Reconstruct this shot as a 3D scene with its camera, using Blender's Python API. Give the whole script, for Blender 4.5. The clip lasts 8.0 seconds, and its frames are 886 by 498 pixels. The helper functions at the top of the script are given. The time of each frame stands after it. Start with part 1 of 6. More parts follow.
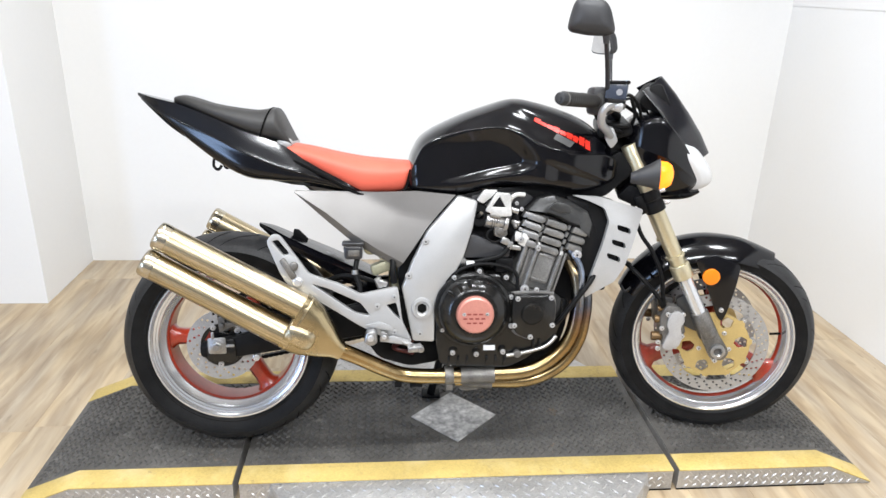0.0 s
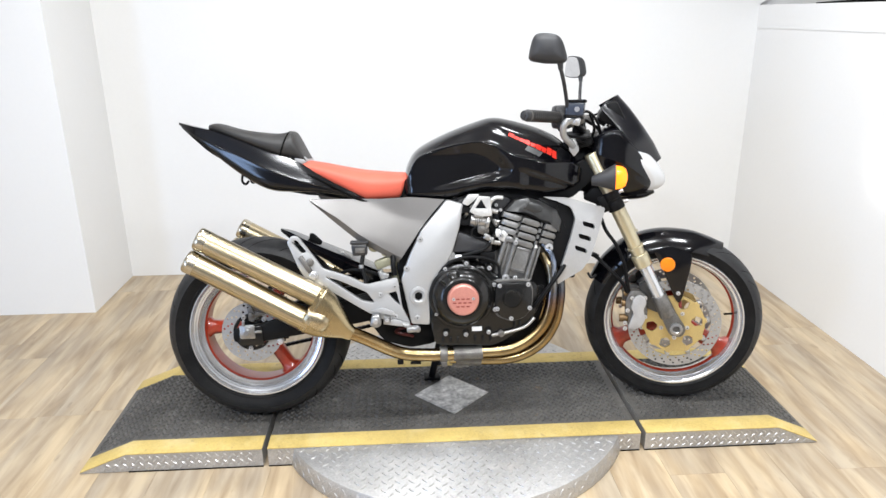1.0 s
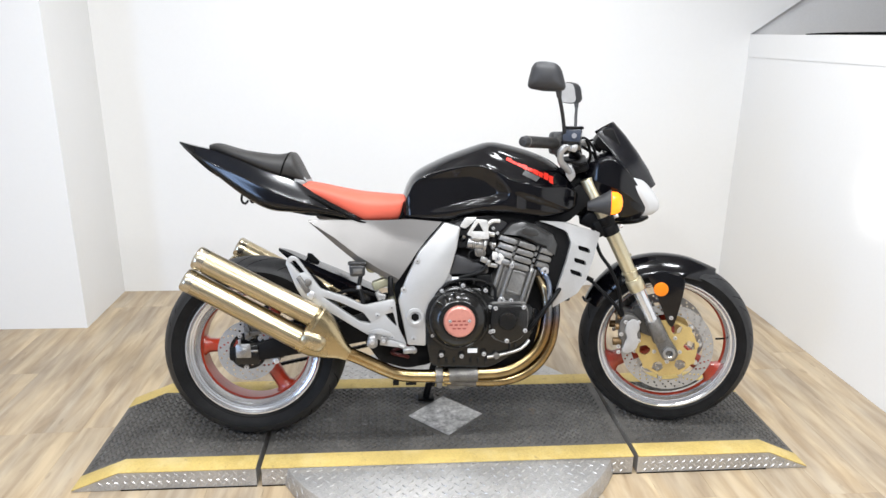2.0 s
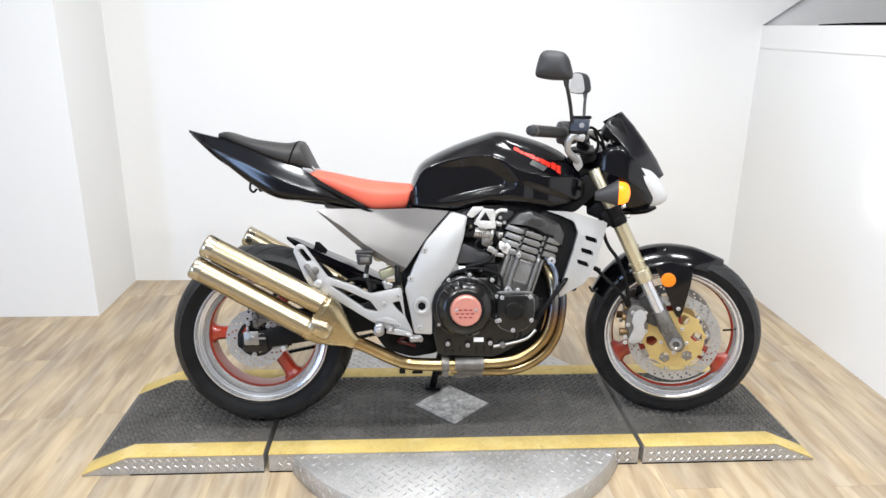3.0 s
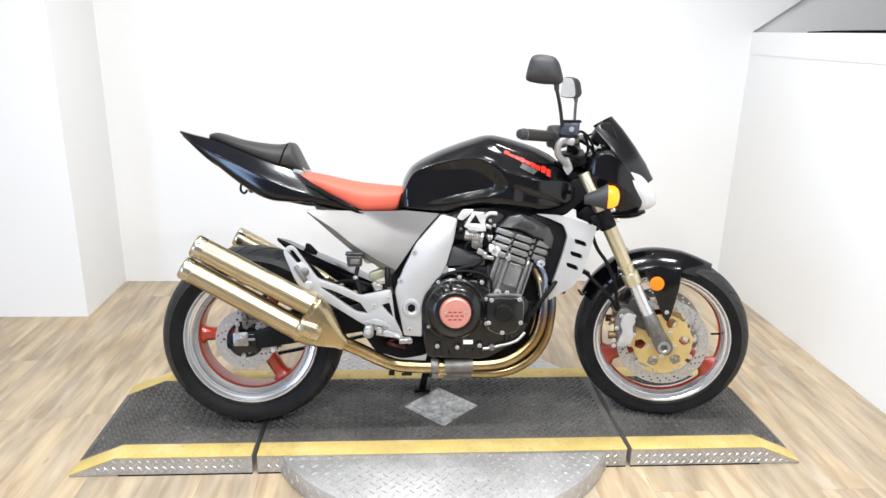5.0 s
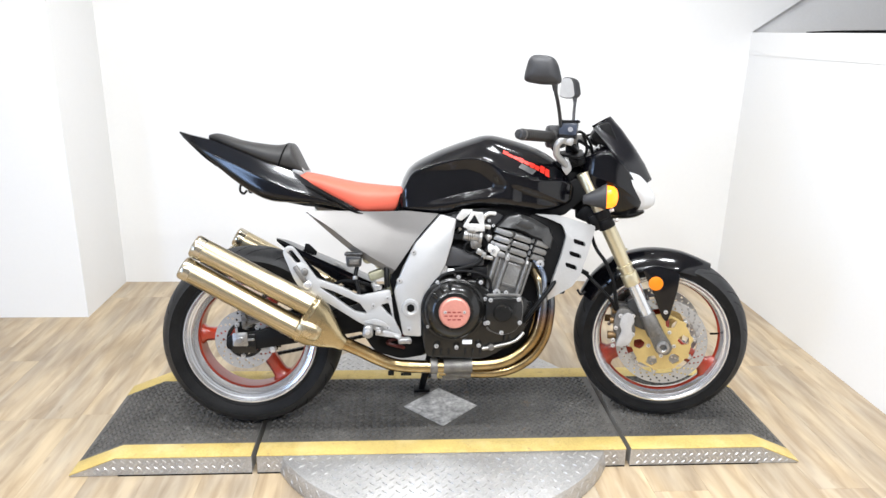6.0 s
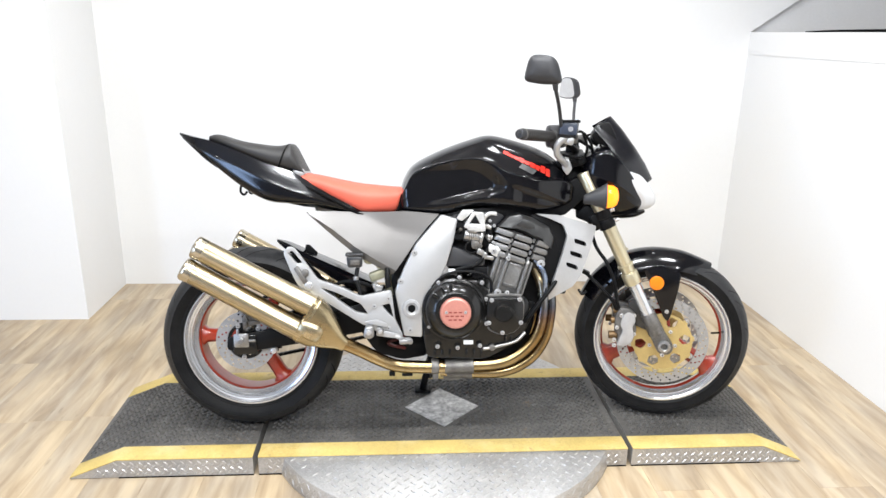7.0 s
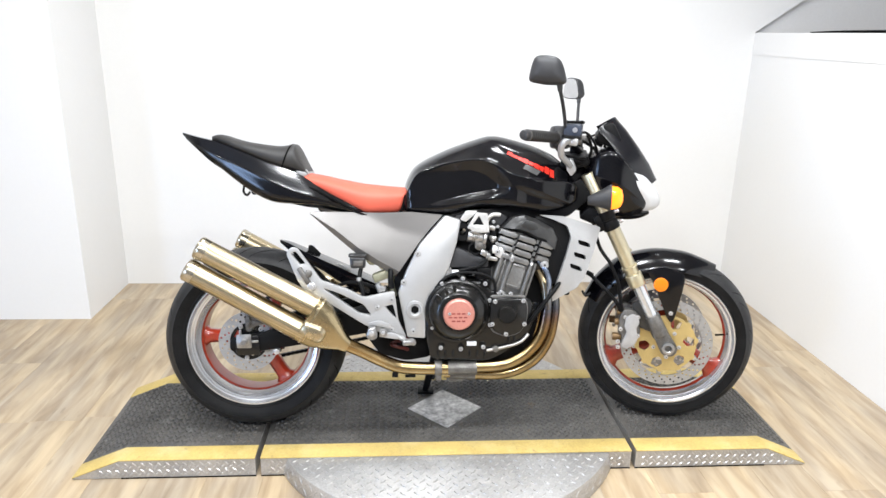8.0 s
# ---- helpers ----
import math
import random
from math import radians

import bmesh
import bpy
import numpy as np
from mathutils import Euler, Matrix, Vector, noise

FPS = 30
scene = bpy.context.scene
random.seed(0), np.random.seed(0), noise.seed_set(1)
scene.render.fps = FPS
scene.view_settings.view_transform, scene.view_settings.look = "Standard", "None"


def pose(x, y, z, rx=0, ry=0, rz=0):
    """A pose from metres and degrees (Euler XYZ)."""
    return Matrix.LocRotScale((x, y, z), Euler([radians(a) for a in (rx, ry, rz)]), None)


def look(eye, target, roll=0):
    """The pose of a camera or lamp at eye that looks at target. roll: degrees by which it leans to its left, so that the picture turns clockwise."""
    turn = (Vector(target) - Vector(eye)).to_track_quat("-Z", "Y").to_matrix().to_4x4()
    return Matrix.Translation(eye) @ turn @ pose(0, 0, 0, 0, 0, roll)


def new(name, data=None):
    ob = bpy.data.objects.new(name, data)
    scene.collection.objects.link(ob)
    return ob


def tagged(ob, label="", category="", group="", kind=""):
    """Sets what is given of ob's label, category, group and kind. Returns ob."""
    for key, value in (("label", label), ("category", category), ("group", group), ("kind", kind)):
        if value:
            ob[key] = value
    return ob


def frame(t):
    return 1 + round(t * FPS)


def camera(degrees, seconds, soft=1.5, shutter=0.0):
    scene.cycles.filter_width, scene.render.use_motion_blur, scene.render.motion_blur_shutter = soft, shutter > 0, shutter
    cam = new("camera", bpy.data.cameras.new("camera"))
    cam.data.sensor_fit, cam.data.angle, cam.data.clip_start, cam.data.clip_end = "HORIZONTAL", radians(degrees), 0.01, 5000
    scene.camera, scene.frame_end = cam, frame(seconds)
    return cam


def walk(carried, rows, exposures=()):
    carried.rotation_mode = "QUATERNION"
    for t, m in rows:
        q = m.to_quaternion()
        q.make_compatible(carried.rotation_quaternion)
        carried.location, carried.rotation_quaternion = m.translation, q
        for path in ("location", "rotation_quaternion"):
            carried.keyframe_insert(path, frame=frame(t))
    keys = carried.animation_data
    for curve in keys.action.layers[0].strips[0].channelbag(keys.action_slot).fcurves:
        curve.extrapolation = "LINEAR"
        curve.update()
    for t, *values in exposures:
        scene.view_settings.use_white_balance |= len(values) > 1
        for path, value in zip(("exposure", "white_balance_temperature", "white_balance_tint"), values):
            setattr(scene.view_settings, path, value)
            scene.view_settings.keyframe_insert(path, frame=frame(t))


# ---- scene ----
from mathutils.bvhtree import BVHTree

cam = camera(64.8, 8.0)
PATH = [
    (0, (-0.254, -1.837, 1.342), (-0.085, 0.026, 0.636), 1.7),
    (0.1, (-0.231, -1.885, 1.343), (-0.057, -0.008, 0.677), 2.6),
    (0.2, (-0.206, -1.936, 1.347), (-0.059, -0.062, 0.663), 2.6),
    (0.3, (-0.177, -1.988, 1.346), (-0.029, -0.118, 0.651), 2.4),
    (0.4, (-0.151, -2.03, 1.351), (-0.025, -0.165, 0.638), 2.4),
    (0.5, (-0.14, -2.077, 1.352), (-0.023, -0.21, 0.644), 2.6),
    (0.6, (-0.137, -2.107, 1.356), (-0.019, -0.232, 0.668), 2.4),
    (0.7, (-0.143, -2.133, 1.363), (-0.029, -0.252, 0.693), 1.7),
    (0.8, (-0.166, -2.159, 1.365), (-0.049, -0.268, 0.724), 1.2),
    (0.9, (-0.182, -2.176, 1.373), (-0.069, -0.285, 0.731), 0.3),
    (1, (-0.197, -2.199, 1.379), (-0.083, -0.307, 0.74), -0.4),
    (1.2, (-0.225, -2.208, 1.381), (-0.093, -0.315, 0.752), 0.0),
    (1.5, (-0.23, -2.233, 1.388), (-0.092, -0.329, 0.791), 0.6),
    (1.7, (-0.228, -2.221, 1.401), (-0.079, -0.315, 0.815), 0.8),
    (2.8, (-0.217, -2.208, 1.396), (-0.087, -0.311, 0.776), 0.5),
    (3, (-0.213, -2.224, 1.388), (-0.097, -0.323, 0.779), 0.8),
    (3.5, (-0.211, -2.225, 1.385), (-0.088, -0.323, 0.776), 0.8),
    (4, (-0.205, -2.226, 1.388), (-0.08, -0.324, 0.781), 1.1),
    (4.5, (-0.207, -2.229, 1.388), (-0.07, -0.326, 0.786), 1.4),
    (6, (-0.2, -2.237, 1.387), (-0.065, -0.333, 0.789), 1.3),
    (6.5, (-0.204, -2.238, 1.387), (-0.07, -0.332, 0.795), 1.0),
    (7, (-0.206, -2.237, 1.383), (-0.068, -0.332, 0.789), 1.1),
    (7.5, (-0.211, -2.23, 1.386), (-0.073, -0.325, 0.791), 1.4),
    (8, (-0.211, -2.228, 1.385), (-0.078, -0.324, 0.79), 1.2),
]
EXPOSURES = [(0.0, 0.2), (1.0, 0.14), (1.5, 0.1), (3.5, 0.14), (4.5, 0.22), (6.0, 0.31), (6.5, 0.32), (8.0, 0.28)]
walk(cam, [(t, look(eye, target, roll)) for t, eye, target, roll in PATH], EXPOSURES)

# ---- light ----
world = bpy.data.worlds.new("world")
scene.world = world
world.use_nodes = True
bg = world.node_tree.nodes["Background"]
bg.inputs[0].default_value = (0.9, 0.95, 1.0, 1)
bg.inputs[1].default_value = 0.1


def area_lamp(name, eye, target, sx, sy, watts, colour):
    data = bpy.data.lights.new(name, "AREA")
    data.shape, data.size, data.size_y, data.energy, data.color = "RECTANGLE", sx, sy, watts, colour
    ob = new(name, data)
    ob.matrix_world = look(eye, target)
    return tagged(ob, "unseen area lamp lighting the display bay", "lamp", kind="structure")


# unseen ceiling lights; the pair at y 0.4 lifts the floor behind
for lx, ly, watts in ((-1.05, -0.75, 28), (0.0, -0.75, 27), (0.95, -0.75, 25), (-0.5, 0.4, 13), (0.6, 0.4, 13), (-1.3, -2.9, 62), (0.0, -2.9, 45), (1.2, -2.9, 44)):
    area_lamp("ceiling_lamp", (lx, ly, 2.66), (lx, ly + 0.05, 0), 0.3, 0.15, watts * 1.03, (0.935, 0.968, 1.0))
# area lamp added as daylight from an unseen door, for the blue reflections
area_lamp("assumed_daylight", (-3.9, -3.9, 1.15), (0, -1.5, 0.7), 0.95, 1.8, 78, (0.42, 0.62, 1.0))


head_beam = bpy.data.lights.new("headlight_beam", "SPOT")
head_beam.energy, head_beam.color, head_beam.spot_size, head_beam.spot_blend, head_beam.shadow_soft_size = 14, (1, 0.98, 0.94), radians(24), 1.0, 0.03
beam = new("headlight_beam", head_beam)
beam.matrix_world = look((0.80, -0.03, 0.86), (1.70, 0.33, 0.80))
tagged(beam, "lit headlight beam of the motorcycle", "lamp", kind="structure")

# ---- materials ----
def mat(name, colour, rough=0.5, metal=0.0, vary=0.12, big=3.0, fine=120.0, bump=0.05, coat=0.0, spots=0.0, rvary=0.15, colour2=None, spec=0.5, coat_ior=1.5, coat_rough=0.075):
    m = bpy.data.materials.new(name)
    m.use_nodes = True
    nt = m.node_tree
    n, l = nt.nodes, nt.links
    b = n["Principled BSDF"]
    b.inputs["Metallic"].default_value = metal
    b.inputs["Coat Weight"].default_value = coat
    b.inputs["Coat Roughness"].default_value = coat_rough
    b.inputs["Coat IOR"].default_value = coat_ior
    b.inputs["Specular IOR Level"].default_value = spec
    tc = n.new("ShaderNodeTexCoord")
    n1, n2 = n.new("ShaderNodeTexNoise"), n.new("ShaderNodeTexNoise")
    n1.inputs["Scale"].default_value, n1.inputs["Detail"].default_value = big, 5
    n2.inputs["Scale"].default_value, n2.inputs["Detail"].default_value = fine, 3
    l.new(tc.outputs["Object"], n1.inputs["Vector"])
    l.new(tc.outputs["Object"], n2.inputs["Vector"])
    mix = n.new("ShaderNodeMix")
    mix.data_type = "RGBA"
    c2 = colour2 or tuple(c * (1 - vary) for c in colour)
    mix.inputs["A"].default_value = (*colour, 1)
    mix.inputs["B"].default_value = (*c2, 1)
    ramp = n.new("ShaderNodeMapRange")
    ramp.inputs["From Min"].default_value, ramp.inputs["From Max"].default_value = 0.35, 0.65
    l.new(n1.outputs["Fac"], ramp.inputs["Value"])
    l.new(ramp.outputs["Result"], mix.inputs["Factor"])
    mix2 = n.new("ShaderNodeMix")
    mix2.data_type = "RGBA"
    mix2.blend_type = "MULTIPLY"
    l.new(mix.outputs["Result"], mix2.inputs["A"])
    r2 = n.new("ShaderNodeMapRange")
    r2.inputs["From Min"].default_value, r2.inputs["From Max"].default_value = 0.3, 0.7
    r2.inputs["To Min"].default_value, r2.inputs["To Max"].default_value = 1 - vary, 1.0
    l.new(n2.outputs["Fac"], r2.inputs["Value"])
    mix2.inputs["Factor"].default_value = 1.0
    l.new(r2.outputs["Result"], mix2.inputs["B"])
    l.new(mix2.outputs["Result"], b.inputs["Base Color"])
    rr = n.new("ShaderNodeMapRange")
    rr.inputs["To Min"].default_value, rr.inputs["To Max"].default_value = max(0.02, rough * (1 - rvary)), min(1.0, rough * (1 + rvary))
    l.new(n1.outputs["Fac"], rr.inputs["Value"])
    l.new(rr.outputs["Result"], b.inputs["Roughness"])
    if bump:
        bp = n.new("ShaderNodeBump")
        bp.inputs["Strength"].default_value, bp.inputs["Distance"].default_value = bump, 0.002
        l.new(n2.outputs["Fac"], bp.inputs["Height"])
        l.new(bp.outputs["Normal"], b.inputs["Normal"])
    return m


M_WALL = mat("white_wall_paint", (0.735, 0.733, 0.728), 0.5, vary=0.012, big=1.2, fine=60, bump=0.02)
M_CEIL = mat("ceiling_paint", (0.78, 0.78, 0.78), 0.8, vary=0.04, big=1.5, fine=80)
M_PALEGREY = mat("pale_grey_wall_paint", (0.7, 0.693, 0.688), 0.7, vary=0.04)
# grey of the unseen rear wall, darkened so gloss black reflects less white
M_DIM = mat("reflection_dimming_grey", (0.21, 0.21, 0.217), 0.7, vary=0.1)
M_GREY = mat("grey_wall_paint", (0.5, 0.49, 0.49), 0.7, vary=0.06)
M_BLACK = mat("gloss_black_paint", (0.003, 0.003, 0.0042), 0.12, vary=0.1, big=6, fine=400, bump=0.0, coat=1.0, spec=0.0, coat_ior=1.42, coat_rough=0.14)
M_SATIN = mat("satin_black_plastic", (0.008, 0.008, 0.0086), 0.42, vary=0.2, big=14, fine=500, bump=0.08, spec=0.1)
M_ENGINE = mat("black_engine_paint", (0.009, 0.0088, 0.0086), 0.19, vary=0.3, big=18, fine=240, bump=0.12, spec=0.42)
M_HEADGREY = mat("dark_grey_engine_paint", (0.235, 0.231, 0.224), 0.33, 0.4, vary=0.35, big=18, fine=300, bump=0.1, spec=0.4)
M_HEADCOVER = mat("dark_cast_cover_paint", (0.05, 0.05, 0.05), 0.32, 0.2, vary=0.4, big=22, fine=260, bump=0.14, spec=0.5)
# Tread lighter than side wall: the light its shoulder catches is in the colour.
M_TYRE = mat("tyre_tread_rubber", (0.016, 0.016, 0.017), 0.5, vary=0.4, colour2=(0.03, 0.03, 0.031), big=16, fine=220, bump=0.12, spec=0.26)
M_SIDEWALL = mat("tyre_sidewall_rubber", (0.0065, 0.0065, 0.007), 0.5, vary=0.4, colour2=(0.011, 0.011, 0.0115), big=20, fine=300, bump=0.1, spec=0.12)
M_SILVER = mat("silver_frame_paint", (0.46, 0.46, 0.463), 0.36, 0.45, vary=0.14, big=9, fine=500, bump=0.03)
M_COVER = mat("silver_grey_cover_paint", (0.22, 0.21, 0.202), 0.34, 0.55, vary=0.08, big=5, fine=600, bump=0.03)
M_ALU = mat("bare_aluminium", (0.46, 0.455, 0.45), 0.34, 0.85, vary=0.3, big=30, fine=350, bump=0.06)
M_CHROME = mat("polished_metal", (0.78, 0.78, 0.79), 0.12, 1.0, vary=0.1, big=20, fine=300, bump=0.02)
M_LIP = mat("polished_rim_lip", (0.66, 0.67, 0.69), 0.2, 0.75, vary=0.08, big=12, fine=260, bump=0.04)
M_STEEL = mat("brake_disc_steel", (0.45, 0.455, 0.465), 0.38, 0.7, vary=0.15, big=14, fine=420, bump=0.05)
M_RED = mat("red_wheel_paint", (0.36, 0.032, 0.011), 0.3, vary=0.3, big=8, fine=200, bump=0.03, coat=0.4)
M_SEAT = mat("coral_red_vinyl", (0.6, 0.102, 0.06), 0.6, vary=0.1, big=9, fine=450, bump=0.15)
M_CAP = mat("coral_anodised_cap", (0.55, 0.23, 0.185), 0.4, 0.3, vary=0.12, big=20, fine=300)
M_DECAL = mat("red_decal", (0.75, 0.035, 0.02), 0.3, vary=0.08, big=30, fine=300, bump=0)
M_VINYL = mat("black_seat_vinyl", (0.024, 0.0225, 0.0215), 0.5, vary=0.15, big=12, fine=700, bump=0.2, spec=0.4)
M_GOLDFORK = mat("gold_fork_tube", (0.55, 0.49, 0.34), 0.3, 0.7, vary=0.08, big=8, fine=300, bump=0.02)
M_GOLD = mat("gold_disc_carrier", (0.56, 0.42, 0.175), 0.36, 0.45, vary=0.12, big=16, fine=300, bump=0.03)
M_ORANGE = mat("amber_reflector", (0.78, 0.2, 0.006), 0.25, vary=0.08, big=30, fine=300, bump=0.02)
M_GREYCAST = mat("grey_cast_metal", (0.2, 0.19, 0.177), 0.45, 0.6, vary=0.35, big=35, fine=260, bump=0.1)
M_RUBBER = mat("deck_rubber", (0.07, 0.066, 0.061), 0.5, vary=0.4, big=5, fine=150, bump=0.15, colour2=(0.118, 0.111, 0.102), spec=0.45)
M_YELLOW = mat("yellow_edge_paint", (0.6, 0.445, 0.15), 0.55, vary=0.2, big=7, fine=180, bump=0.08, spec=0.3)
M_PLATE = mat("aluminium_tread_plate", (0.58, 0.57, 0.56), 0.45, 0.7, vary=0.25, big=7, fine=160, bump=0.1)
M_TREAD = mat("bright_worn_tread", (0.66, 0.65, 0.64), 0.3, 0.8, vary=0.15, big=9, fine=200, bump=0.04)
# flat black of rubber and cable, and shade painted into gaps and recesses
M_DARK = mat("black_parts_and_gap_shade", (0.008, 0.008, 0.008), 0.8, vary=0.2, spec=0.0)
M_MIRROR = mat("grey_black_plastic", (0.035, 0.035, 0.038), 0.48, vary=0.2, big=16, fine=500, bump=0.1, spec=0.4)
M_ENDRING = mat("pale_gold_end_ring", (0.6, 0.54, 0.42), 0.22, 1.0, vary=0.1, big=20, fine=300, bump=0.02)
M_FLASH = mat("grey_flash", (0.09, 0.09, 0.09), 0.3, vary=0.1, big=30, fine=300, bump=0)
M_CHEVRON = mat("dark_chevron", (0.004, 0.006, 0.014), 0.25, vary=0.1, big=30, fine=300, bump=0)
M_CANISTER = mat("greenish_brass_canister", (0.42, 0.40, 0.27), 0.42, 0.35, vary=0.2, big=30, fine=200)
M_PALECAST = mat("pale_cast_alloy", (0.66, 0.655, 0.64), 0.36, 0.35, vary=0.2, big=30, fine=300, bump=0.06)
M_WHITE = mat("white_label", (0.8, 0.8, 0.8), 0.4, vary=0.05)


def streaked(name, colour, rough, ax, low=0.6, dense=70.0):
    """Rolled gold-tinted sheet: fine lines along the direction ax in the side plane, brushed and with streaky
    reflections painted into the colour, and blotches.
    """
    m = mat(name, colour, rough, 1.0, vary=0.12, big=14, fine=300, bump=0.02)
    n, l = m.node_tree.nodes, m.node_tree.links
    b = n["Principled BSDF"]
    old = b.inputs["Base Color"].links[0].from_socket
    tc, comb = n.new("ShaderNodeTexCoord"), n.new("ShaderNodeCombineXYZ")
    for k, (vec, scale) in enumerate((((ax[0], 0, ax[1]), 2.5), ((0, 1, 0), dense), ((-ax[1], 0, ax[0]), dense))):
        dot = n.new("ShaderNodeVectorMath")
        dot.operation = "DOT_PRODUCT"
        l.new(tc.outputs["Object"], dot.inputs[0])
        dot.inputs[1].default_value = [c * scale for c in vec]
        l.new(dot.outputs["Value"], comb.inputs[k])
    nz = n.new("ShaderNodeTexNoise")
    nz.inputs["Scale"].default_value, nz.inputs["Detail"].default_value = 1.0, 4
    l.new(comb.outputs[0], nz.inputs["Vector"])
    mr, vm = n.new("ShaderNodeMapRange"), n.new("ShaderNodeVectorMath")
    mr.inputs["From Min"].default_value, mr.inputs["From Max"].default_value = 0.36, 0.64
    mr.inputs["To Min"].default_value, mr.inputs["To Max"].default_value = low, 1.15
    l.new(nz.outputs["Fac"], mr.inputs["Value"])
    vm.operation = "SCALE"
    l.new(old, vm.inputs[0])
    l.new(mr.outputs["Result"], vm.inputs["Scale"])
    l.new(vm.outputs[0], b.inputs["Base Color"])
    bp = n.new("ShaderNodeBump")
    bp.inputs["Strength"].default_value, bp.inputs["Distance"].default_value = 0.22, 0.0012
    l.new(nz.outputs["Fac"], bp.inputs["Height"])
    l.new(bp.outputs["Normal"], b.inputs["Normal"])
    return m


def exhaust_material(name, colour, stops):
    """Gold-tinted tube whose heat tint changes with height in the machine's own frame; stops: (height, colour)."""
    m = mat(name, colour, 0.24, 1.0, vary=0.3, big=16, fine=260, bump=0.05)
    n, l = m.node_tree.nodes, m.node_tree.links
    b = n["Principled BSDF"]
    old = b.inputs["Base Color"].links[0].from_socket
    tc, sep, mr, cr, mix = n.new("ShaderNodeTexCoord"), n.new("ShaderNodeSeparateXYZ"), n.new("ShaderNodeMapRange"), n.new("ShaderNodeValToRGB"), n.new("ShaderNodeMix")
    mix.data_type, mix.blend_type = "RGBA", "MULTIPLY"
    mix.inputs["Factor"].default_value = 1.0
    l.new(tc.outputs["Object"], sep.inputs[0])
    l.new(sep.outputs["Z"], mr.inputs["Value"])
    lo, hi = stops[0][0], stops[-1][0]
    mr.inputs["From Min"].default_value, mr.inputs["From Max"].default_value = lo, hi
    l.new(mr.outputs["Result"], cr.inputs["Fac"])
    el = cr.color_ramp.elements
    while len(el) < len(stops):
        el.new(0.5)
    for e, (z, c) in zip(el, stops):
        e.position, e.color = (z - lo) / (hi - lo), (*c, 1)
    l.new(old, mix.inputs["A"])
    l.new(cr.outputs["Color"], mix.inputs["B"])
    l.new(mix.outputs["Result"], b.inputs["Base Color"])
    return m


# silencer streaks: reflections put into the base colour
M_MUFF = streaked("gold_tinted_muffler", (0.57, 0.475, 0.31), 0.3, (0.88, -0.475), 0.66, 260.0)
M_CONE = mat("gold_tinted_cone", (0.5, 0.405, 0.24), 0.27, 1.0, vary=0.22, big=9, fine=220, bump=0.04)
M_SHIELD = mat("pale_gold_shield", (0.6, 0.51, 0.345), 0.28, 1.0, vary=0.3, big=22, fine=200, bump=0.1)
M_PIPE = exhaust_material("heat_tinted_pipe", (0.5, 0.385, 0.21), ((0.24, (1, 0.97, 0.92)), (0.345, (0.8, 0.66, 0.5)), (0.39, (0.5, 0.4, 0.5)), (0.425, (0.3, 0.42, 0.95)), (0.47, (0.55, 0.72, 1.2)), (0.52, (0.5, 0.5, 0.55))))
M_BLUEPIPE = mat("blued_steel", (0.34, 0.40, 0.52), 0.24, 0.9, vary=0.3, big=25, fine=200, bump=0.03)
M_CALIPER = mat("pale_caliper_paint", (0.4, 0.39, 0.385), 0.36, 0.2, vary=0.12, big=30, fine=300, bump=0.04)
M_PIN = mat("brown_caliper_pin", (0.2, 0.12, 0.05), 0.4, 0.5, vary=0.3, big=40)
M_BOLT = mat("zinc_bolt", (0.66, 0.66, 0.67), 0.28, 0.65, vary=0.2, big=60, fine=300, bump=0.02)


def specked(m, colour, scale, lo, hi, most=0.8):
    """Scattered worn or dusty specks over a finished material."""
    n, l = m.node_tree.nodes, m.node_tree.links
    b = n["Principled BSDF"]
    old = b.inputs["Base Color"].links[0].from_socket
    tc, nz, mr, mix = n.new("ShaderNodeTexCoord"), n.new("ShaderNodeTexNoise"), n.new("ShaderNodeMapRange"), n.new("ShaderNodeMix")
    nz.inputs["Scale"].default_value, nz.inputs["Detail"].default_value, nz.inputs["Roughness"].default_value = scale, 6, 0.65
    l.new(tc.outputs["Object"], nz.inputs["Vector"])
    mr.inputs["From Min"].default_value, mr.inputs["From Max"].default_value = lo, hi
    mr.inputs["To Max"].default_value = most
    l.new(nz.outputs["Fac"], mr.inputs["Value"])
    mix.data_type = "RGBA"
    l.new(mr.outputs["Result"], mix.inputs["Factor"])
    l.new(old, mix.inputs["A"])
    mix.inputs["B"].default_value = (*colour, 1)
    l.new(mix.outputs["Result"], b.inputs["Base Color"])


specked(M_RUBBER, (0.045, 0.043, 0.041), 4.5, 0.5, 0.7, 0.6)
specked(M_RUBBER, (0.26, 0.25, 0.235), 17, 0.62, 0.74, 0.55)
specked(M_RUBBER, (0.3, 0.17, 0.06), 6, 0.68, 0.76, 0.5)
specked(M_YELLOW, (0.62, 0.52, 0.28), 9, 0.5, 0.7, 0.5)
specked(M_YELLOW, (0.2, 0.15, 0.07), 34, 0.6, 0.72, 0.6)
specked(M_PLATE, (0.72, 0.7, 0.67), 14, 0.5, 0.75, 0.5)
specked(M_TYRE, (0.035, 0.035, 0.035), 40, 0.6, 0.75, 0.4)
specked(M_PIPE, (0.24, 0.17, 0.09), 30, 0.55, 0.7, 0.55)
specked(M_ENGINE, (0.07, 0.062, 0.05), 26, 0.6, 0.78, 0.22)


def glow(name, colour, strength, base):
    m = bpy.data.materials.new(name)
    m.use_nodes = True
    b = m.node_tree.nodes["Principled BSDF"]
    b.inputs["Base Color"].default_value = (*base, 1)
    b.inputs["Roughness"].default_value = 0.2
    b.inputs["Emission Color"].default_value = (*colour, 1)
    b.inputs["Emission Strength"].default_value = strength
    return m


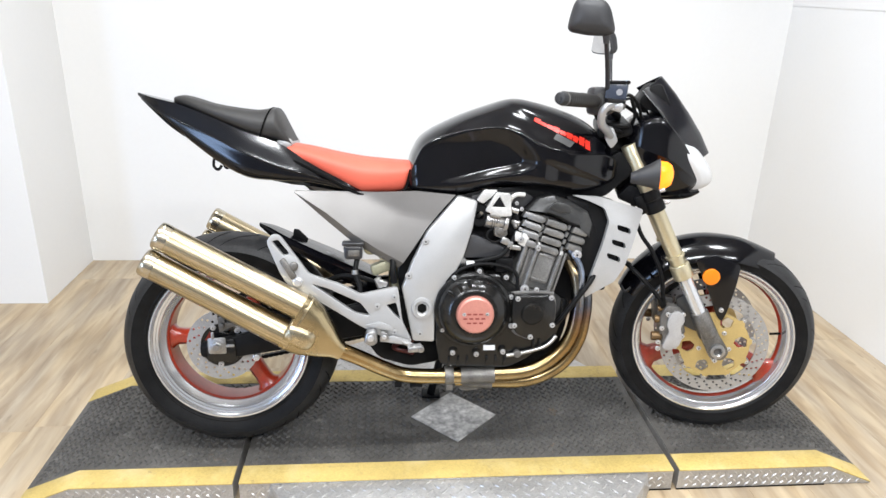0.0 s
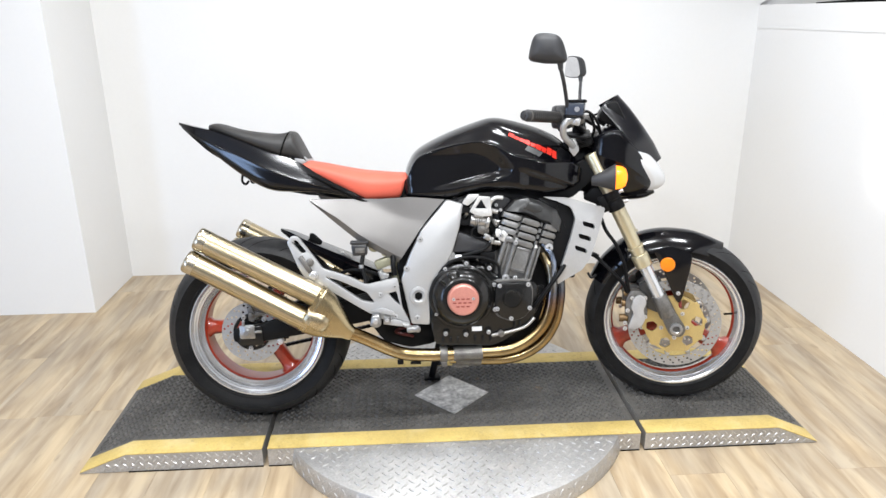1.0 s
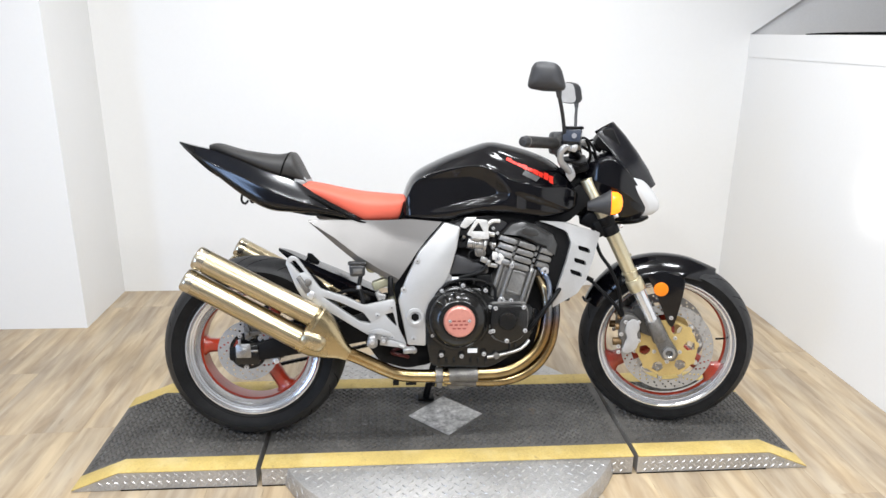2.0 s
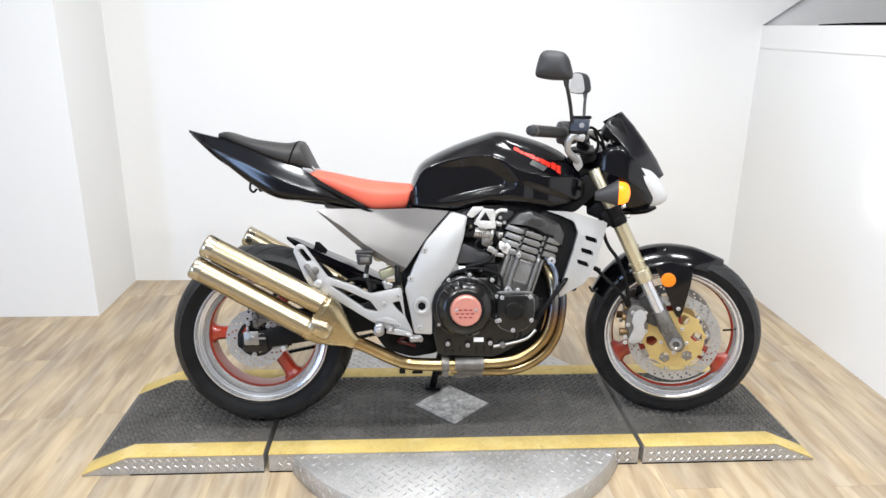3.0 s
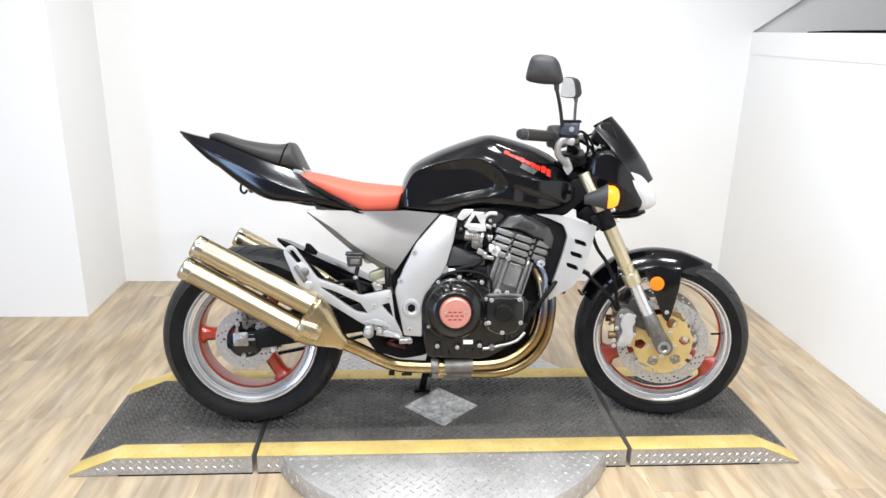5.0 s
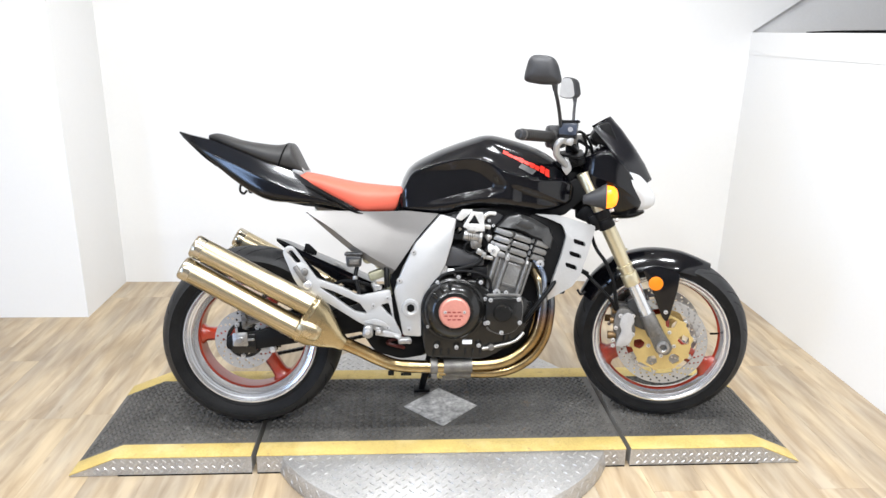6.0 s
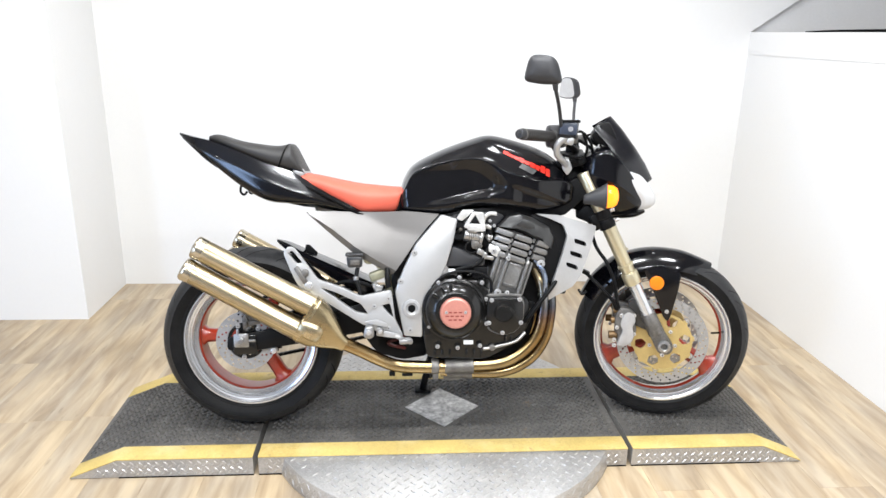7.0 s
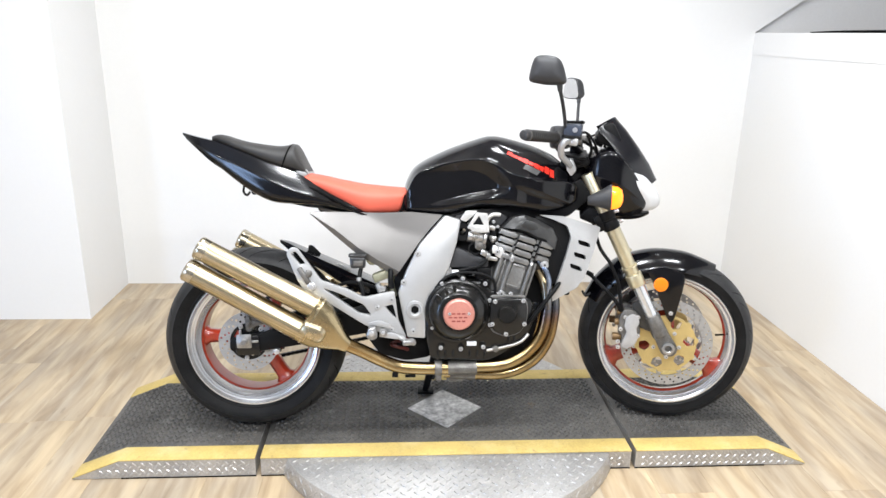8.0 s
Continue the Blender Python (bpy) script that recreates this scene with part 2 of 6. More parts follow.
M_BLINK = glow("lit_amber_lens", (1.0, 0.27, 0.015), 1.7, (0.6, 0.13, 0.005))
M_LAMP = glow("lit_headlight_lens", (1.0, 0.97, 0.92), 0.12, (0.42, 0.425, 0.435))


def smoked(name, colour, alpha):
    m = bpy.data.materials.new(name)
    m.use_nodes = True
    n, l = m.node_tree.nodes, m.node_tree.links
    b = n["Principled BSDF"]
    b.inputs["Base Color"].default_value = (*colour, 1)
    b.inputs["Roughness"].default_value = 0.26
    t, mix = n.new("ShaderNodeBsdfTransparent"), n.new("ShaderNodeMixShader")
    t.inputs[0].default_value = (0.5, 0.5, 0.52, 1)
    mix.inputs[0].default_value = alpha
    l.new(t.outputs[0], mix.inputs[1])
    l.new(b.outputs[0], mix.inputs[2])
    l.new(mix.outputs[0], n["Material Output"].inputs["Surface"])
    return m


M_SCREEN = smoked("smoked_screen", (0.006, 0.006, 0.008), 0.96)


def wood_material():
    m = bpy.data.materials.new("vinyl_wood_plank")
    m.use_nodes = True
    n, l = m.node_tree.nodes, m.node_tree.links
    b = n["Principled BSDF"]
    mp, info = n.new("ShaderNodeMapping"), n.new("ShaderNodeObjectInfo")
    mp.inputs["Scale"].default_value = (26, 3.0, 1)
    add = n.new("ShaderNodeVectorMath")
    mul = n.new("ShaderNodeVectorMath")
    mul.operation = "SCALE"
    mul.inputs[0].default_value = (37, 91, 13)
    l.new(info.outputs["Random"], mul.inputs["Scale"])
    place = n.new("ShaderNodeNewGeometry")
    l.new(place.outputs["Position"], add.inputs[0])
    l.new(mul.outputs[0], add.inputs[1])
    l.new(add.outputs[0], mp.inputs["Vector"])
    n1, n2 = n.new("ShaderNodeTexNoise"), n.new("ShaderNodeTexNoise")
    n1.inputs["Scale"].default_value, n1.inputs["Detail"].default_value, n1.inputs["Distortion"].default_value = 1.0, 7, 0.6
    l.new(mp.outputs[0], n1.inputs["Vector"])
    n2.inputs["Scale"].default_value, n2.inputs["Detail"].default_value = 1.0, 4
    mp2 = n.new("ShaderNodeMapping")
    mp2.inputs["Scale"].default_value = (9.5, 1.7, 1)
    l.new(add.outputs[0], mp2.inputs["Vector"])
    l.new(mp2.outputs[0], n2.inputs["Vector"])
    cr = n.new("ShaderNodeValToRGB")
    cr.color_ramp.elements[0].position, cr.color_ramp.elements[0].color = 0.30, (0.275, 0.207, 0.136, 1)
    cr.color_ramp.elements[1].position, cr.color_ramp.elements[1].color = 0.66, (0.455, 0.375, 0.27, 1)
    l.new(n1.outputs["Fac"], cr.inputs["Fac"])
    mr = n.new("ShaderNodeMapRange")
    mr.inputs["To Min"].default_value, mr.inputs["To Max"].default_value = 0.96, 1.04
    l.new(info.outputs["Random"], mr.inputs["Value"])
    mr2 = n.new("ShaderNodeMapRange")
    mr2.inputs["To Min"].default_value, mr2.inputs["To Max"].default_value = 0.82, 1.19
    l.new(n2.outputs["Fac"], mr2.inputs["Value"])
    mm = n.new("ShaderNodeMath")
    mm.operation = "MULTIPLY"
    l.new(mr.outputs[0], mm.inputs[0])
    l.new(mr2.outputs[0], mm.inputs[1])
    vm = n.new("ShaderNodeVectorMath")
    vm.operation = "SCALE"
    # broad bands that lean from honey to grey-brown
    hue = n.new("ShaderNodeMix")
    hue.data_type, hue.blend_type = "RGBA", "MULTIPLY"
    hue.inputs["Factor"].default_value = 1.0
    hr = n.new("ShaderNodeValToRGB")
    hr.color_ramp.elements[0].position, hr.color_ramp.elements[0].color = 0.36, (0.93, 0.94, 0.97, 1)
    hr.color_ramp.elements[1].position, hr.color_ramp.elements[1].color = 0.64, (1.05, 1.0, 0.90, 1)
    l.new(n2.outputs["Fac"], hr.inputs["Fac"])
    l.new(cr.outputs["Color"], hue.inputs["A"])
    l.new(hr.outputs["Color"], hue.inputs["B"])
    # short dark knots and ticks along the grain
    mp3, n3, tick, mix3 = n.new("ShaderNodeMapping"), n.new("ShaderNodeTexNoise"), n.new("ShaderNodeMapRange"), n.new("ShaderNodeMix")
    mp3.inputs["Scale"].default_value = (34, 9.0, 1)
    l.new(add.outputs[0], mp3.inputs["Vector"])
    l.new(mp3.outputs[0], n3.inputs["Vector"])
    n3.inputs["Scale"].default_value, n3.inputs["Detail"].default_value = 1.0, 3
    tick.inputs["From Min"].default_value, tick.inputs["From Max"].default_value, tick.inputs["To Max"].default_value = 0.66, 0.76, 0.5
    l.new(n3.outputs["Fac"], tick.inputs["Value"])
    mix3.data_type = "RGBA"
    l.new(tick.outputs["Result"], mix3.inputs["Factor"])
    l.new(hue.outputs["Result"], mix3.inputs["A"])
    mix3.inputs["B"].default_value = (0.17, 0.125, 0.08, 1)
    l.new(mix3.outputs["Result"], vm.inputs[0])
    l.new(mm.outputs[0], vm.inputs["Scale"])
    l.new(vm.outputs[0], b.inputs["Base Color"])
    b.inputs["Roughness"].default_value = 0.42
    bp = n.new("ShaderNodeBump")
    bp.inputs["Strength"].default_value, bp.inputs["Distance"].default_value = 0.12, 0.001
    l.new(n1.outputs["Fac"], bp.inputs["Height"])
    l.new(bp.outputs[0], b.inputs["Normal"])
    return m


M_WOOD = wood_material()


# ---- mesh helpers ----
def part(name, bm, material, parent=None, label="", angle=35):
    if len(bm.faces):
        bmesh.ops.recalc_face_normals(bm, faces=bm.faces)
    me = bpy.data.meshes.new(name)
    bm.to_mesh(me)
    bm.free()
    me.polygons.foreach_set("use_smooth", [True] * len(me.polygons))
    me.set_sharp_from_angle(angle=radians(angle))
    me.materials.append(material)
    ob = new(name, me)
    ob.parent = parent
    if label:
        tagged(ob, label)
    return ob


def raw(name, verts, faces, material, parent=None, label=""):
    me = bpy.data.meshes.new(name)
    me.from_pydata(verts, [], faces)
    me.materials.append(material)
    ob = new(name, me)
    ob.parent = parent
    if label:
        tagged(ob, label)
    return ob


def merged(*bms):
    out = bmesh.new()
    for b in bms:
        me = bpy.data.meshes.new("tmp")
        b.to_mesh(me)
        b.free()
        out.from_mesh(me)
        bpy.data.meshes.remove(me)
    return out


def soften(bm, width, angle=40, seg=2):
    es = [e for e in bm.edges if len(e.link_faces) == 2 and e.calc_face_angle(0) > radians(angle)]
    if es and width:
        bmesh.ops.bevel(bm, geom=es, offset=width, segments=seg, affect="EDGES", profile=0.5, clamp_overlap=True)
    return bm


def box(c, size, rot=(0, 0, 0), bevel=0.0):
    bm = bmesh.new()
    bmesh.ops.create_cube(bm, size=1)
    bm.transform(Matrix.Diagonal((*size, 1)))
    soften(bm, bevel)
    bm.transform(Matrix.Translation(c) @ Euler([radians(a) for a in rot]).to_matrix().to_4x4())
    return bm


def rounded(pts, r=0.01, k=3):
    """A closed outline with its corners rounded off."""
    out, n = [], len(pts)
    for i, p in enumerate(pts):
        p, a, b = Vector(p), Vector(pts[i - 1]), Vector(pts[(i + 1) % n])
        da, db = (a - p), (b - p)
        ra, rb = min(r, da.length * 0.45), min(r, db.length * 0.45)
        s, e = p + da.normalized() * ra, p + db.normalized() * rb
        for j in range(k + 1):
            f = j / k
            out.append(tuple(s * (1 - f) ** 2 + p * 2 * f * (1 - f) + e * f * f))
    return out


def circle(c, r, n=16, a0=0.0):
    return [(c[0] + r * math.cos(a0 + 2 * math.pi * i / n), c[1] + r * math.sin(a0 + 2 * math.pi * i / n)) for i in range(n)]


def prism(pts, v0, v1, holes=(), bevel=0.0):
    """An outline in the side plane (x, z), given thickness from y = v0 to v1."""
    bm = bmesh.new()
    if holes:
        edges = []
        for loop in (pts, *holes):
            vs = [bm.verts.new((p[0], v0, p[1])) for p in loop]
            edges += [bm.edges.new((vs[i - 1], vs[i])) for i in range(len(vs))]
        bmesh.ops.triangle_fill(bm, edges=edges, use_beauty=True)
    else:
        bm.faces.new([bm.verts.new((p[0], v0, p[1])) for p in pts])
    ret = bmesh.ops.extrude_face_region(bm, geom=bm.faces[:])
    bmesh.ops.translate(bm, vec=(0, v1 - v0, 0), verts=[g for g in ret["geom"] if isinstance(g, bmesh.types.BMVert)])
    bmesh.ops.recalc_face_normals(bm, faces=bm.faces)
    if not holes:
        soften(bm, bevel)
    return bm


def cyl(p0, p1, r0, r1=None, n=24, bevel=0.0):
    p0, p1 = Vector(p0), Vector(p1)
    bm = bmesh.new()
    bmesh.ops.create_cone(bm, cap_ends=True, segments=n, radius1=r0, radius2=r0 if r1 is None else r1, depth=(p1 - p0).length)
    soften(bm, bevel, 60)
    bm.transform(Matrix.Translation((p0 + p1) / 2) @ (p1 - p0).to_track_quat("Z", "Y").to_matrix().to_4x4())
    return bm


def spline(pts, k=6):
    pts = [Vector(p) for p in pts]
    out, n = [], len(pts)
    for i in range(n - 1):
        a, b, c, d = pts[max(i - 1, 0)], pts[i], pts[i + 1], pts[min(i + 2, n - 1)]
        for j in range(k):
            t = j / k
            out.append(0.5 * ((2 * b) + (c - a) * t + (2 * a - 5 * b + 4 * c - d) * t * t + (3 * b - a - 3 * c + d) * t ** 3))
    out.append(pts[-1])
    return out


def tube(pts, r, n=14, k=6, r1=None):
    """A round tube swept along a smooth line; r1: its radius at the end."""
    ps = spline(pts, k) if k > 1 else [Vector(p) for p in pts]
    bm, rings = bmesh.new(), []
    up = Vector((0.13, 0.97, 0.2))
    for i, p in enumerate(ps):
        d = (ps[min(i + 1, len(ps) - 1)] - ps[max(i - 1, 0)]).normalized()
        a = d.cross(up).normalized()
        b = d.cross(a)
        up = -b if b.dot(up) < 0 else b
        b = up
        a = b.cross(d).normalized()
        rr = r if r1 is None else r + (r1 - r) * i / (len(ps) - 1)
        rings.append([bm.verts.new(p + a * rr * math.cos(2 * math.pi * j / n) + b * rr * math.sin(2 * math.pi * j / n)) for j in range(n)])
    for q, s in zip(rings, rings[1:]):
        for j in range(n):
            bm.faces.new((q[j - 1], q[j], s[j], s[j - 1]))
    bm.faces.new(rings[0])
    bm.faces.new(rings[-1])
    return bm


def lathe(profile, c, n=72, closed=True):
    """Turns a profile of (radius, y) round the axle line through c."""
    bm, rings = bmesh.new(), []
    for i in range(n):
        a = 2 * math.pi * i / n
        rings.append([bm.verts.new((c[0] + r * math.cos(a), c[1] + y, c[2] + r * math.sin(a))) for r, y in profile])
    m = len(profile)
    for i in range(n):
        q, s = rings[i - 1], rings[i]
        for j in range(m if closed else m - 1):
            bm.faces.new((q[j], q[(j + 1) % m], s[(j + 1) % m], s[j]))
    return bm


def lofted(rings, caps=True):
    bm = bmesh.new()
    rows = [[bm.verts.new(p) for p in r] for r in rings]
    n = len(rows[0])
    for q, s in zip(rows, rows[1:]):
        for j in range(n):
            bm.faces.new((q[j - 1], q[j], s[j], s[j - 1]))
    if caps:
        bm.faces.new(rows[0])
        bm.faces.new(rows[-1])
    return bm


def body_section(st, shape, k=4):
    """One closed section. st: (u, bottom, top, half width, crease height); shape: half outline of (width share, height code)."""
    u, wb, wt, hw, wc = st
    half = []
    for a, h in shape:
        w = wb + (wc - wb) * h if h <= 1 else wc + (wt - wc) * (h - 1)
        half.append(Vector((u, -a * hw, w)))
    loop = half + [Vector((p.x, -p.y, p.z)) for p in reversed(half[1:-1])]
    n, out = len(loop), []
    for i in range(n):
        a, b, c, d = loop[i - 1], loop[i], loop[(i + 1) % n], loop[(i + 2) % n]
        for j in range(k):
            t = j / k
            out.append(0.5 * ((2 * b) + (c - a) * t + (2 * a - 5 * b + 4 * c - d) * t * t + (3 * b - a - 3 * c + d) * t ** 3))
    return out


def body(stations, shape, k=4, steps=4):
    sts = []
    n = len(stations)
    for i in range(n - 1):
        a, b, c, d = (np.array(stations[max(0, min(n - 1, q))], float) for q in (i - 1, i, i + 1, i + 2))
        for j in range(steps):
            t = j / steps
            sts.append(0.5 * ((2 * b) + (c - a) * t + (2 * a - 5 * b + 4 * c - d) * t * t + (3 * b - a - 3 * c + d) * t ** 3))
    sts.append(np.array(stations[-1], float))
    return [body_section(tuple(float(x) for x in s), shape, k) for s in sts]


# ---- the room ----
def slab(name, lo, hi, material, label, category="wall"):
    c = [(a + b) / 2 for a, b in zip(lo, hi)]
    ob = part(name, box(c, [b - a for a, b in zip(lo, hi)]), material)
    return tagged(ob, label, category, kind="structure")


YB, XR, XL, YL, TOP = 1.555, 1.70, -1.71, 1.05, 2.75
floor = slab("floor", (-4.1, -5.1, -0.12), (4.0, 2.6, -0.004), M_WOOD, "pale oak-look vinyl plank floor", "floor")
slab("wall_left", (-4.1, YL, 0), (XL, 1.70, TOP), M_WALL, "plain white painted wall projecting into the room")
wall_back = part("wall_back", prism([(XL, 0), (XR, 0), (XR, 1.415), (3.63, TOP), (XL, TOP)], YB, YB + 0.03), M_WALL)
tagged(wall_back, "plain white painted wall behind the display stand", "wall", kind="structure")
slab("wall_right", (XR, -3.4, 0), (XR + 0.11, YB, 1.297), M_WALL, "white half-height partition wall")
slab("trim", (XR - 0.003, -3.4, 1.297), (XR + 0.125, YB, 1.412), M_WALL, "white cap board along the partition", "trim")
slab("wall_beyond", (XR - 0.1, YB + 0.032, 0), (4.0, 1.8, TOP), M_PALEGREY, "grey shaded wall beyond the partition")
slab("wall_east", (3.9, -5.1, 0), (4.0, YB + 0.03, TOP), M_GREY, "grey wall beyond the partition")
slab("wall_west", (-4.1, -5.1, 0), (-4.0, YL, TOP), M_WALL, "plain white wall")
# unseen wall added behind the viewpoint, kept dark to dim reflections
slab("wall_rear", (-4.0, -5.1, 0), (3.9, -5.0, TOP), M_DIM, "unseen rear wall, dark grey to dim reflections")
slab("ceiling", (-4.1, -5.1, TOP), (4.0, 2.6, TOP + 0.1), M_CEIL, "flat white ceiling", "ceiling")
# unseen door frame, added to go with the blue daylight lamp
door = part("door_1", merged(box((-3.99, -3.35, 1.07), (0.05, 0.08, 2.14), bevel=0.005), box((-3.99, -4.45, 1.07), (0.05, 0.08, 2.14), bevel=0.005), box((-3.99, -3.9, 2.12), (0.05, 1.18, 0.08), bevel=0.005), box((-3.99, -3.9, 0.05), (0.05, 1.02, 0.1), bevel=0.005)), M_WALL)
tagged(door, "unseen white door frame, assumed for the daylight lamp", "door", kind="structure")
rail = part("cable", tube([(XR + 0.03, 1.09, 1.4145), (XR + 0.035, 1.0, 1.4165), (XR + 0.045, 0.85, 1.419), (XR + 0.06, 0.5, 1.4205), (XR + 0.05, 0.1, 1.4195), (XR + 0.05, -0.4, 1.419)], 0.0025, 8, r1=0.0085), M_DARK)
tagged(rail, "black cable lying along the partition's cap board", "cable")


# ---- the display stand ----
stand = new("display_stand")
tagged(stand, "low motorcycle turntable stand with black rubber deck and yellow edges", "stand")
CX, CY, HZ = -0.035, 0.03, 0.066
Y0, Y1 = -0.262, 0.323
X0, XK0, XS0, XS1, XK1, X1 = -1.238, -1.088, -0.655, 0.577, 1.034, 1.175


def deck_z(x):
    if x < XK0:
        return 0.006 + (HZ - 0.006) * (x - X0) / (XK0 - X0)
    if x > XK1:
        return 0.006 + (HZ - 0.006) * (X1 - x) / (X1 - XK1)
    return HZ


def treads(name, spots, length, width, height, put, material, parent, label=""):
    """Small raised bars; spots: (a, b, angle) on the surface, put: from (a, b, height) to the place."""
    verts, faces = [], []
    for a, b, ang in spots:
        c, s, i = math.cos(ang), math.sin(ang), len(verts)
        for p, q, h in ((-1, 0, 0), (0, -1, 0), (1, 0, 0), (0, 1, 0), (-0.55, 0, 1), (0, -0.4, 1), (0.55, 0, 1), (0, 0.4, 1)):
            p, q = p * length / 2, q * width / 2
            verts.append(put(a + p * c - q * s, b + p * s + q * c, h * height))
        faces += [(i + 4, i + 5, i + 6, i + 7)] + [(i + j, i + (j + 1) % 4, i + 4 + (j + 1) % 4, i + 4 + j) for j in range(4)]
    return tagged(raw(name, verts, faces, material, parent, label), kind="stuff")


def herringbone(a0, a1, b0, b1, step):
    """Places and angles of raised bars in a diagonal basket weave: each bar points at the side of the next."""
    out, n = [], int((a1 - a0 + b1 - b0) / step) + 2
    for i in range(n):
        for j in range(-n, n):
            a, b = a0 + (i - j) * step * 0.7071, b0 + (i + j) * step * 0.7071
            if a0 + step * 0.3 < a < a1 - step * 0.3 and b0 + step * 0.25 < b < b1 - step * 0.25:
                out.append((a, b, radians(45 if (i + j) % 2 else -45)))
    return out


GAP = 0.0085
LOW = 0.003
sections = ((X0, XS0 - GAP, [(X0, 0.0015), (XK0, LOW), (XS0 - GAP, LOW), (XS0 - GAP, HZ), (XK0, HZ), (X0, 0.006)]),
            (XS0 + GAP, XS1 - GAP, [(XS0 + GAP, LOW), (XS1 - GAP, LOW), (XS1 - GAP, HZ), (XS0 + GAP, HZ)]),
            (XS1 + GAP, X1, [(XS1 + GAP, LOW), (XK1, LOW), (X1, 0.0015), (X1, 0.006), (XK1, HZ), (XS1 + GAP, HZ)]))


def sheet(xa, xb, ya, yb, thick, lift):
    """A thin mat that follows the deck's top."""
    xs = sorted({xa, xb, *[x for x in (XK0, XK1) if xa < x < xb]})
    lower = [(x, deck_z(x) + lift) for x in xs]
    upper = [(x, deck_z(x) + lift + thick) for x in reversed(xs)]
    return prism(lower + upper, ya, yb)


for xa, xb, outline in sections:
    deck = part("deck_section", prism(outline, Y0 + 0.004, Y1 - 0.004), M_PLATE, stand, "aluminium tread plate body")
    part("rubber_mat", sheet(xa + 0.001, xb - 0.001, Y0 + 0.076, Y1 - 0.076, 0.003, 0.0), M_RUBBER, deck, "black ribbed rubber mat")
    part("yellow_edge", soften(sheet(xa, xb, Y0, Y0 + 0.075, 0.004, 0.0), 0.001), M_YELLOW, deck, "yellow painted safety edge")
    part("yellow_edge", soften(sheet(xa, xb, Y1 - 0.075, Y1, 0.004, 0.0), 0.001), M_YELLOW, deck, "yellow painted safety edge")
    spots = [s for s in herringbone(xa + 0.012, xb - 0.012, Y0 + 0.082, Y1 - 0.082, 0.0195)
             if abs(s[0] - CX) + abs(s[1] - CY) > 0.15]
    treads("tread_ribs", spots, 0.0225, 0.0080, 0.0054, lambda a, b, h: (a, b, deck_z(a) + 0.003 + h), M_RUBBER, deck)
    # black strip paints the shadow gap between deck and floor
    part("shade_strip", box(((max(xa, XK0) + min(xb, XK1)) / 2, Y0 + 0.004, 0.002), (min(xb, XK1) - max(xa, XK0), 0.003, 0.004)), M_DARK, deck, "dark strip painted for the shadow gap at the floor")
    side = [s for s in herringbone(xa + 0.012, xb - 0.012, 0.0, HZ + 0.004, 0.0185) if s[1] + 0.009 < deck_z(s[0])]
    treads("plate_treads", side, 0.0205, 0.0062, 0.0026, lambda a, b, h: (a, Y0 + 0.004 - h, b), M_TREAD, deck)

disc = part("turntable_disc", cyl((CX, CY, 0.001), (CX, CY, 0.060), 0.612, 0.602, 96, 0.002), M_PLATE, stand, "round aluminium tread plate base", angle=50)
rim_spots = [s for s in herringbone(CX - 0.6, CX + 0.6, CY - 0.6, CY + 0.6, 0.0285)
             if math.hypot(s[0] - CX, s[1] - CY) < 0.585 and not Y0 - 0.004 < s[1] < Y1 + 0.004]
treads("plate_treads", rim_spots, 0.0275, 0.0074, 0.0026, lambda a, b, h: (a, b, 0.060 + h), M_TREAD, disc)
edge_spots = [(i * 2 * math.pi * 0.607 / 140, b, radians(45 if (i + k) % 2 else -45)) for i in range(140) for k, b in enumerate((0.018, 0.042))]
treads("edge_treads", edge_spots, 0.026, 0.007, 0.0016,
       lambda a, b, h: (CX + (0.6115 - b * 0.17 + h) * math.cos(a / 0.607), CY + (0.6115 - b * 0.17 + h) * math.sin(a / 0.607), b), M_PLATE, disc)
cover = part("diamond_cover", soften(box((CX, CY, HZ + 0.0045), (0.19, 0.19, 0.004)), 0.001), mat("scuffed_cover_plate", (0.7, 0.69, 0.68), 0.5, 0.3, vary=0.5, big=26, fine=70, bump=0.15), None, "scuffed bare metal square cover plate")
cover.matrix_world = Matrix.Translation((CX, CY, 0)) @ Matrix.Rotation(radians(45), 4, "Z") @ Matrix.Translation((-CX, -CY, 0))
cover.parent = stand


# ---- the motorcycle ----
bike = new("motorcycle")
tagged(bike, "black motorcycle with coral seat and gold exhausts leaning on its stand", "motorcycle")
bike.matrix_world = Matrix.Translation((-0.001, -0.04, 0.071)) @ Matrix.Rotation(radians(-10.7), 4, "X") @ Matrix.Scale(0.9955, 4)
# steering: the fork, wheel, nose and bars are turned to the machine's right
AXIS = Vector((0.708, 0, 0.297))
STEER = Matrix.Translation(AXIS) @ Matrix.Rotation(radians(-15.2), 4, Vector((-0.407, 0, 0.914))) @ Matrix.Translation(-AXIS)


def steered(bm):
    bm.transform(STEER)
    return bm


def both(fn):
    """Near and far side of a symmetrical pair."""
    for sgn in (-1, 1):
        fn(sgn)


BOLTS = {}


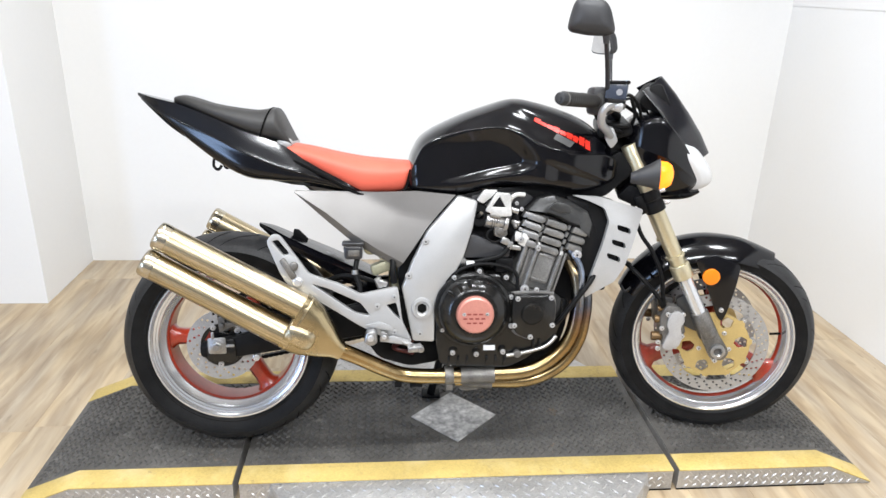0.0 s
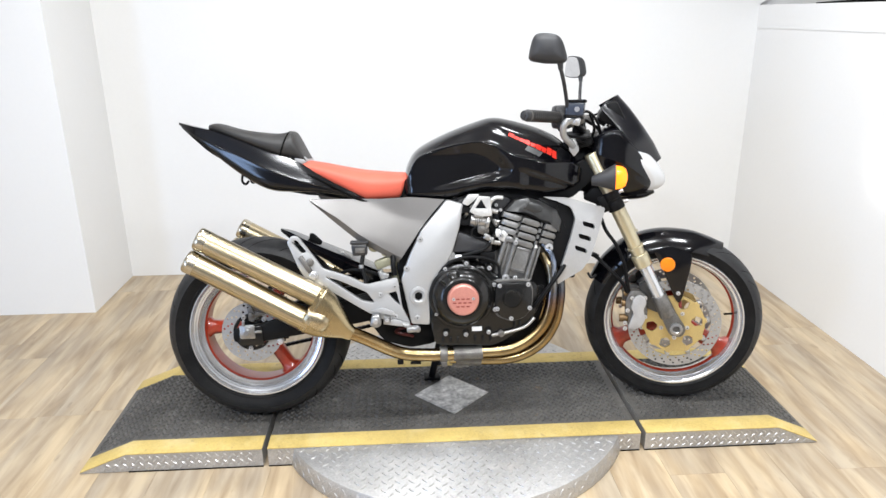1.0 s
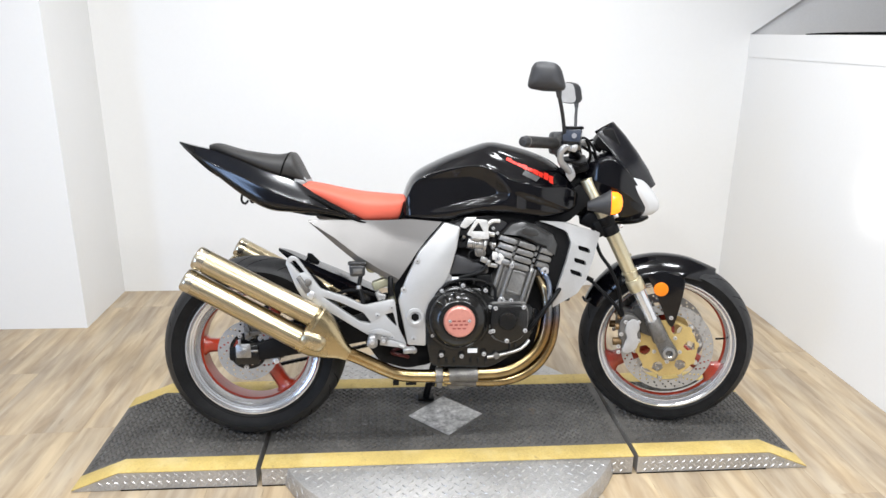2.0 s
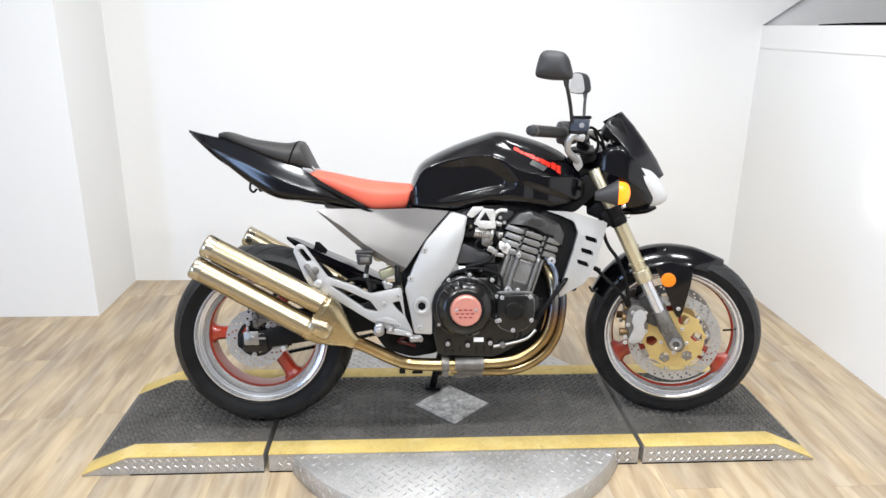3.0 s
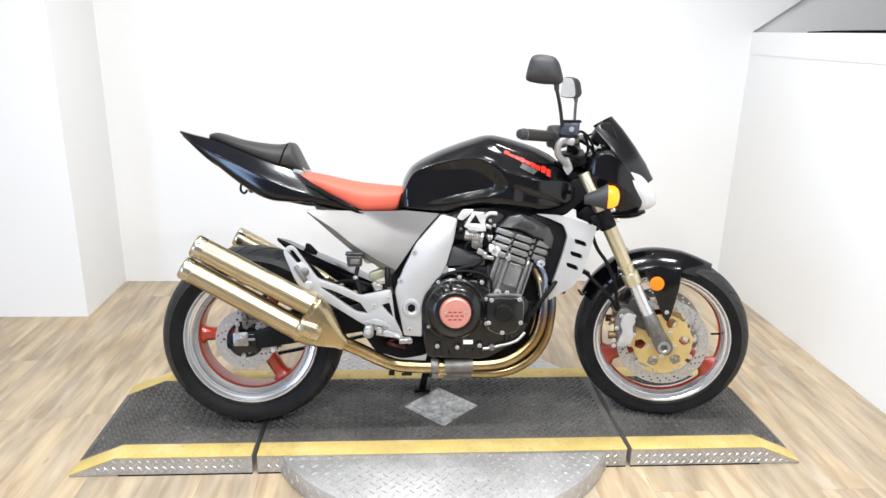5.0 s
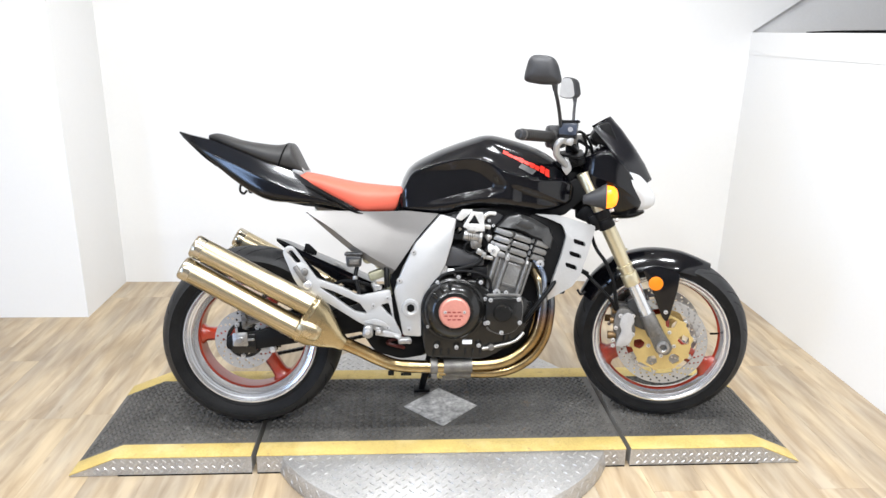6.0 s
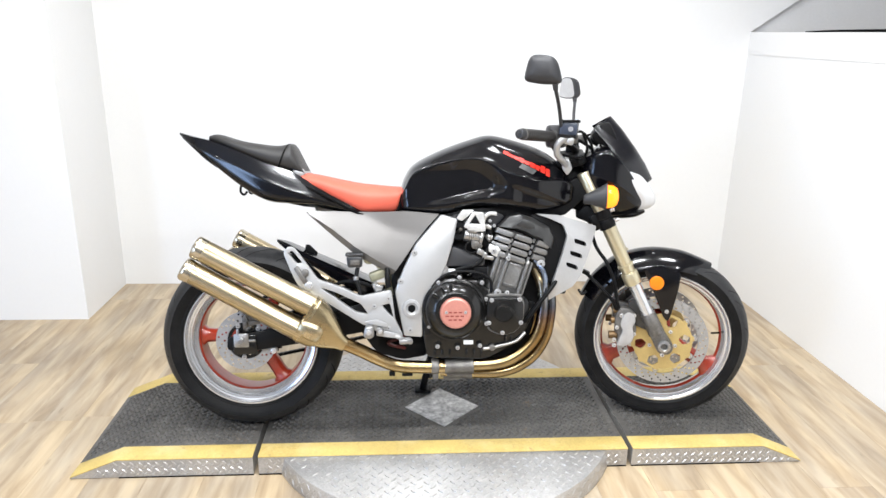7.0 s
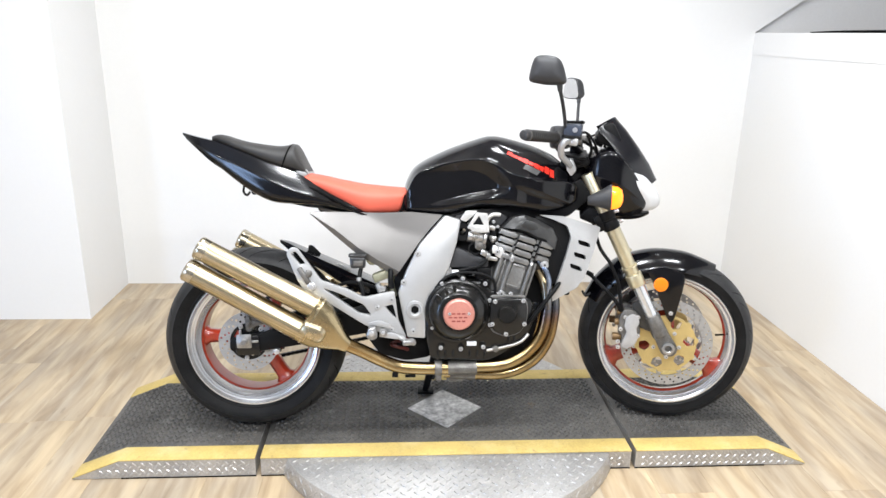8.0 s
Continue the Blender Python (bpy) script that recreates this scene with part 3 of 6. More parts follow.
def bolt(parent, u, v, w, r=0.006, material=None, turn=False, depth=0.006):
    """A small hexagon bolt head that looks along the axle line; the heads share one mesh."""
    key = (material or M_BOLT).name
    if key not in BOLTS:
        bm = merged(cyl((0, 0.5, 0), (0, 0.0, 0), 1.2, n=16), cyl((0, 0.0, 0), (0, -0.6, 0), 0.92, 0.8, n=14))
        solid = len(bm.faces)
        bm = merged(bm, cyl((0, 0, 0), (0, -0.62, 0), 0.3, n=6))
        for i, f in enumerate(bm.faces):
            f.material_index = 1 if i >= solid else 0
        me = bpy.data.meshes.new("bolt")
        bm.to_mesh(me)
        bm.free()
        me.materials.append(material or M_BOLT)
        me.materials.append(M_DARK)
        BOLTS[key] = me
    ob = new("bolt", BOLTS[key])
    ob.parent = parent
    ob.matrix_local = (STEER if turn else Matrix()) @ Matrix.Translation((u, v, w)) @ Matrix.Diagonal((r, depth, r, 1))
    return ob


# wheels
def tyre_profile(rim, outer, half, lip):
    """The closed outline of a tyre: bead, flat side wall with a rib, a moulded edge, and the round tread."""
    g = outer - rim
    side = [(rim - 0.004, lip * 0.9), (rim + 0.005, lip + 0.003), (rim + 0.009, lip + 0.006), (rim + 0.012, lip + 0.0055), (rim + g * 0.3, half * 0.965), (rim + g * 0.43, half * 0.995), (rim + g * 0.50, half * 1.005),
            (rim + g * 0.515, half * 0.985), (rim + g * 0.65, half * 0.895), (rim + g * 0.78, half * 0.745), (rim + g * 0.89, half * 0.53), (rim + g * 0.96, half * 0.30), (rim + g * 0.99, half * 0.13)]
    return [(r, -y) for r, y in side] + [(outer, 0)] + [(r, y) for r, y in reversed(side)]


def spoke(c, ang, r0, r1, w0, w1, thick):
    rings = []
    for f, w, t in ((0, w0 * 1.1, thick), (0.3, w0 * 0.86, thick), (0.72, w0 * 0.86, thick * 0.95), (0.86, w0 * 0.92, thick), (0.95, w0 * 0.25 + w1 * 0.72, thick * 1.05), (1, w1, thick * 1.15)):
        r = r0 + (r1 - r0) * f
        rings.append([(r, y * t / 2, z * w / 2) for y, z in ((-1, -0.55), (-1, 0.55), (-0.5, 1), (0.5, 1), (1, 0.55), (1, -0.55), (0.5, -1), (-0.5, -1))])
    bm = lofted(rings)
    bm.transform(Matrix.Translation(c) @ Matrix.Rotation(-ang, 4, "Y"))
    return bm


def drilled(c, r_out, r_in, y0, y1, rows, n, hole):
    holes = [list(reversed(circle((c[0], c[2]), r_in, 48)))]
    for k, r in enumerate(rows):
        for i in range(n):
            a = 2 * math.pi * (i + k / len(rows)) / n
            holes.append(circle((c[0] + r * math.cos(a), c[2] + r * math.sin(a)), hole, 7))
    return prism(circle((c[0], c[2]), r_out, 72), y0, y1, holes)


def groove(c, a0, a1, r_out, half, side, rim):
    """A curved tread groove, dark, lying on the tyre's shoulder."""
    verts, n = [], 8
    for i in range(n + 1):
        f = i / n
        a = a0 + (a1 - a0) * f
        y = side * half * (0.12 + 0.76 * f)
        q = abs(y) / half
        t_ = np.interp(q, (0, 0.13, 0.30, 0.53, 0.745, 0.895, 0.985), (1.0, 0.99, 0.96, 0.89, 0.78, 0.65, 0.515))
        r = rim + (r_out - rim) * float(t_) + 0.0008
        for d in (-0.009, 0.009):
            aa = a + d * (1 - 0.5 * f)
            verts.append((c[0] + r * math.cos(aa), c[1] + y, c[2] + r * math.sin(aa)))
    return verts, [(2 * i, 2 * i + 1, 2 * i + 3, 2 * i + 2) for i in range(n)]


def wheel(name, c, outer, half, lip, spokes, turn, label, k=1.0):
    fix = steered if turn else (lambda b: b)
    L = lip
    inn = 0.2045 if turn else 0.188
    near = (((0.231, L), (0.229, L + 0.003), (0.225, L + 0.003), (0.222, L - 0.001), (0.2195, L - 0.0035), (0.2185, L - 0.006), (0.2125, L - 0.008), (0.2115, L - 0.0105), (0.2095, L - 0.012), (0.2085, L - 0.016), (inn + 0.002, L - 0.024), (inn, L - 0.030)) if turn else
            ((0.231, L), (0.229, L + 0.003), (0.225, L + 0.003), (0.222, L - 0.001), (0.2195, L - 0.0035), (0.2185, L - 0.006), (0.2125, L - 0.008), (0.2115, L - 0.0105), (0.2055, L - 0.012), (0.2045, L - 0.016), (0.199, L - 0.022), (inn, L - 0.030)))
    prof = near + tuple((r, -y) for r, y in reversed(near))
    R = 0.008 if turn else 0.04
    inner = ((inn + 0.0002, -R), (inn + 0.0002, R), (inn - 0.0045, R - 0.004), (inn - 0.006, 0), (inn - 0.0045, -R + 0.004))
    rim = part(name, fix(lathe([(r * k, y) for r, y in prof], c, 120)), M_LIP, bike, label, angle=22)
    part("barrel", fix(lathe([(r * k, y) for r, y in inner], c, 96)), M_RED, rim, "red painted inner barrel")
    tyre = part("tyre", fix(lathe(tyre_profile(0.229 * k, outer, half, L), c, 96)), M_SIDEWALL, rim, "black road tyre with a scuffed tread", angle=32)
    tyre.data.materials.append(M_TYRE)
    edge = (0.229 * k + (outer - 0.229 * k) * 0.505) ** 2
    mid = STEER @ Vector(c) if turn else Vector(c)
    for p in tyre.data.polygons:
        d = p.center - mid
        if d.length_squared - (d.dot((STEER.to_3x3() if turn else Matrix.Identity(3)) @ Vector((0, 1, 0)))) ** 2 > edge:
            p.material_index = 1
    part("hub", fix(lathe([(0.012, -0.07), (0.034, -0.07), (0.042, -0.05), (0.042, 0.05), (0.034, 0.07), (0.012, 0.07)], c, 32)), M_RED if turn else M_ENGINE, rim, "painted wheel hub")
    for a in spokes:
        part("spoke", fix(spoke(c, radians(a), 0.035, (inn + 0.001) * k, 0.06 if turn else 0.05, 0.10 if turn else 0.084, 0.036 if turn else 0.052)), M_RED, rim, "red painted spoke", angle=50)
    # curved tread grooves on the near shoulder
    grooves_v, grooves_f = [], []
    if outer > 0:
        for i in range(24):
            gv, gf = groove(c, 2 * math.pi * i / 24, 2 * math.pi * (i + (1.2 if i % 2 else 0.8)) / 24, outer, half, -1, 0.229 * k)
            base = len(grooves_v)
            grooves_v += [STEER @ Vector(p) if turn else Vector(p) for p in gv]
            grooves_f += [tuple(base + q for q in f) for f in gf]
        tagged(raw("tread_grooves", grooves_v, grooves_f, M_DARK, rim), kind="stuff")
    return rim


RC, FC = (-0.687, 0, 0.309), (0.746, 0, 0.297)
rear = wheel("rear_wheel", RC, 0.307, 0.092, 0.077, (180, -58, 62), False, "polished wide rear wheel rim", 0.968)
front = wheel("front_wheel", FC, 0.301, 0.060, 0.050, (88, 205, 328), True, "polished front wheel rim", 1.018)

a_ = radians(6)
part("valve_stem", steered(tube([(FC[0] + r * math.cos(a_), -0.012, FC[2] + r * math.sin(a_)) for r in (0.204, 0.188, 0.174)], 0.0035, 8)), M_DARK, front, "black rubber valve stem")

# front brake
for sgn in (-1, 1):
    y = sgn * 0.072
    d = part("brake_disc", steered(drilled(FC, 0.155, 0.1205, y - 0.0025, y + 0.0025, (0.127, 0.137, 0.147), 30, 0.0041)), M_STEEL, front, "drilled steel brake disc")
    holes = [list(reversed(circle((FC[0], FC[2]), 0.024, 24)))]
    for i in range(6):
        a = radians(60 * i + 8)
        holes.append(rounded([(FC[0] + r * math.cos(a + b), FC[2] + r * math.sin(a + b)) for r, b in ((0.054, 0.0), (0.070, -0.25), (0.092, -0.16), (0.094, 0.10), (0.078, 0.27), (0.062, 0.2))], 0.004, 2))
    lobes = [(FC[0] + r * math.cos(a), FC[2] + r * math.sin(a)) for a, r in ((2 * math.pi * (i / 120 + 0.025), 0.1005 + 0.0115 * max(0.0, math.cos(2 * math.pi * i / 12)) ** 4) for i in range(120))]
    part("disc_carrier", steered(prism(lobes, y - 0.006 * -sgn - 0.003, y - 0.006 * -sgn + 0.004, holes)), M_GOLD, d, "gold disc carrier")
    for i in range(10):
        a = 2 * math.pi * (i + 0.25) / 10
        part("bobbin", steered(lathe([(0.004, -0.006), (0.0085, -0.006), (0.0085, 0.006), (0.004, 0.006)], (FC[0] + 0.110 * math.cos(a), y, FC[2] + 0.110 * math.sin(a)), 12)), M_STEEL, d)
    for i in range(10):
        a = 2 * math.pi * (i + 0.25) / 10
        bolt(d, FC[0] + 0.110 * math.cos(a), y + 0.006 * sgn, FC[2] + 0.110 * math.sin(a), 0.005, turn=True)
    for i in range(5):
        a = radians(72 * i + 56)
        bolt(d, FC[0] + 0.045 * math.cos(a), y + 0.01 * sgn, FC[2] + 0.045 * math.sin(a), 0.006, turn=True)

# rear brake
DC = (-0.698, 0, 0.313)
rd = part("brake_disc", drilled(DC, 0.099, 0.062, -0.106, -0.101, (0.071, 0.081, 0.091), 16, 0.0041), M_STEEL, rear, "drilled steel rear brake disc")
hl = [list(reversed(circle((DC[0], DC[2]), 0.02, 20)))]
for i in range(5):
    a = radians(72 * i + 10)
    hl.append([(DC[0] + r * math.cos(a + b), DC[2] + r * math.sin(a + b)) for r, b in ((0.034, -0.3), (0.053, -0.36), (0.055, 0.36), (0.034, 0.3))])
part("disc_carrier", prism(circle((DC[0], DC[2]), 0.065, 48), -0.104, -0.097, hl), M_ENGINE, rd, "black disc carrier")
for i in range(5):
    a = radians(72 * i + 46)
    bolt(rd, DC[0] + 0.056 * math.cos(a), -0.107, DC[2] + 0.056 * math.sin(a), 0.0065)
NU, NW = -0.706, 0.321
part("axle_nut", merged(cyl((NU, -0.12, NW), (NU, -0.152, NW), 0.014, n=6, bevel=0.002), cyl((NU, -0.152, NW), (NU, -0.160, NW), 0.008, n=16)), M_ALU, rear, "grey metal axle nut")
part("axle_plate", merged(soften(prism(rounded([(NU - 0.024, NW - 0.022), (NU - 0.026, NW + 0.022), (NU + 0.022, NW + 0.024), (NU + 0.024, NW - 0.022)], 0.005), -0.138, -0.143), 0.0015), cyl((NU, -0.143, NW), (NU, -0.147, NW), 0.020, n=24, bevel=0.001), box((NU + 0.034, -0.139, NW), (0.022, 0.008, 0.008), bevel=0.002), box((NU - 0.012, -0.142, NW + 0.03), (0.008, 0.006, 0.02), bevel=0.002)), M_ALU, rear, "grey metal axle plate")
part("caliper_carrier", merged(soften(prism(rounded([(NU + 0.002, NW + 0.03), (NU - 0.002, NW + 0.075), (NU + 0.012, NW + 0.08), (NU + 0.02, NW + 0.058), (NU + 0.058, NW + 0.064), (NU + 0.062, NW + 0.054), (NU + 0.02, NW + 0.042)], 0.005), -0.112, -0.122), 0.002), cyl((NU + 0.01, -0.112, NW + 0.052), (NU + 0.01, -0.13, NW + 0.052), 0.008, n=14, bevel=0.002)), M_GREYCAST, rear, "bare metal caliper carrier")
part("lock_tab", merged(soften(prism([(NU - 0.004, NW - 0.05), (NU + 0.034, NW - 0.05), (NU + 0.014, NW - 0.026)], -0.112, -0.118), 0.002)), mat("brassy_tab", (0.3, 0.26, 0.17), 0.4, 0.7), rear)
part("torque_bolt", cyl((-0.604, -0.112, 0.285), (-0.604, -0.14, 0.285), 0.0095, n=16, bevel=0.002), M_BOLT, rear, "bright torque arm bolt")

# fork
def fork_leg(s):
    y = s * 0.105
    # along the leg: from the top to the axle
    def at(w):
        return (0.447 + (0.739 - 0.447) * (0.888 - w) / (0.888 - 0.3), y, w)
    leg = part("fork_leg", steered(cyl(at(0.885), at(0.515), 0.0228, n=28, bevel=0.002)), M_GOLDFORK, bike, "pale gold upside-down fork tube")
    collar = part("clamp_collar", steered(merged(
        cyl(at(0.760), at(0.733), 0.0285, n=28, bevel=0.003), cyl(at(0.728), at(0.700), 0.0285, n=28, bevel=0.003), cyl(at(0.756), at(0.704), 0.026, n=24),
        box(tuple(Vector(at(0.730)) + Vector((-0.028, s * 0.008, -0.01))), (0.026, 0.024, 0.055), (0, -26, 0), 0.004))), M_SATIN, leg, "black lower fork clamp")
    for w in (0.747, 0.714):
        p = Vector(at(w)) + Vector((0.026, s * 0.006, 0.012))
        part("clamp_bolt", steered(cyl(tuple(p), tuple(p + Vector((0.014, 0, 0.006))), 0.006, n=10, bevel=0.001)), M_BOLT, collar, "bright clamp bolt")
    part("tube_collar", steered(merged(cyl(at(0.548), at(0.508), 0.0285, n=28, bevel=0.003), cyl(at(0.575), at(0.569), 0.0275, n=28))), M_GOLDFORK, leg)
    part("slider", steered(cyl(at(0.515), at(0.36), 0.0205, n=24)), M_LIP, leg, "polished fork slider")
    part("axle_clamp", steered(merged(cyl(at(0.405), at(0.335), 0.0255, 0.028, n=20, bevel=0.003), soften(prism(rounded([(0.688, 0.352), (0.728, 0.372), (0.782, 0.292), (0.765, 0.262), (0.728, 0.268)], 0.015), y - 0.02, y + 0.018), 0.004))), M_GREYCAST, leg, "grey cast axle clamp")
    part("axle_end", steered(merged(lathe([(0.011, s * 0.018), (0.021, s * 0.018), (0.021, s * 0.03), (0.013, s * 0.032), (0.011, s * 0.03)], (FC[0], y, FC[2] - 0.001), 24))), M_ALU, leg, "bare metal axle end")
    bolt(leg, 0.742, y + s * 0.021, 0.264, 0.006, turn=True)
    cal = part("brake_caliper", steered(merged(
        soften(prism(rounded([(0.578, 0.392), (0.596, 0.424), (0.628, 0.42), (0.65, 0.398), (0.645, 0.372), (0.655, 0.345), (0.644, 0.312), (0.614, 0.29), (0.586, 0.296), (0.592, 0.325), (0.58, 0.352)], 0.012), s * 0.082, s * 0.116), 0.006),
        soften(prism(rounded([(0.590, 0.40), (0.64, 0.395), (0.64, 0.31), (0.595, 0.305)], 0.01), s * 0.034, s * 0.066), 0.006),
        box((0.588, s * 0.075, 0.345), (0.012, 0.06, 0.06), bevel=0.003))), M_GREYCAST, leg, "grey metal brake caliper")
    for p, q, r in (((0.566, 0.372), (0.588, 0.372), 0.012), ((0.560, 0.318), (0.590, 0.318), 0.014), ((0.572, 0.405), (0.598, 0.412), 0.010)):
        part("caliper_pin", steered(cyl((p[0], s * 0.096, p[1]), (q[0], s * 0.096, q[1]), r, n=12, bevel=0.002)), M_PIN, cal, "brown caliper pin")
    part("caliper_cover", steered(soften(prism(rounded([(0.603, 0.398), (0.622, 0.412), (0.641, 0.404), (0.648, 0.380), (0.638, 0.362), (0.640, 0.348), (0.646, 0.328), (0.636, 0.300), (0.610, 0.285), (0.588, 0.292), (0.596, 0.318), (0.606, 0.345), (0.596, 0.366)], 0.008), s * 0.117, s * 0.129), 0.004)), M_CALIPER, cal, "silver caliper face plate")
    for p in ((0.600, 0.396), (0.642, 0.398), (0.586, 0.352), (0.645, 0.331), (0.579, 0.307), (0.580, 0.287)):
        bolt(cal, p[0], s * 0.119, p[1], 0.006, turn=True)
    part("caliper_bracket", steered(soften(prism(rounded([(0.62, 0.44), (0.65, 0.455), (0.69, 0.39), (0.71, 0.35), (0.69, 0.34), (0.64, 0.36)], 0.012), s * 0.078, s * 0.1), 0.003)), M_HEADCOVER, leg, "dark cast caliper bracket")
    if s > 0:
        return
    part("brake_hose", steered(tube([(0.590, s * 0.10, 0.41), (0.580, s * 0.112, 0.455), (0.570, s * 0.116, 0.513), (0.540, s * 0.112, 0.581), (0.500, s * 0.10, 0.639), (0.47, s * 0.05, 0.74)], 0.0062, 10)), M_SATIN, leg)
    part("speed_cable", steered(tube([(0.584, s * 0.10, 0.41), (0.566, s * 0.116, 0.448), (0.530, s * 0.118, 0.488), (0.495, s * 0.108, 0.52), (0.47, s * 0.09, 0.538)], 0.0062, 10)), M_SATIN, leg)
    part("hose_clip", steered(box((0.472, s * 0.088, 0.537), (0.03, 0.02, 0.014), (0, 25, 0), 0.003)), M_SATIN, leg)


both(fork_leg)

# triple clamps
part("lower_clamp", steered(soften(prism(rounded([(0.425, 0.735), (0.500, 0.706), (0.535, 0.712), (0.535, 0.748), (0.46, 0.775)], 0.012), -0.112, 0.112), 0.006)), M_SATIN, bike)
part("upper_clamp", steered(soften(prism(rounded([(0.36, 0.905), (0.40, 0.90), (0.455, 0.915), (0.45, 0.945), (0.40, 0.94), (0.36, 0.935)], 0.01), -0.135, 0.135), 0.005)), M_SATIN, bike, "black top clamp")
part("steering_head", soften(prism(rounded([(0.335, 0.90), (0.43, 0.93), (0.49, 0.80), (0.44, 0.74), (0.36, 0.76)], 0.015), -0.06, 0.06), 0.01), M_SATIN, bike)

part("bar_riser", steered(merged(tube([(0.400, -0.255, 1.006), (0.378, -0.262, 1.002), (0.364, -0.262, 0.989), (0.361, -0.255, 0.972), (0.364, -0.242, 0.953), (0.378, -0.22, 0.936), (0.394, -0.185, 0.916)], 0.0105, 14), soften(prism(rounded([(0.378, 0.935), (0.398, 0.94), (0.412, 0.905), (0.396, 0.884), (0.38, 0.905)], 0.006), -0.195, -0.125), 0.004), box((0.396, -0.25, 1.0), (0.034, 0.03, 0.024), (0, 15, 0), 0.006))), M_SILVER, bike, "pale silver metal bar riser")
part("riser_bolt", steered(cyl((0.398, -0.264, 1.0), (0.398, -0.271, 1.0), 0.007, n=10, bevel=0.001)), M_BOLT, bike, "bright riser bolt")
# front mudguard
def fender():
    rings = []
    pts = spline([(0.462, 0, 0.445), (0.495, 0, 0.506), (0.558, 0, 0.570), (0.627, 0, 0.602), (0.703, 0, 0.616), (0.788, 0, 0.610), (0.846, 0, 0.592), (0.902, 0, 0.568)], 4)
    n = len(pts)
    for i, p in enumerate(pts):
        f = i / (n - 1)
        hw = 0.078 * min(1, 0.72 + 1.2 * f) * (1 if f < 0.72 else 1 - 0.45 * ((f - 0.72) / 0.28) ** 1.6)
        d = (pts[min(i + 1, n - 1)] - pts[max(i - 1, 0)]).normalized()
        up = Vector((-d.z, 0, d.x))
        drop = 0.062 - 0.03 * abs(f - 0.5)
        ring = []
        for q in range(-6, 7):
            a = q / 6
            ring.append(p + Vector((0, a * hw, 0)) - up * drop * abs(a) ** 2.6)
        ring += [r - up * 0.004 for r in reversed(ring)]
        rings.append(ring)
    return lofted(rings)


guard = part("front_mudguard", steered(fender()), M_BLACK, bike, "gloss black front mudguard", angle=60)
for s in (-1, 1):
    stay = part("mudguard_stay", steered(soften(prism(rounded([(0.664, 0.556), (0.72, 0.575), (0.792, 0.548), (0.786, 0.49), (0.768, 0.40), (0.758, 0.372), (0.742, 0.388), (0.70, 0.49)], 0.012), s * 0.078, s * 0.09), 0.004)), M_BLACK, guard, "gloss black mudguard side stay")
    part("reflector", steered(merged(cyl((0.712, s * 0.09, 0.511), (0.712, s * 0.099, 0.511), 0.0245, n=28, bevel=0.003))), M_ORANGE, stay, "round amber reflector")
    bolt(stay, 0.752, s * 0.092, 0.41, 0.006, turn=True)

# nose cowl
NOSE = [(0.445, 0.84, 0.93, 0.10, 0.90), (0.475, 0.79, 0.952, 0.126, 0.88), (0.53, 0.742, 0.965, 0.134, 0.86), (0.575, 0.735, 0.925, 0.126, 0.84),
        (0.615, 0.742, 0.872, 0.104, 0.81), (0.64, 0.756, 0.828, 0.082, 0.79), (0.652, 0.772, 0.802, 0.066, 0.787)]
SHELL = [(0, 0), (0.55, 0), (0.86, 0.35), (0.995, 0.96), (1, 1), (0.992, 1.06), (0.93, 1.82), (0.89, 1.92), (0.8, 1.96), (0.4, 2), (0, 2.01)]
nose = part("nose_cowl", steered(lofted(body(NOSE, SHELL))), M_BLACK, bike, "gloss black headlight cowl", angle=50)


def lens_rings():
    rows = [(0.756, 0.648, 0.680, 0.052), (0.772, 0.657, 0.698, 0.066), (0.797, 0.653, 0.699, 0.078), (0.825, 0.636, 0.684, 0.092), (0.855, 0.615, 0.663, 0.101), (0.882, 0.596, 0.643, 0.098), (0.903, 0.580, 0.624, 0.070)]
    low, high = spline([r[:3] for r in rows], 6), spline([(r[3], 0, 0) for r in rows], 6)
    rings = []
    for (w, edge, mid), a in zip(low, (h.x for h in high)):
        front = [Vector((edge + (mid - edge) * (1 - abs(q / 14) ** 2.2), a * q / 14, w)) for q in range(-14, 15)]
        rings.append(front + [p + Vector((-0.03, 0, 0)) for p in reversed(front)])
    return rings


part("headlight", steered(lofted(lens_rings())), M_LAMP, nose, "clear lit headlight lens", angle=60)
part("cowl_chin", steered(lofted(body([(0.50, 0.72, 0.76, 0.05, 0.74), (0.58, 0.722, 0.752, 0.075, 0.74), (0.63, 0.728, 0.750, 0.07, 0.742), (0.662, 0.742, 0.752, 0.05, 0.748)], SHELL))), M_BLACK, nose)

# screen
def screen():
    rings = []
    for u, w, hw in ((0.535, 1.068, 0.075), (0.577, 1.022, 0.09), (0.621, 0.964, 0.095), (0.658, 0.909, 0.085), (0.685, 0.857, 0.045)):
        ring = []
        for q in range(-6, 7):
            a = q / 6
            ring.append(Vector((u - 0.055 * abs(a) ** 2, a * hw, w - 0.035 * abs(a) ** 2)))
        ring += [r + Vector((-0.004, 0, -0.003)) for r in reversed(ring)]
        rings.append(ring)
    return lofted(rings)


part("windscreen", steered(screen()), M_SCREEN, nose, "small smoked windscreen", angle=60)
part("instrument_pod", steered(soften(prism(rounded([(0.478, 0.985), (0.47, 1.005), (0.50, 1.045), (0.53, 1.05), (0.56, 0.99), (0.53, 0.965)], 0.01), -0.07, 0.07), 0.008)), M_SATIN, bike, "black instrument pod")
part("instrument_back", steered(merged(soften(prism(rounded([(0.462, 0.985), (0.478, 1.005), (0.505, 0.985), (0.492, 0.965)], 0.006), -0.05, 0.05), 0.004))), M_SATIN, bike)

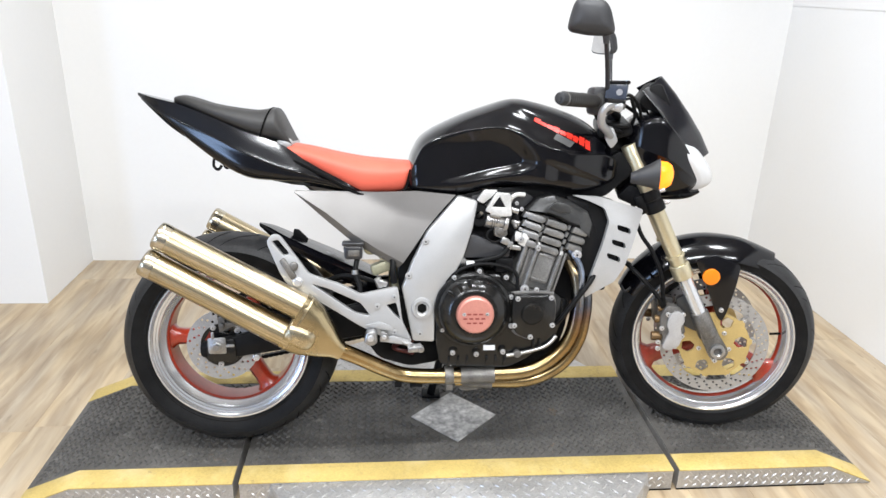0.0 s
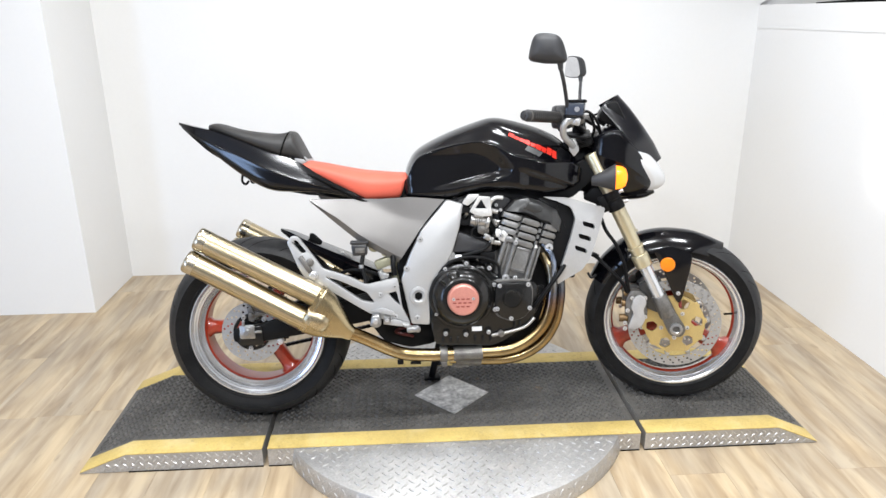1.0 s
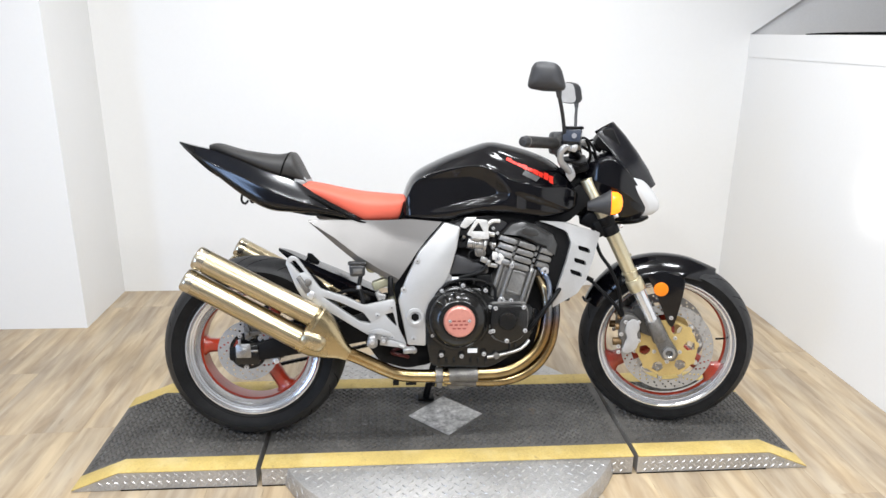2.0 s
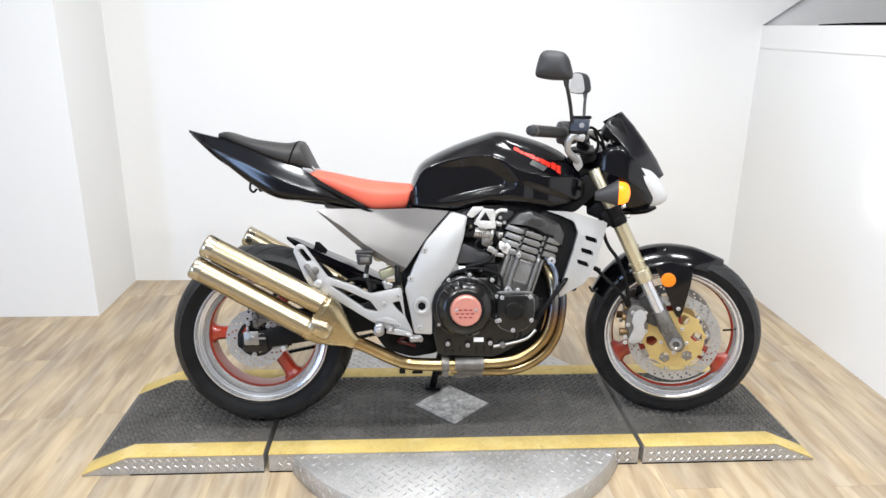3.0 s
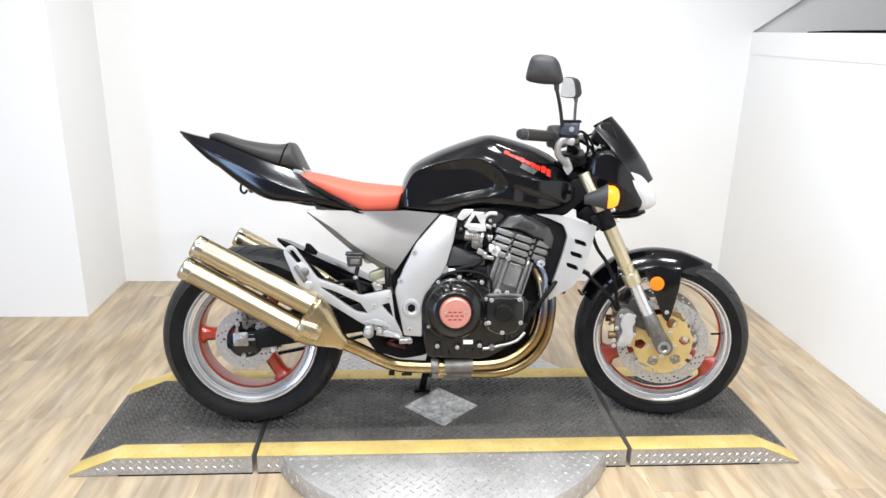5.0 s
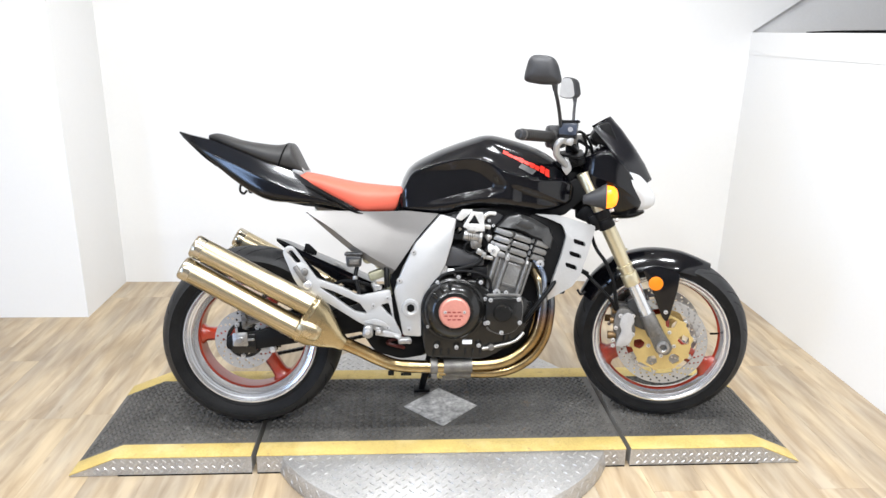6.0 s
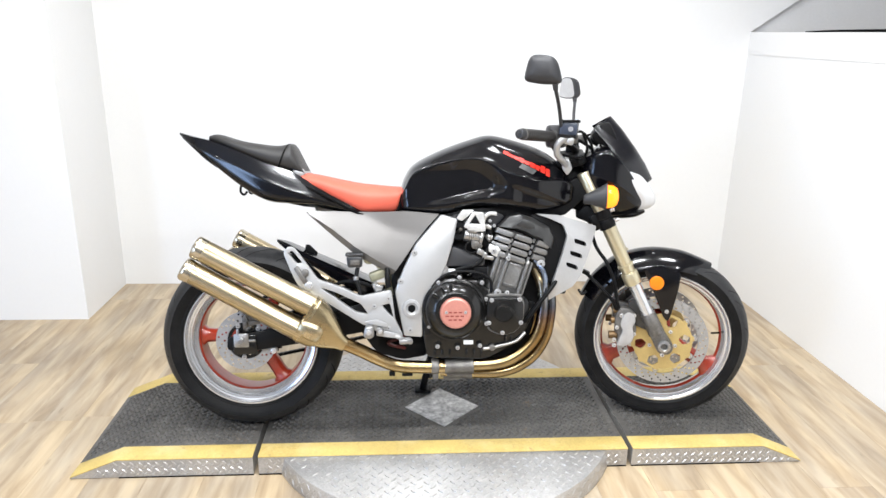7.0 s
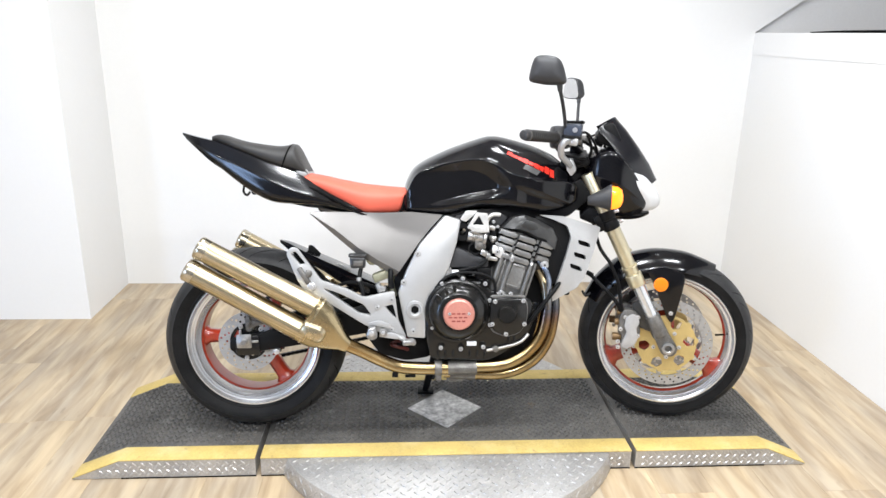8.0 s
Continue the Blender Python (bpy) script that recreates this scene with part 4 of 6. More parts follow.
# indicators
def indicator(s):
    body_rings = []
    for u, w, r, rw in ((0.452, 0.808, 0.012, 0.014), (0.475, 0.812, 0.022, 0.022), (0.506, 0.817, 0.027, 0.034), (0.523, 0.819, 0.0305, 0.0425), (0.5255, 0.819, 0.0305, 0.0425)):
        body_rings.append([Vector((u, s * 0.195 + r * math.cos(2 * math.pi * i / 18), w + rw * math.sin(2 * math.pi * i / 18))) for i in range(18)])
    ob = part("indicator", steered(lofted(body_rings)), M_MIRROR, bike, "black indicator with a lit amber lens", angle=60)
    lens = []
    for u, r, rw in ((0.524, 0.0275, 0.038), (0.545, 0.0265, 0.035), (0.557, 0.019, 0.026), (0.562, 0.006, 0.01)):
        lens.append([Vector((u, s * 0.195 + p[0] * r, 0.819 + p[1] * rw)) for p in rounded(circle((0, 0), 1.08, 6, radians(30)), 0.3, 3)])
    part("lens", steered(lofted(lens)), M_BLINK, ob, "lit amber indicator lens", angle=60)
    part("stalk", steered(tube([(0.50, s * 0.09, 0.80), (0.495, s * 0.14, 0.808), (0.492, s * 0.175, 0.813)], 0.010, 10)), M_SATIN, ob)


both(indicator)

# handlebar, grips, controls, mirrors
def barred(bm):
    """The bars stand a little askew: their far end is lower and further forward."""
    for v_ in bm.verts:
        d = v_.co.y + 0.36
        v_.co.x += 0.085 * d
        v_.co.z -= 0.063 * d
    return steered(bm)


part("handlebar", barred(tube([(0.30, -0.33, 1.023), (0.345, -0.21, 1.016), (0.385, -0.10, 0.985), (0.39, 0, 0.975), (0.385, 0.10, 0.985), (0.345, 0.21, 1.016), (0.30, 0.33, 1.023)], 0.011, 12)), M_SATIN, bike, "black tubular handlebar")
for v in (-0.045, 0.045):
    part("bar_clamp", barred(box((0.38, v, 0.985), (0.036, 0.028, 0.04), bevel=0.006)), M_SATIN, bike, "black bar clamp")


def bar_end(s):
    a, b = Vector((0.336, s * 0.235, 1.018)), Vector((0.268, s * 0.385, 1.024))
    d = (b - a).normalized()
    e1 = d.cross(Vector((0, 0, 1))).normalized()
    e2 = d.cross(e1)
    sleeve = []
    for i in range(61):
        f = i / 60
        r = 0.024 if f < 0.05 else 0.0168 + (0.0008 if i % 4 < 2 and f > 0.12 else 0)
        sleeve.append([a + (b - a) * f + (e1 * math.cos(2 * math.pi * q / 20) + e2 * math.sin(2 * math.pi * q / 20)) * r for q in range(20)])
    part("grip", barred(lofted(sleeve)), M_VINYL, bike, "black ribbed rubber grip")
    part("bar_weight", barred(merged(cyl(b, b + d * 0.028, 0.0165, 0.0145, n=20, bevel=0.003), cyl(b + d * 0.028, b + d * 0.031, 0.006, n=8))), M_MIRROR, bike, "grey-black bar end weight")
    part("end_ring", barred(cyl(b + d * 0.004, b + d * 0.009, 0.0178, n=20)), M_GREYCAST, bike, "grey ring at the bar end")
    part("switch_box", barred(merged(box(tuple(a - d * 0.028 + Vector((-0.004, 0, 0.002))), (0.058, 0.058, 0.072), (0, 0, s * -22), 0.012), cyl(a - d * 0.075, a - d * 0.055, 0.02, n=18, bevel=0.003))), M_MIRROR, bike, "grey-black switch housing")
    part("lever", barred(tube([(0.402, s * 0.19, 1.016), (0.402, s * 0.235, 1.018), (0.382, s * 0.28, 1.020), (0.362, s * 0.315, 1.022)], 0.0058, 10, r1=0.0055)), M_SATIN, bike, "black hand lever")
    part("lever_perch", barred(merged(box((0.38, s * 0.185, 1.012), (0.06, 0.04, 0.03), (0, 0, 0), 0.006), cyl((0.372, s * 0.2, 1.0), (0.372, s * 0.222, 0.996), 0.010, n=18, bevel=0.003))), M_GREYCAST, bike, "grey metal lever perch")


both(bar_end)
res = part("fluid_reservoir", barred(soften(prism(rounded([(0.356, 1.024), (0.358, 1.064), (0.414, 1.064), (0.41, 1.022)], 0.006), -0.245, -0.195), 0.004)), mat("smoky_blue_reservoir", (0.045, 0.055, 0.08), 0.25), bike, "smoky brake fluid reservoir")
part("reservoir_cap", barred(soften(prism([(0.355, 1.062), (0.355, 1.071), (0.418, 1.071), (0.418, 1.062)], -0.249, -0.191), 0.003)), M_SATIN, res)
part("sight_glass", barred(cyl((0.392, -0.245, 1.042), (0.392, -0.249, 1.042), 0.008, n=16)), mat("sight_glass", (0.3, 0.3, 0.32), 0.15), res)


def mirror(s):
    out = [(0.262, 1.178), (0.266, 1.205), (0.276, 1.243), (0.29, 1.253), (0.32, 1.252), (0.347, 1.246), (0.36, 1.228), (0.374, 1.178), (0.36, 1.168), (0.31, 1.169)]
    y = s * 0.38
    turn = Matrix.Translation((0.352, y, 1.17)) @ Matrix.Rotation(s * radians(-50), 4, "Z") @ Matrix.Translation((-0.352, -y, -1.17)) if s > 0 else Matrix()
    rings = []
    o = rounded(out, 0.014)
    c = Vector((sum(p[0] for p in o) / len(o), sum(p[1] for p in o) / len(o)))
    for sc, off in ((1.0, 0.012), (1.0, 0.0), (0.94, -0.012), (0.78, -0.022), (0.45, -0.029)):
        rings.append([Vector((c.x + (p[0] - c.x) * sc, y - off * s, c.y + (p[1] - c.y) * sc)) for p in o])
    hs = lofted(rings)
    hs.transform(turn)
    ob = part("mirror", barred(hs), M_MIRROR, bike, "grey-black plastic rear-view mirror", angle=60)
    gl = prism([(c.x + (p[0] - c.x) * 0.93, c.y + (p[1] - c.y) * 0.92) for p in o], y - s * 0.0125, y - s * 0.0145)
    gl.transform(turn)
    part("mirror_glass", barred(gl), M_CHROME, ob, "silvered mirror glass")
    part("mirror_stem", barred(tube([(0.352, y - s * 0.005, 1.172), (0.354, y - s * 0.01, 1.155), (0.357, y - s * 0.07, 1.12), (0.36, s * 0.265, 1.08), (0.362, s * 0.225, 1.03)], 0.0058, 12)), M_MIRROR, ob)
    part("stem_nut", barred(cyl((0.361, s * 0.232, 1.045), (0.362, s * 0.226, 1.03), 0.010, n=6)), M_MIRROR, ob)
    part("stem_boot", barred(cyl((0.352, y - s * 0.004, 1.178), (0.354, y - s * 0.01, 1.152), 0.010, 0.007, n=14)), M_MIRROR, ob)


both(mirror)

# ---- bodywork ----
TANK = [(-0.187, 0.75, 0.80, 0.112, 0.775), (-0.172, 0.744, 0.852, 0.132, 0.82), (-0.138, 0.740, 0.899, 0.143, 0.872), (-0.05, 0.738, 0.945, 0.155, 0.902),
        (0.046, 0.76, 0.980, 0.165, 0.915), (0.104, 0.763, 0.994, 0.172, 0.905), (0.162, 0.762, 0.986, 0.186, 0.872), (0.26, 0.748, 0.958, 0.186, 0.855),
        (0.33, 0.754, 0.922, 0.165, 0.85), (0.378, 0.775, 0.868, 0.135, 0.832), (0.402, 0.80, 0.825, 0.095, 0.815)]
TSHAPE = [(0, 0), (0.7, 0), (0.92, 0.08), (0.97, 0.45), (0.995, 0.85), (1, 1), (0.945, 1.12), (0.69, 1.68), (0.37, 1.98), (0, 2.03)]
tank_rings = body(TANK, TSHAPE, 9, 10)


def ease(x, a, b):
    t = min(1.0, max(0.0, (x - a) / (b - a)))
    return t * t * (3 - 2 * t)


def knee(p):
    """Hollowed knee panels: deepest behind a rounded front crest, running out towards the seat; and folded front wings."""
    upper = np.interp(p.x, (-0.13, -0.034, 0.03, 0.074, 0.11, 0.14, 0.17), (0.897, 0.916, 0.926, 0.915, 0.892, 0.866, 0.83))
    lower = np.interp(p.x, (-0.17, -0.05, 0.02, 0.094, 0.15), (0.748, 0.768, 0.782, 0.795, 0.812))
    d = 0.170 - 8.0 * (p.z - 0.833) ** 2 - p.x
    t = min(1.0, max(0.0, (d + 0.004) / 0.058))
    hollow = (0.8 * t + 0.2 * ease(t, 0, 1)) * (1 - 0.85 * ease(d, 0.06, 0.30))
    hollow *= ease(p.z, lower - 0.004, lower + 0.024) * (1 - ease(p.z, upper - 0.05, upper + 0.002))
    # the wing ahead of the crest: an upper plane, and a lower one that falls away under a sharp fold
    fold = 0.838 - (p.x - 0.16) * 0.34
    wing = ease(p.x, 0.165, 0.215) * (1 - ease(p.z, fold - 0.007, fold + 0.003)) * (1 - ease(p.x, 0.345, 0.385))
    brow = ease(p.x, 0.20, 0.28) * ease(p.z, 0.846, 0.856) * (1 - ease(p.z, 0.872, 0.90)) * (1 - ease(p.x, 0.33, 0.38))
    # a crease from the shoulder down past the marking
    ridge = 0.972 - (p.x - 0.09) * 0.62
    shoulder = ease(p.x, 0.06, 0.11) * (1 - ease(p.x, 0.18, 0.26)) * math.exp(-((p.z - ridge) / 0.012) ** 2)
    if abs(p.y) > 0.03:
        p.y -= math.copysign(0.0185 * hollow + 0.011 * wing + 0.006 * brow - 0.0035 * shoulder, p.y)


for ring in tank_rings:
    for p in ring:
        knee(p)
tank = part("fuel_tank", lofted(tank_rings), M_BLACK, bike, "gloss black fuel tank", angle=60)


tank_tree = BVHTree.FromPolygons([v.co for v in tank.data.vertices], [tuple(p.vertices) for p in tank.data.polygons])


def on_tank(u, w, lift=0.0012):
    """The place on the tank's near side at u along it and w up it, a hair proud of the paint."""
    place, normal, _, _ = tank_tree.ray_cast(Vector((u, -0.4, w)), Vector((0, 1, 0)))
    return place + normal * (lift if normal.y < 0 else -lift)


def tank_patch(corners, n=5):
    """A four-cornered sticker wrapped on to the tank; corners in the side plane, in order."""
    a, b, c, d = (Vector(p) for p in corners)
    grid = [[a.lerp(b, i / n).lerp(d.lerp(c, i / n), j / 2) for j in range(3)] for i in range(n + 1)]
    verts = [on_tank(*p) for col in grid for p in col]
    return verts, [(3 * i + j, 3 * i + j + 1, 3 * i + j + 4, 3 * i + j + 3) for i in range(n) for j in range(2)]


# marking: a tapered row of plain slanted red blocks with a grey flash under it
for i, (wide, top, low) in enumerate(((0.95, 1.25, 0.0), (0.8, 0.82, 0.0), (0.9, 0.86, 0.05), (0.84, 1.0, 0.0), (0.86, 0.8, 0.08), (0.9, 0.9, 0.0), (0.78, 0.84, 0.0), (0.88, 1.12, 0.0), (0.8, 1.0, -0.18))):
    f0, f1 = i / 9, (i + wide) / 9
    u0, u1 = 0.147 + 0.153 * f0, 0.147 + 0.153 * f1
    t0, t1 = 0.942 - 0.062 * f0, 0.942 - 0.062 * f1
    h0, h1 = 0.008 + 0.0135 * f0, 0.008 + 0.0135 * f1
    vs, fs = tank_patch([(u0 + 0.003, t0 - h0 * (1 - top)), (u1 + 0.003, t1 - h1 * (1 - top)), (u1 - 0.001, t1 - h1 * (1 - low)), (u0 - 0.001, t0 - h0 * (1 - low))], 2)
    raw("decal_block", vs, fs, M_DECAL, tank, "plain red block of the tank marking")
vs, fs = tank_patch([(0.150, 0.9375), (0.298, 0.8765), (0.298, 0.8715), (0.150, 0.9335)], 10)
raw("decal_line", [v + Vector((0, 0.0004, 0)) for v in vs], fs, M_DECAL, tank, "thin red line through the tank marking")
vs, fs = tank_patch([(0.206, 0.902), (0.254, 0.879), (0.238, 0.866), (0.194, 0.888)], 5)
raw("decal_flash", vs, fs, M_FLASH, tank, "grey slanted flash under the marking")
# small dark chevron on the knee panel
for pts in ([(-0.033, 0.902), (-0.021, 0.905), (-0.012, 0.884), (-0.018, 0.880)], [(-0.012, 0.890), (-0.018, 0.880), (0.004, 0.912), (0.012, 0.917)]):
    vs, fs = tank_patch(pts, 3)
    raw("chevron", vs, fs, M_CHEVRON, tank, "small dark chevron badge")
part("filler_cap", merged(cyl((0.165, 0, 0.965), (0.17, 0, 0.9865), 0.036, n=32, bevel=0.004)), M_SATIN, tank)

TAIL = [(-0.918, 0.990, 0.998, 0.010, 0.994), (-0.865, 0.952, 0.984, 0.061, 0.962), (-0.79, 0.885, 0.966, 0.0815, 0.922), (-0.70, 0.815, 0.932, 0.10, 0.882),
        (-0.62, 0.774, 0.898, 0.114, 0.842), (-0.53, 0.766, 0.868, 0.124, 0.806), (-0.45, 0.763, 0.82, 0.13, 0.786), (-0.37, 0.748, 0.784, 0.131, 0.762), (-0.312, 0.733, 0.742, 0.128, 0.738)]
tail = part("tail_cowl", lofted(body(TAIL, [(0, 0), (0.6, 0), (0.938, 0.22), (0.985, 0.94), (1, 1), (0.988, 1.07), (0.925, 1.9), (0.87, 1.98), (0.5, 2.01), (0, 2.02)], 4, 6)), M_BLACK, bike, "gloss black pointed tail cowl", angle=40)
part("underseat_tray", soften(prism(rounded([(-0.66, 0.79), (-0.50, 0.756), (-0.34, 0.745), (-0.30, 0.725), (-0.45, 0.752), (-0.60, 0.775)], 0.01), -0.075, 0.075), 0.006), M_SATIN, bike)
part("tail_edge", tube([(-0.905, -0.016, 0.982), (-0.865, -0.050, 0.951), (-0.82, -0.066, 0.912), (-0.785, -0.062, 0.885)], 0.0035, 8), M_BLACK, tail)
part("helmet_hook", merged(tube([(-0.71, -0.06, 0.83), (-0.712, -0.066, 0.805), (-0.70, -0.068, 0.795), (-0.69, -0.068, 0.806)], 0.004, 8), tube([(-0.69, -0.055, 0.82), (-0.684, -0.055, 0.80), (-0.675, -0.055, 0.798)], 0.003, 8)), M_SATIN, tail)

PILL = [(-0.818, 0.972, 0.988, 0.03, 0.98), (-0.785, 0.962, 0.992, 0.062, 0.975), (-0.715, 0.936, 0.972, 0.092, 0.952), (-0.64, 0.905, 0.96, 0.106, 0.93),
        (-0.59, 0.886, 0.956, 0.11, 0.918), (-0.552, 0.877, 0.962, 0.11, 0.917), (-0.540, 0.874, 0.957, 0.109, 0.914), (-0.524, 0.868, 0.926, 0.105, 0.896), (-0.500, 0.860, 0.874, 0.096, 0.868)]
CUSH = [(0, 0), (0.75, 0), (0.95, 0.3), (1, 1), (0.93, 1.45), (0.7, 1.85), (0.35, 2), (0, 2.02)]
pill = part("pillion_seat", lofted(body(PILL, CUSH, 3, 5)), M_VINYL, bike, "black vinyl pillion seat", angle=60)
pads = [r for r in body(PILL, CUSH, 3, 5) if -0.568 < r[0].x < -0.555]
part("seam", tube([p + Vector(((p.z - 0.93) * 0.35, p.y * 0.014, 0.001)) for p in pads[0][3:-2]], 0.0024, 6, 1), M_DARK, pill)
SEAT = [(-0.542, 0.846, 0.866, 0.085, 0.855), (-0.50, 0.832, 0.866, 0.112, 0.846), (-0.45, 0.808, 0.858, 0.124, 0.832), (-0.39, 0.776, 0.845, 0.132, 0.812),
        (-0.32, 0.741, 0.832, 0.132, 0.79), (-0.26, 0.738, 0.826, 0.122, 0.785), (-0.212, 0.740, 0.822, 0.112, 0.788), (-0.194, 0.752, 0.821, 0.107, 0.79), (-0.18, 0.79, 0.82, 0.10, 0.805)]
seat = part("rider_seat", lofted(body(SEAT, CUSH, 3, 5)), M_SEAT, bike, "coral red vinyl rider seat", angle=60)
part("seat_bracket", soften(prism(rounded([(-0.542, 0.862), (-0.535, 0.885), (-0.505, 0.884), (-0.495, 0.862), (-0.52, 0.848)], 0.01), -0.098, 0.098), 0.008), M_SILVER, bike, "silver panel between the seats")
part("seat_edge", tube([(-0.535, -0.108, 0.842), (-0.45, -0.127, 0.803), (-0.39, -0.134, 0.772), (-0.322, -0.134, 0.738), (-0.26, -0.126, 0.736), (-0.212, -0.115, 0.739), (-0.194, -0.109, 0.751), (-0.181, -0.102, 0.80)], 0.004, 8), M_DARK, seat)


# side covers: an outer face and a lower facet that turns inwards
def cover_side(s):
    ob = part("side_cover", side_cover_mesh(s), M_COVER, bike, "silver-grey painted side cover", angle=12)
    bolt(ob, -0.213, s * 0.158, 0.566, 0.008)


def denser(a, b, k=4):
    """Pairs of places along two lines, with k steps between each two."""
    out = []
    for (p, q), (r, t) in zip(zip(a, a[1:]), zip(b, b[1:])):
        out += [(Vector(p).lerp(Vector(q), j / k), Vector(r).lerp(Vector(t), j / k)) for j in range(k)]
    return out + [(Vector(a[-1]), Vector(b[-1]))]


def side_cover_mesh(s):
    """Rows of three: crease, middle, top; the places are (x, out, z)."""
    crease = [(-0.491, 0.132, 0.741), (-0.406, 0.148, 0.687), (-0.335, 0.158, 0.632), (-0.265, 0.162, 0.588), (-0.202, 0.162, 0.553)]
    upper = [(-0.489, 0.131, 0.745), (-0.38, 0.140, 0.744), (-0.27, 0.146, 0.742), (-0.165, 0.15, 0.746), (-0.062, 0.156, 0.737)]
    lower = [(-0.490, 0.124, 0.737), (-0.406, 0.134, 0.664), (-0.335, 0.142, 0.605), (-0.258, 0.146, 0.562), (-0.215, 0.15, 0.538)]
    front = [(-0.202, 0.162, 0.553), (-0.17, 0.163, 0.60), (-0.137, 0.163, 0.649), (-0.10, 0.16, 0.695), (-0.062, 0.156, 0.737)]
    bm, n = bmesh.new(), 16
    rows = []
    for c, t in denser(crease[:-1], upper[:-1]):
        rows.append([Vector(c).lerp(Vector(t), j / n) for j in range(n + 1)])
    rows.append([Vector(front[min(3, j // 4)]).lerp(Vector(front[min(4, j // 4 + 1)]), (j % 4) / 4 if j < n else 1) for j in range(n + 1)])
    lower = [p for p, _ in denser(lower[:-1], lower[:-1])] + [lower[-1]]
    for r in rows:
        for j, p in enumerate(r):
            fold = np.interp(p.x, (-0.40, -0.30, -0.147), (0.752, 0.733, 0.662))
            p.y += -0.009 * (1 - min(1.0, abs(p.z - fold) / 0.11)) * ease(p.x, -0.48, -0.30) * (1 - 0.6 * ease(p.x, -0.17, -0.07))
    grid = [[bm.verts.new((p.x, s * p.y, p.z)) for p in r] for r in rows]
    for a, b in zip(grid, grid[1:]):
        for j in range(n):
            bm.faces.new((a[j], a[j + 1], b[j + 1], b[j]))
    lv = [bm.verts.new((p[0], s * p[1], p[2])) for p in lower]
    for i in range(len(lv) - 1):
        bm.faces.new((grid[i][0], grid[i + 1][0], lv[i + 1], lv[i]))
    ret = bmesh.ops.extrude_face_region(bm, geom=bm.faces[:])
    bmesh.ops.translate(bm, vec=(0, -s * 0.012, 0), verts=[g for g in ret["geom"] if isinstance(g, bmesh.types.BMVert)])
    return bm


both(cover_side)


# frame side plate
def frame_plate(s):
    out = rounded([(-0.055, 0.737), (-0.003, 0.722), (-0.015, 0.65), (-0.04, 0.567), (-0.068, 0.513), (-0.105, 0.476), (-0.116, 0.44), (-0.116, 0.333), (-0.176, 0.337), (-0.206, 0.484), (-0.178, 0.558), (-0.138, 0.641)], 0.008, 3)
    a, b = (s * 0.135, s * 0.170)
    ob = part("frame_plate", soften(prism(out, a, b), 0.009, 60), M_SILVER, bike, "silver painted frame side plate", 28)
    part("pivot_cap", merged(lathe([(0.013, s * 0.17), (0.03, s * 0.17), (0.028, s * 0.176), (0.02, s * 0.177), (0.016, s * 0.173), (0.013, s * 0.173)], (-0.151, 0, 0.43), 28)), M_SILVER, ob)
    part("pivot_socket", cyl((-0.151, s * 0.168, 0.43), (-0.151, s * 0.1735, 0.43), 0.0135, n=6), M_DARK, ob)
    for p in ((-0.142, 0.613), (-0.187, 0.52), (-0.156, 0.358)):
        bolt(ob, p[0], s * 0.1715, p[1], 0.0085, M_SILVER, depth=0.0035)


both(frame_plate)


# radiator shrouds
def shroud(s):
    out = rounded([(0.253, 0.739), (0.33, 0.735), (0.465, 0.697), (0.44, 0.61), (0.413, 0.537), (0.386, 0.499), (0.300, 0.448), (0.318, 0.52), (0.345, 0.605), (0.360, 0.667), (0.345, 0.704), (0.30, 0.724)], 0.008, 3)
    holes = [rounded([(u0 - 0.001, w0 + 0.0085), (u1, w1 + 0.0085), (u1 + 0.003, w1 - 0.008), (u0 + 0.002, w0 - 0.008)], 0.0085, 4)
             for u0, w0, u1, w1 in ((0.383, 0.651, 0.426, 0.637), (0.370, 0.611, 0.412, 0.597), (0.358, 0.573, 0.397, 0.559))]
    bm = prism(out, s * 0.150, s * 0.166, holes)
    for v in bm.verts:
        # the panel narrows towards its front edge
        v.co.y -= s * (max(0.0, v.co.x - 0.38) * 0.35 + max(0.0, 0.535 - v.co.z) * 0.16)
    # backing sheet added only to make the slots dark
    backing = prism([(0.30, 0.72), (0.345, 0.695), (0.455, 0.69), (0.41, 0.56), (0.385, 0.535), (0.335, 0.53), (0.345, 0.60)], s * 0.136, s * 0.1485)
    for v in backing.verts:
        v.co.y -= s * max(0.0, v.co.x - 0.38) * 0.35
    part("shroud_backing", backing, M_SATIN, bike, "black backing added so the shroud slots read dark")
    part("radiator_shroud", bm, M_SILVER, bike, "silver radiator shroud with three slots")


both(shroud)
part("radiator", soften(prism(rounded([(0.335, 0.70), (0.375, 0.705), (0.365, 0.47), (0.32, 0.47)], 0.008), -0.145, 0.145), 0.004), M_SATIN, bike, "black radiator")
part("radiator_hose", tube([(0.34, -0.14, 0.53), (0.31, -0.172, 0.497), (0.27, -0.178, 0.447), (0.232, -0.172, 0.393), (0.22, -0.15, 0.375)], 0.0072, 12), M_SATIN, bike, "thin black radiator hose")
part("fan_shroud", merged(cyl((0.325, -0.02, 0.60), (0.295, -0.02, 0.60), 0.09, n=28, bevel=0.006)), M_SATIN, bike)
part("inner_panel", soften(prism(rounded([(0.24, 0.735), (0.33, 0.73), (0.366, 0.68), (0.362, 0.62), (0.342, 0.53), (0.325, 0.508), (0.275, 0.512), (0.285, 0.56), (0.29, 0.62), (0.27, 0.68)], 0.01), -0.1475, -0.136), 0.003), M_SATIN, bike)

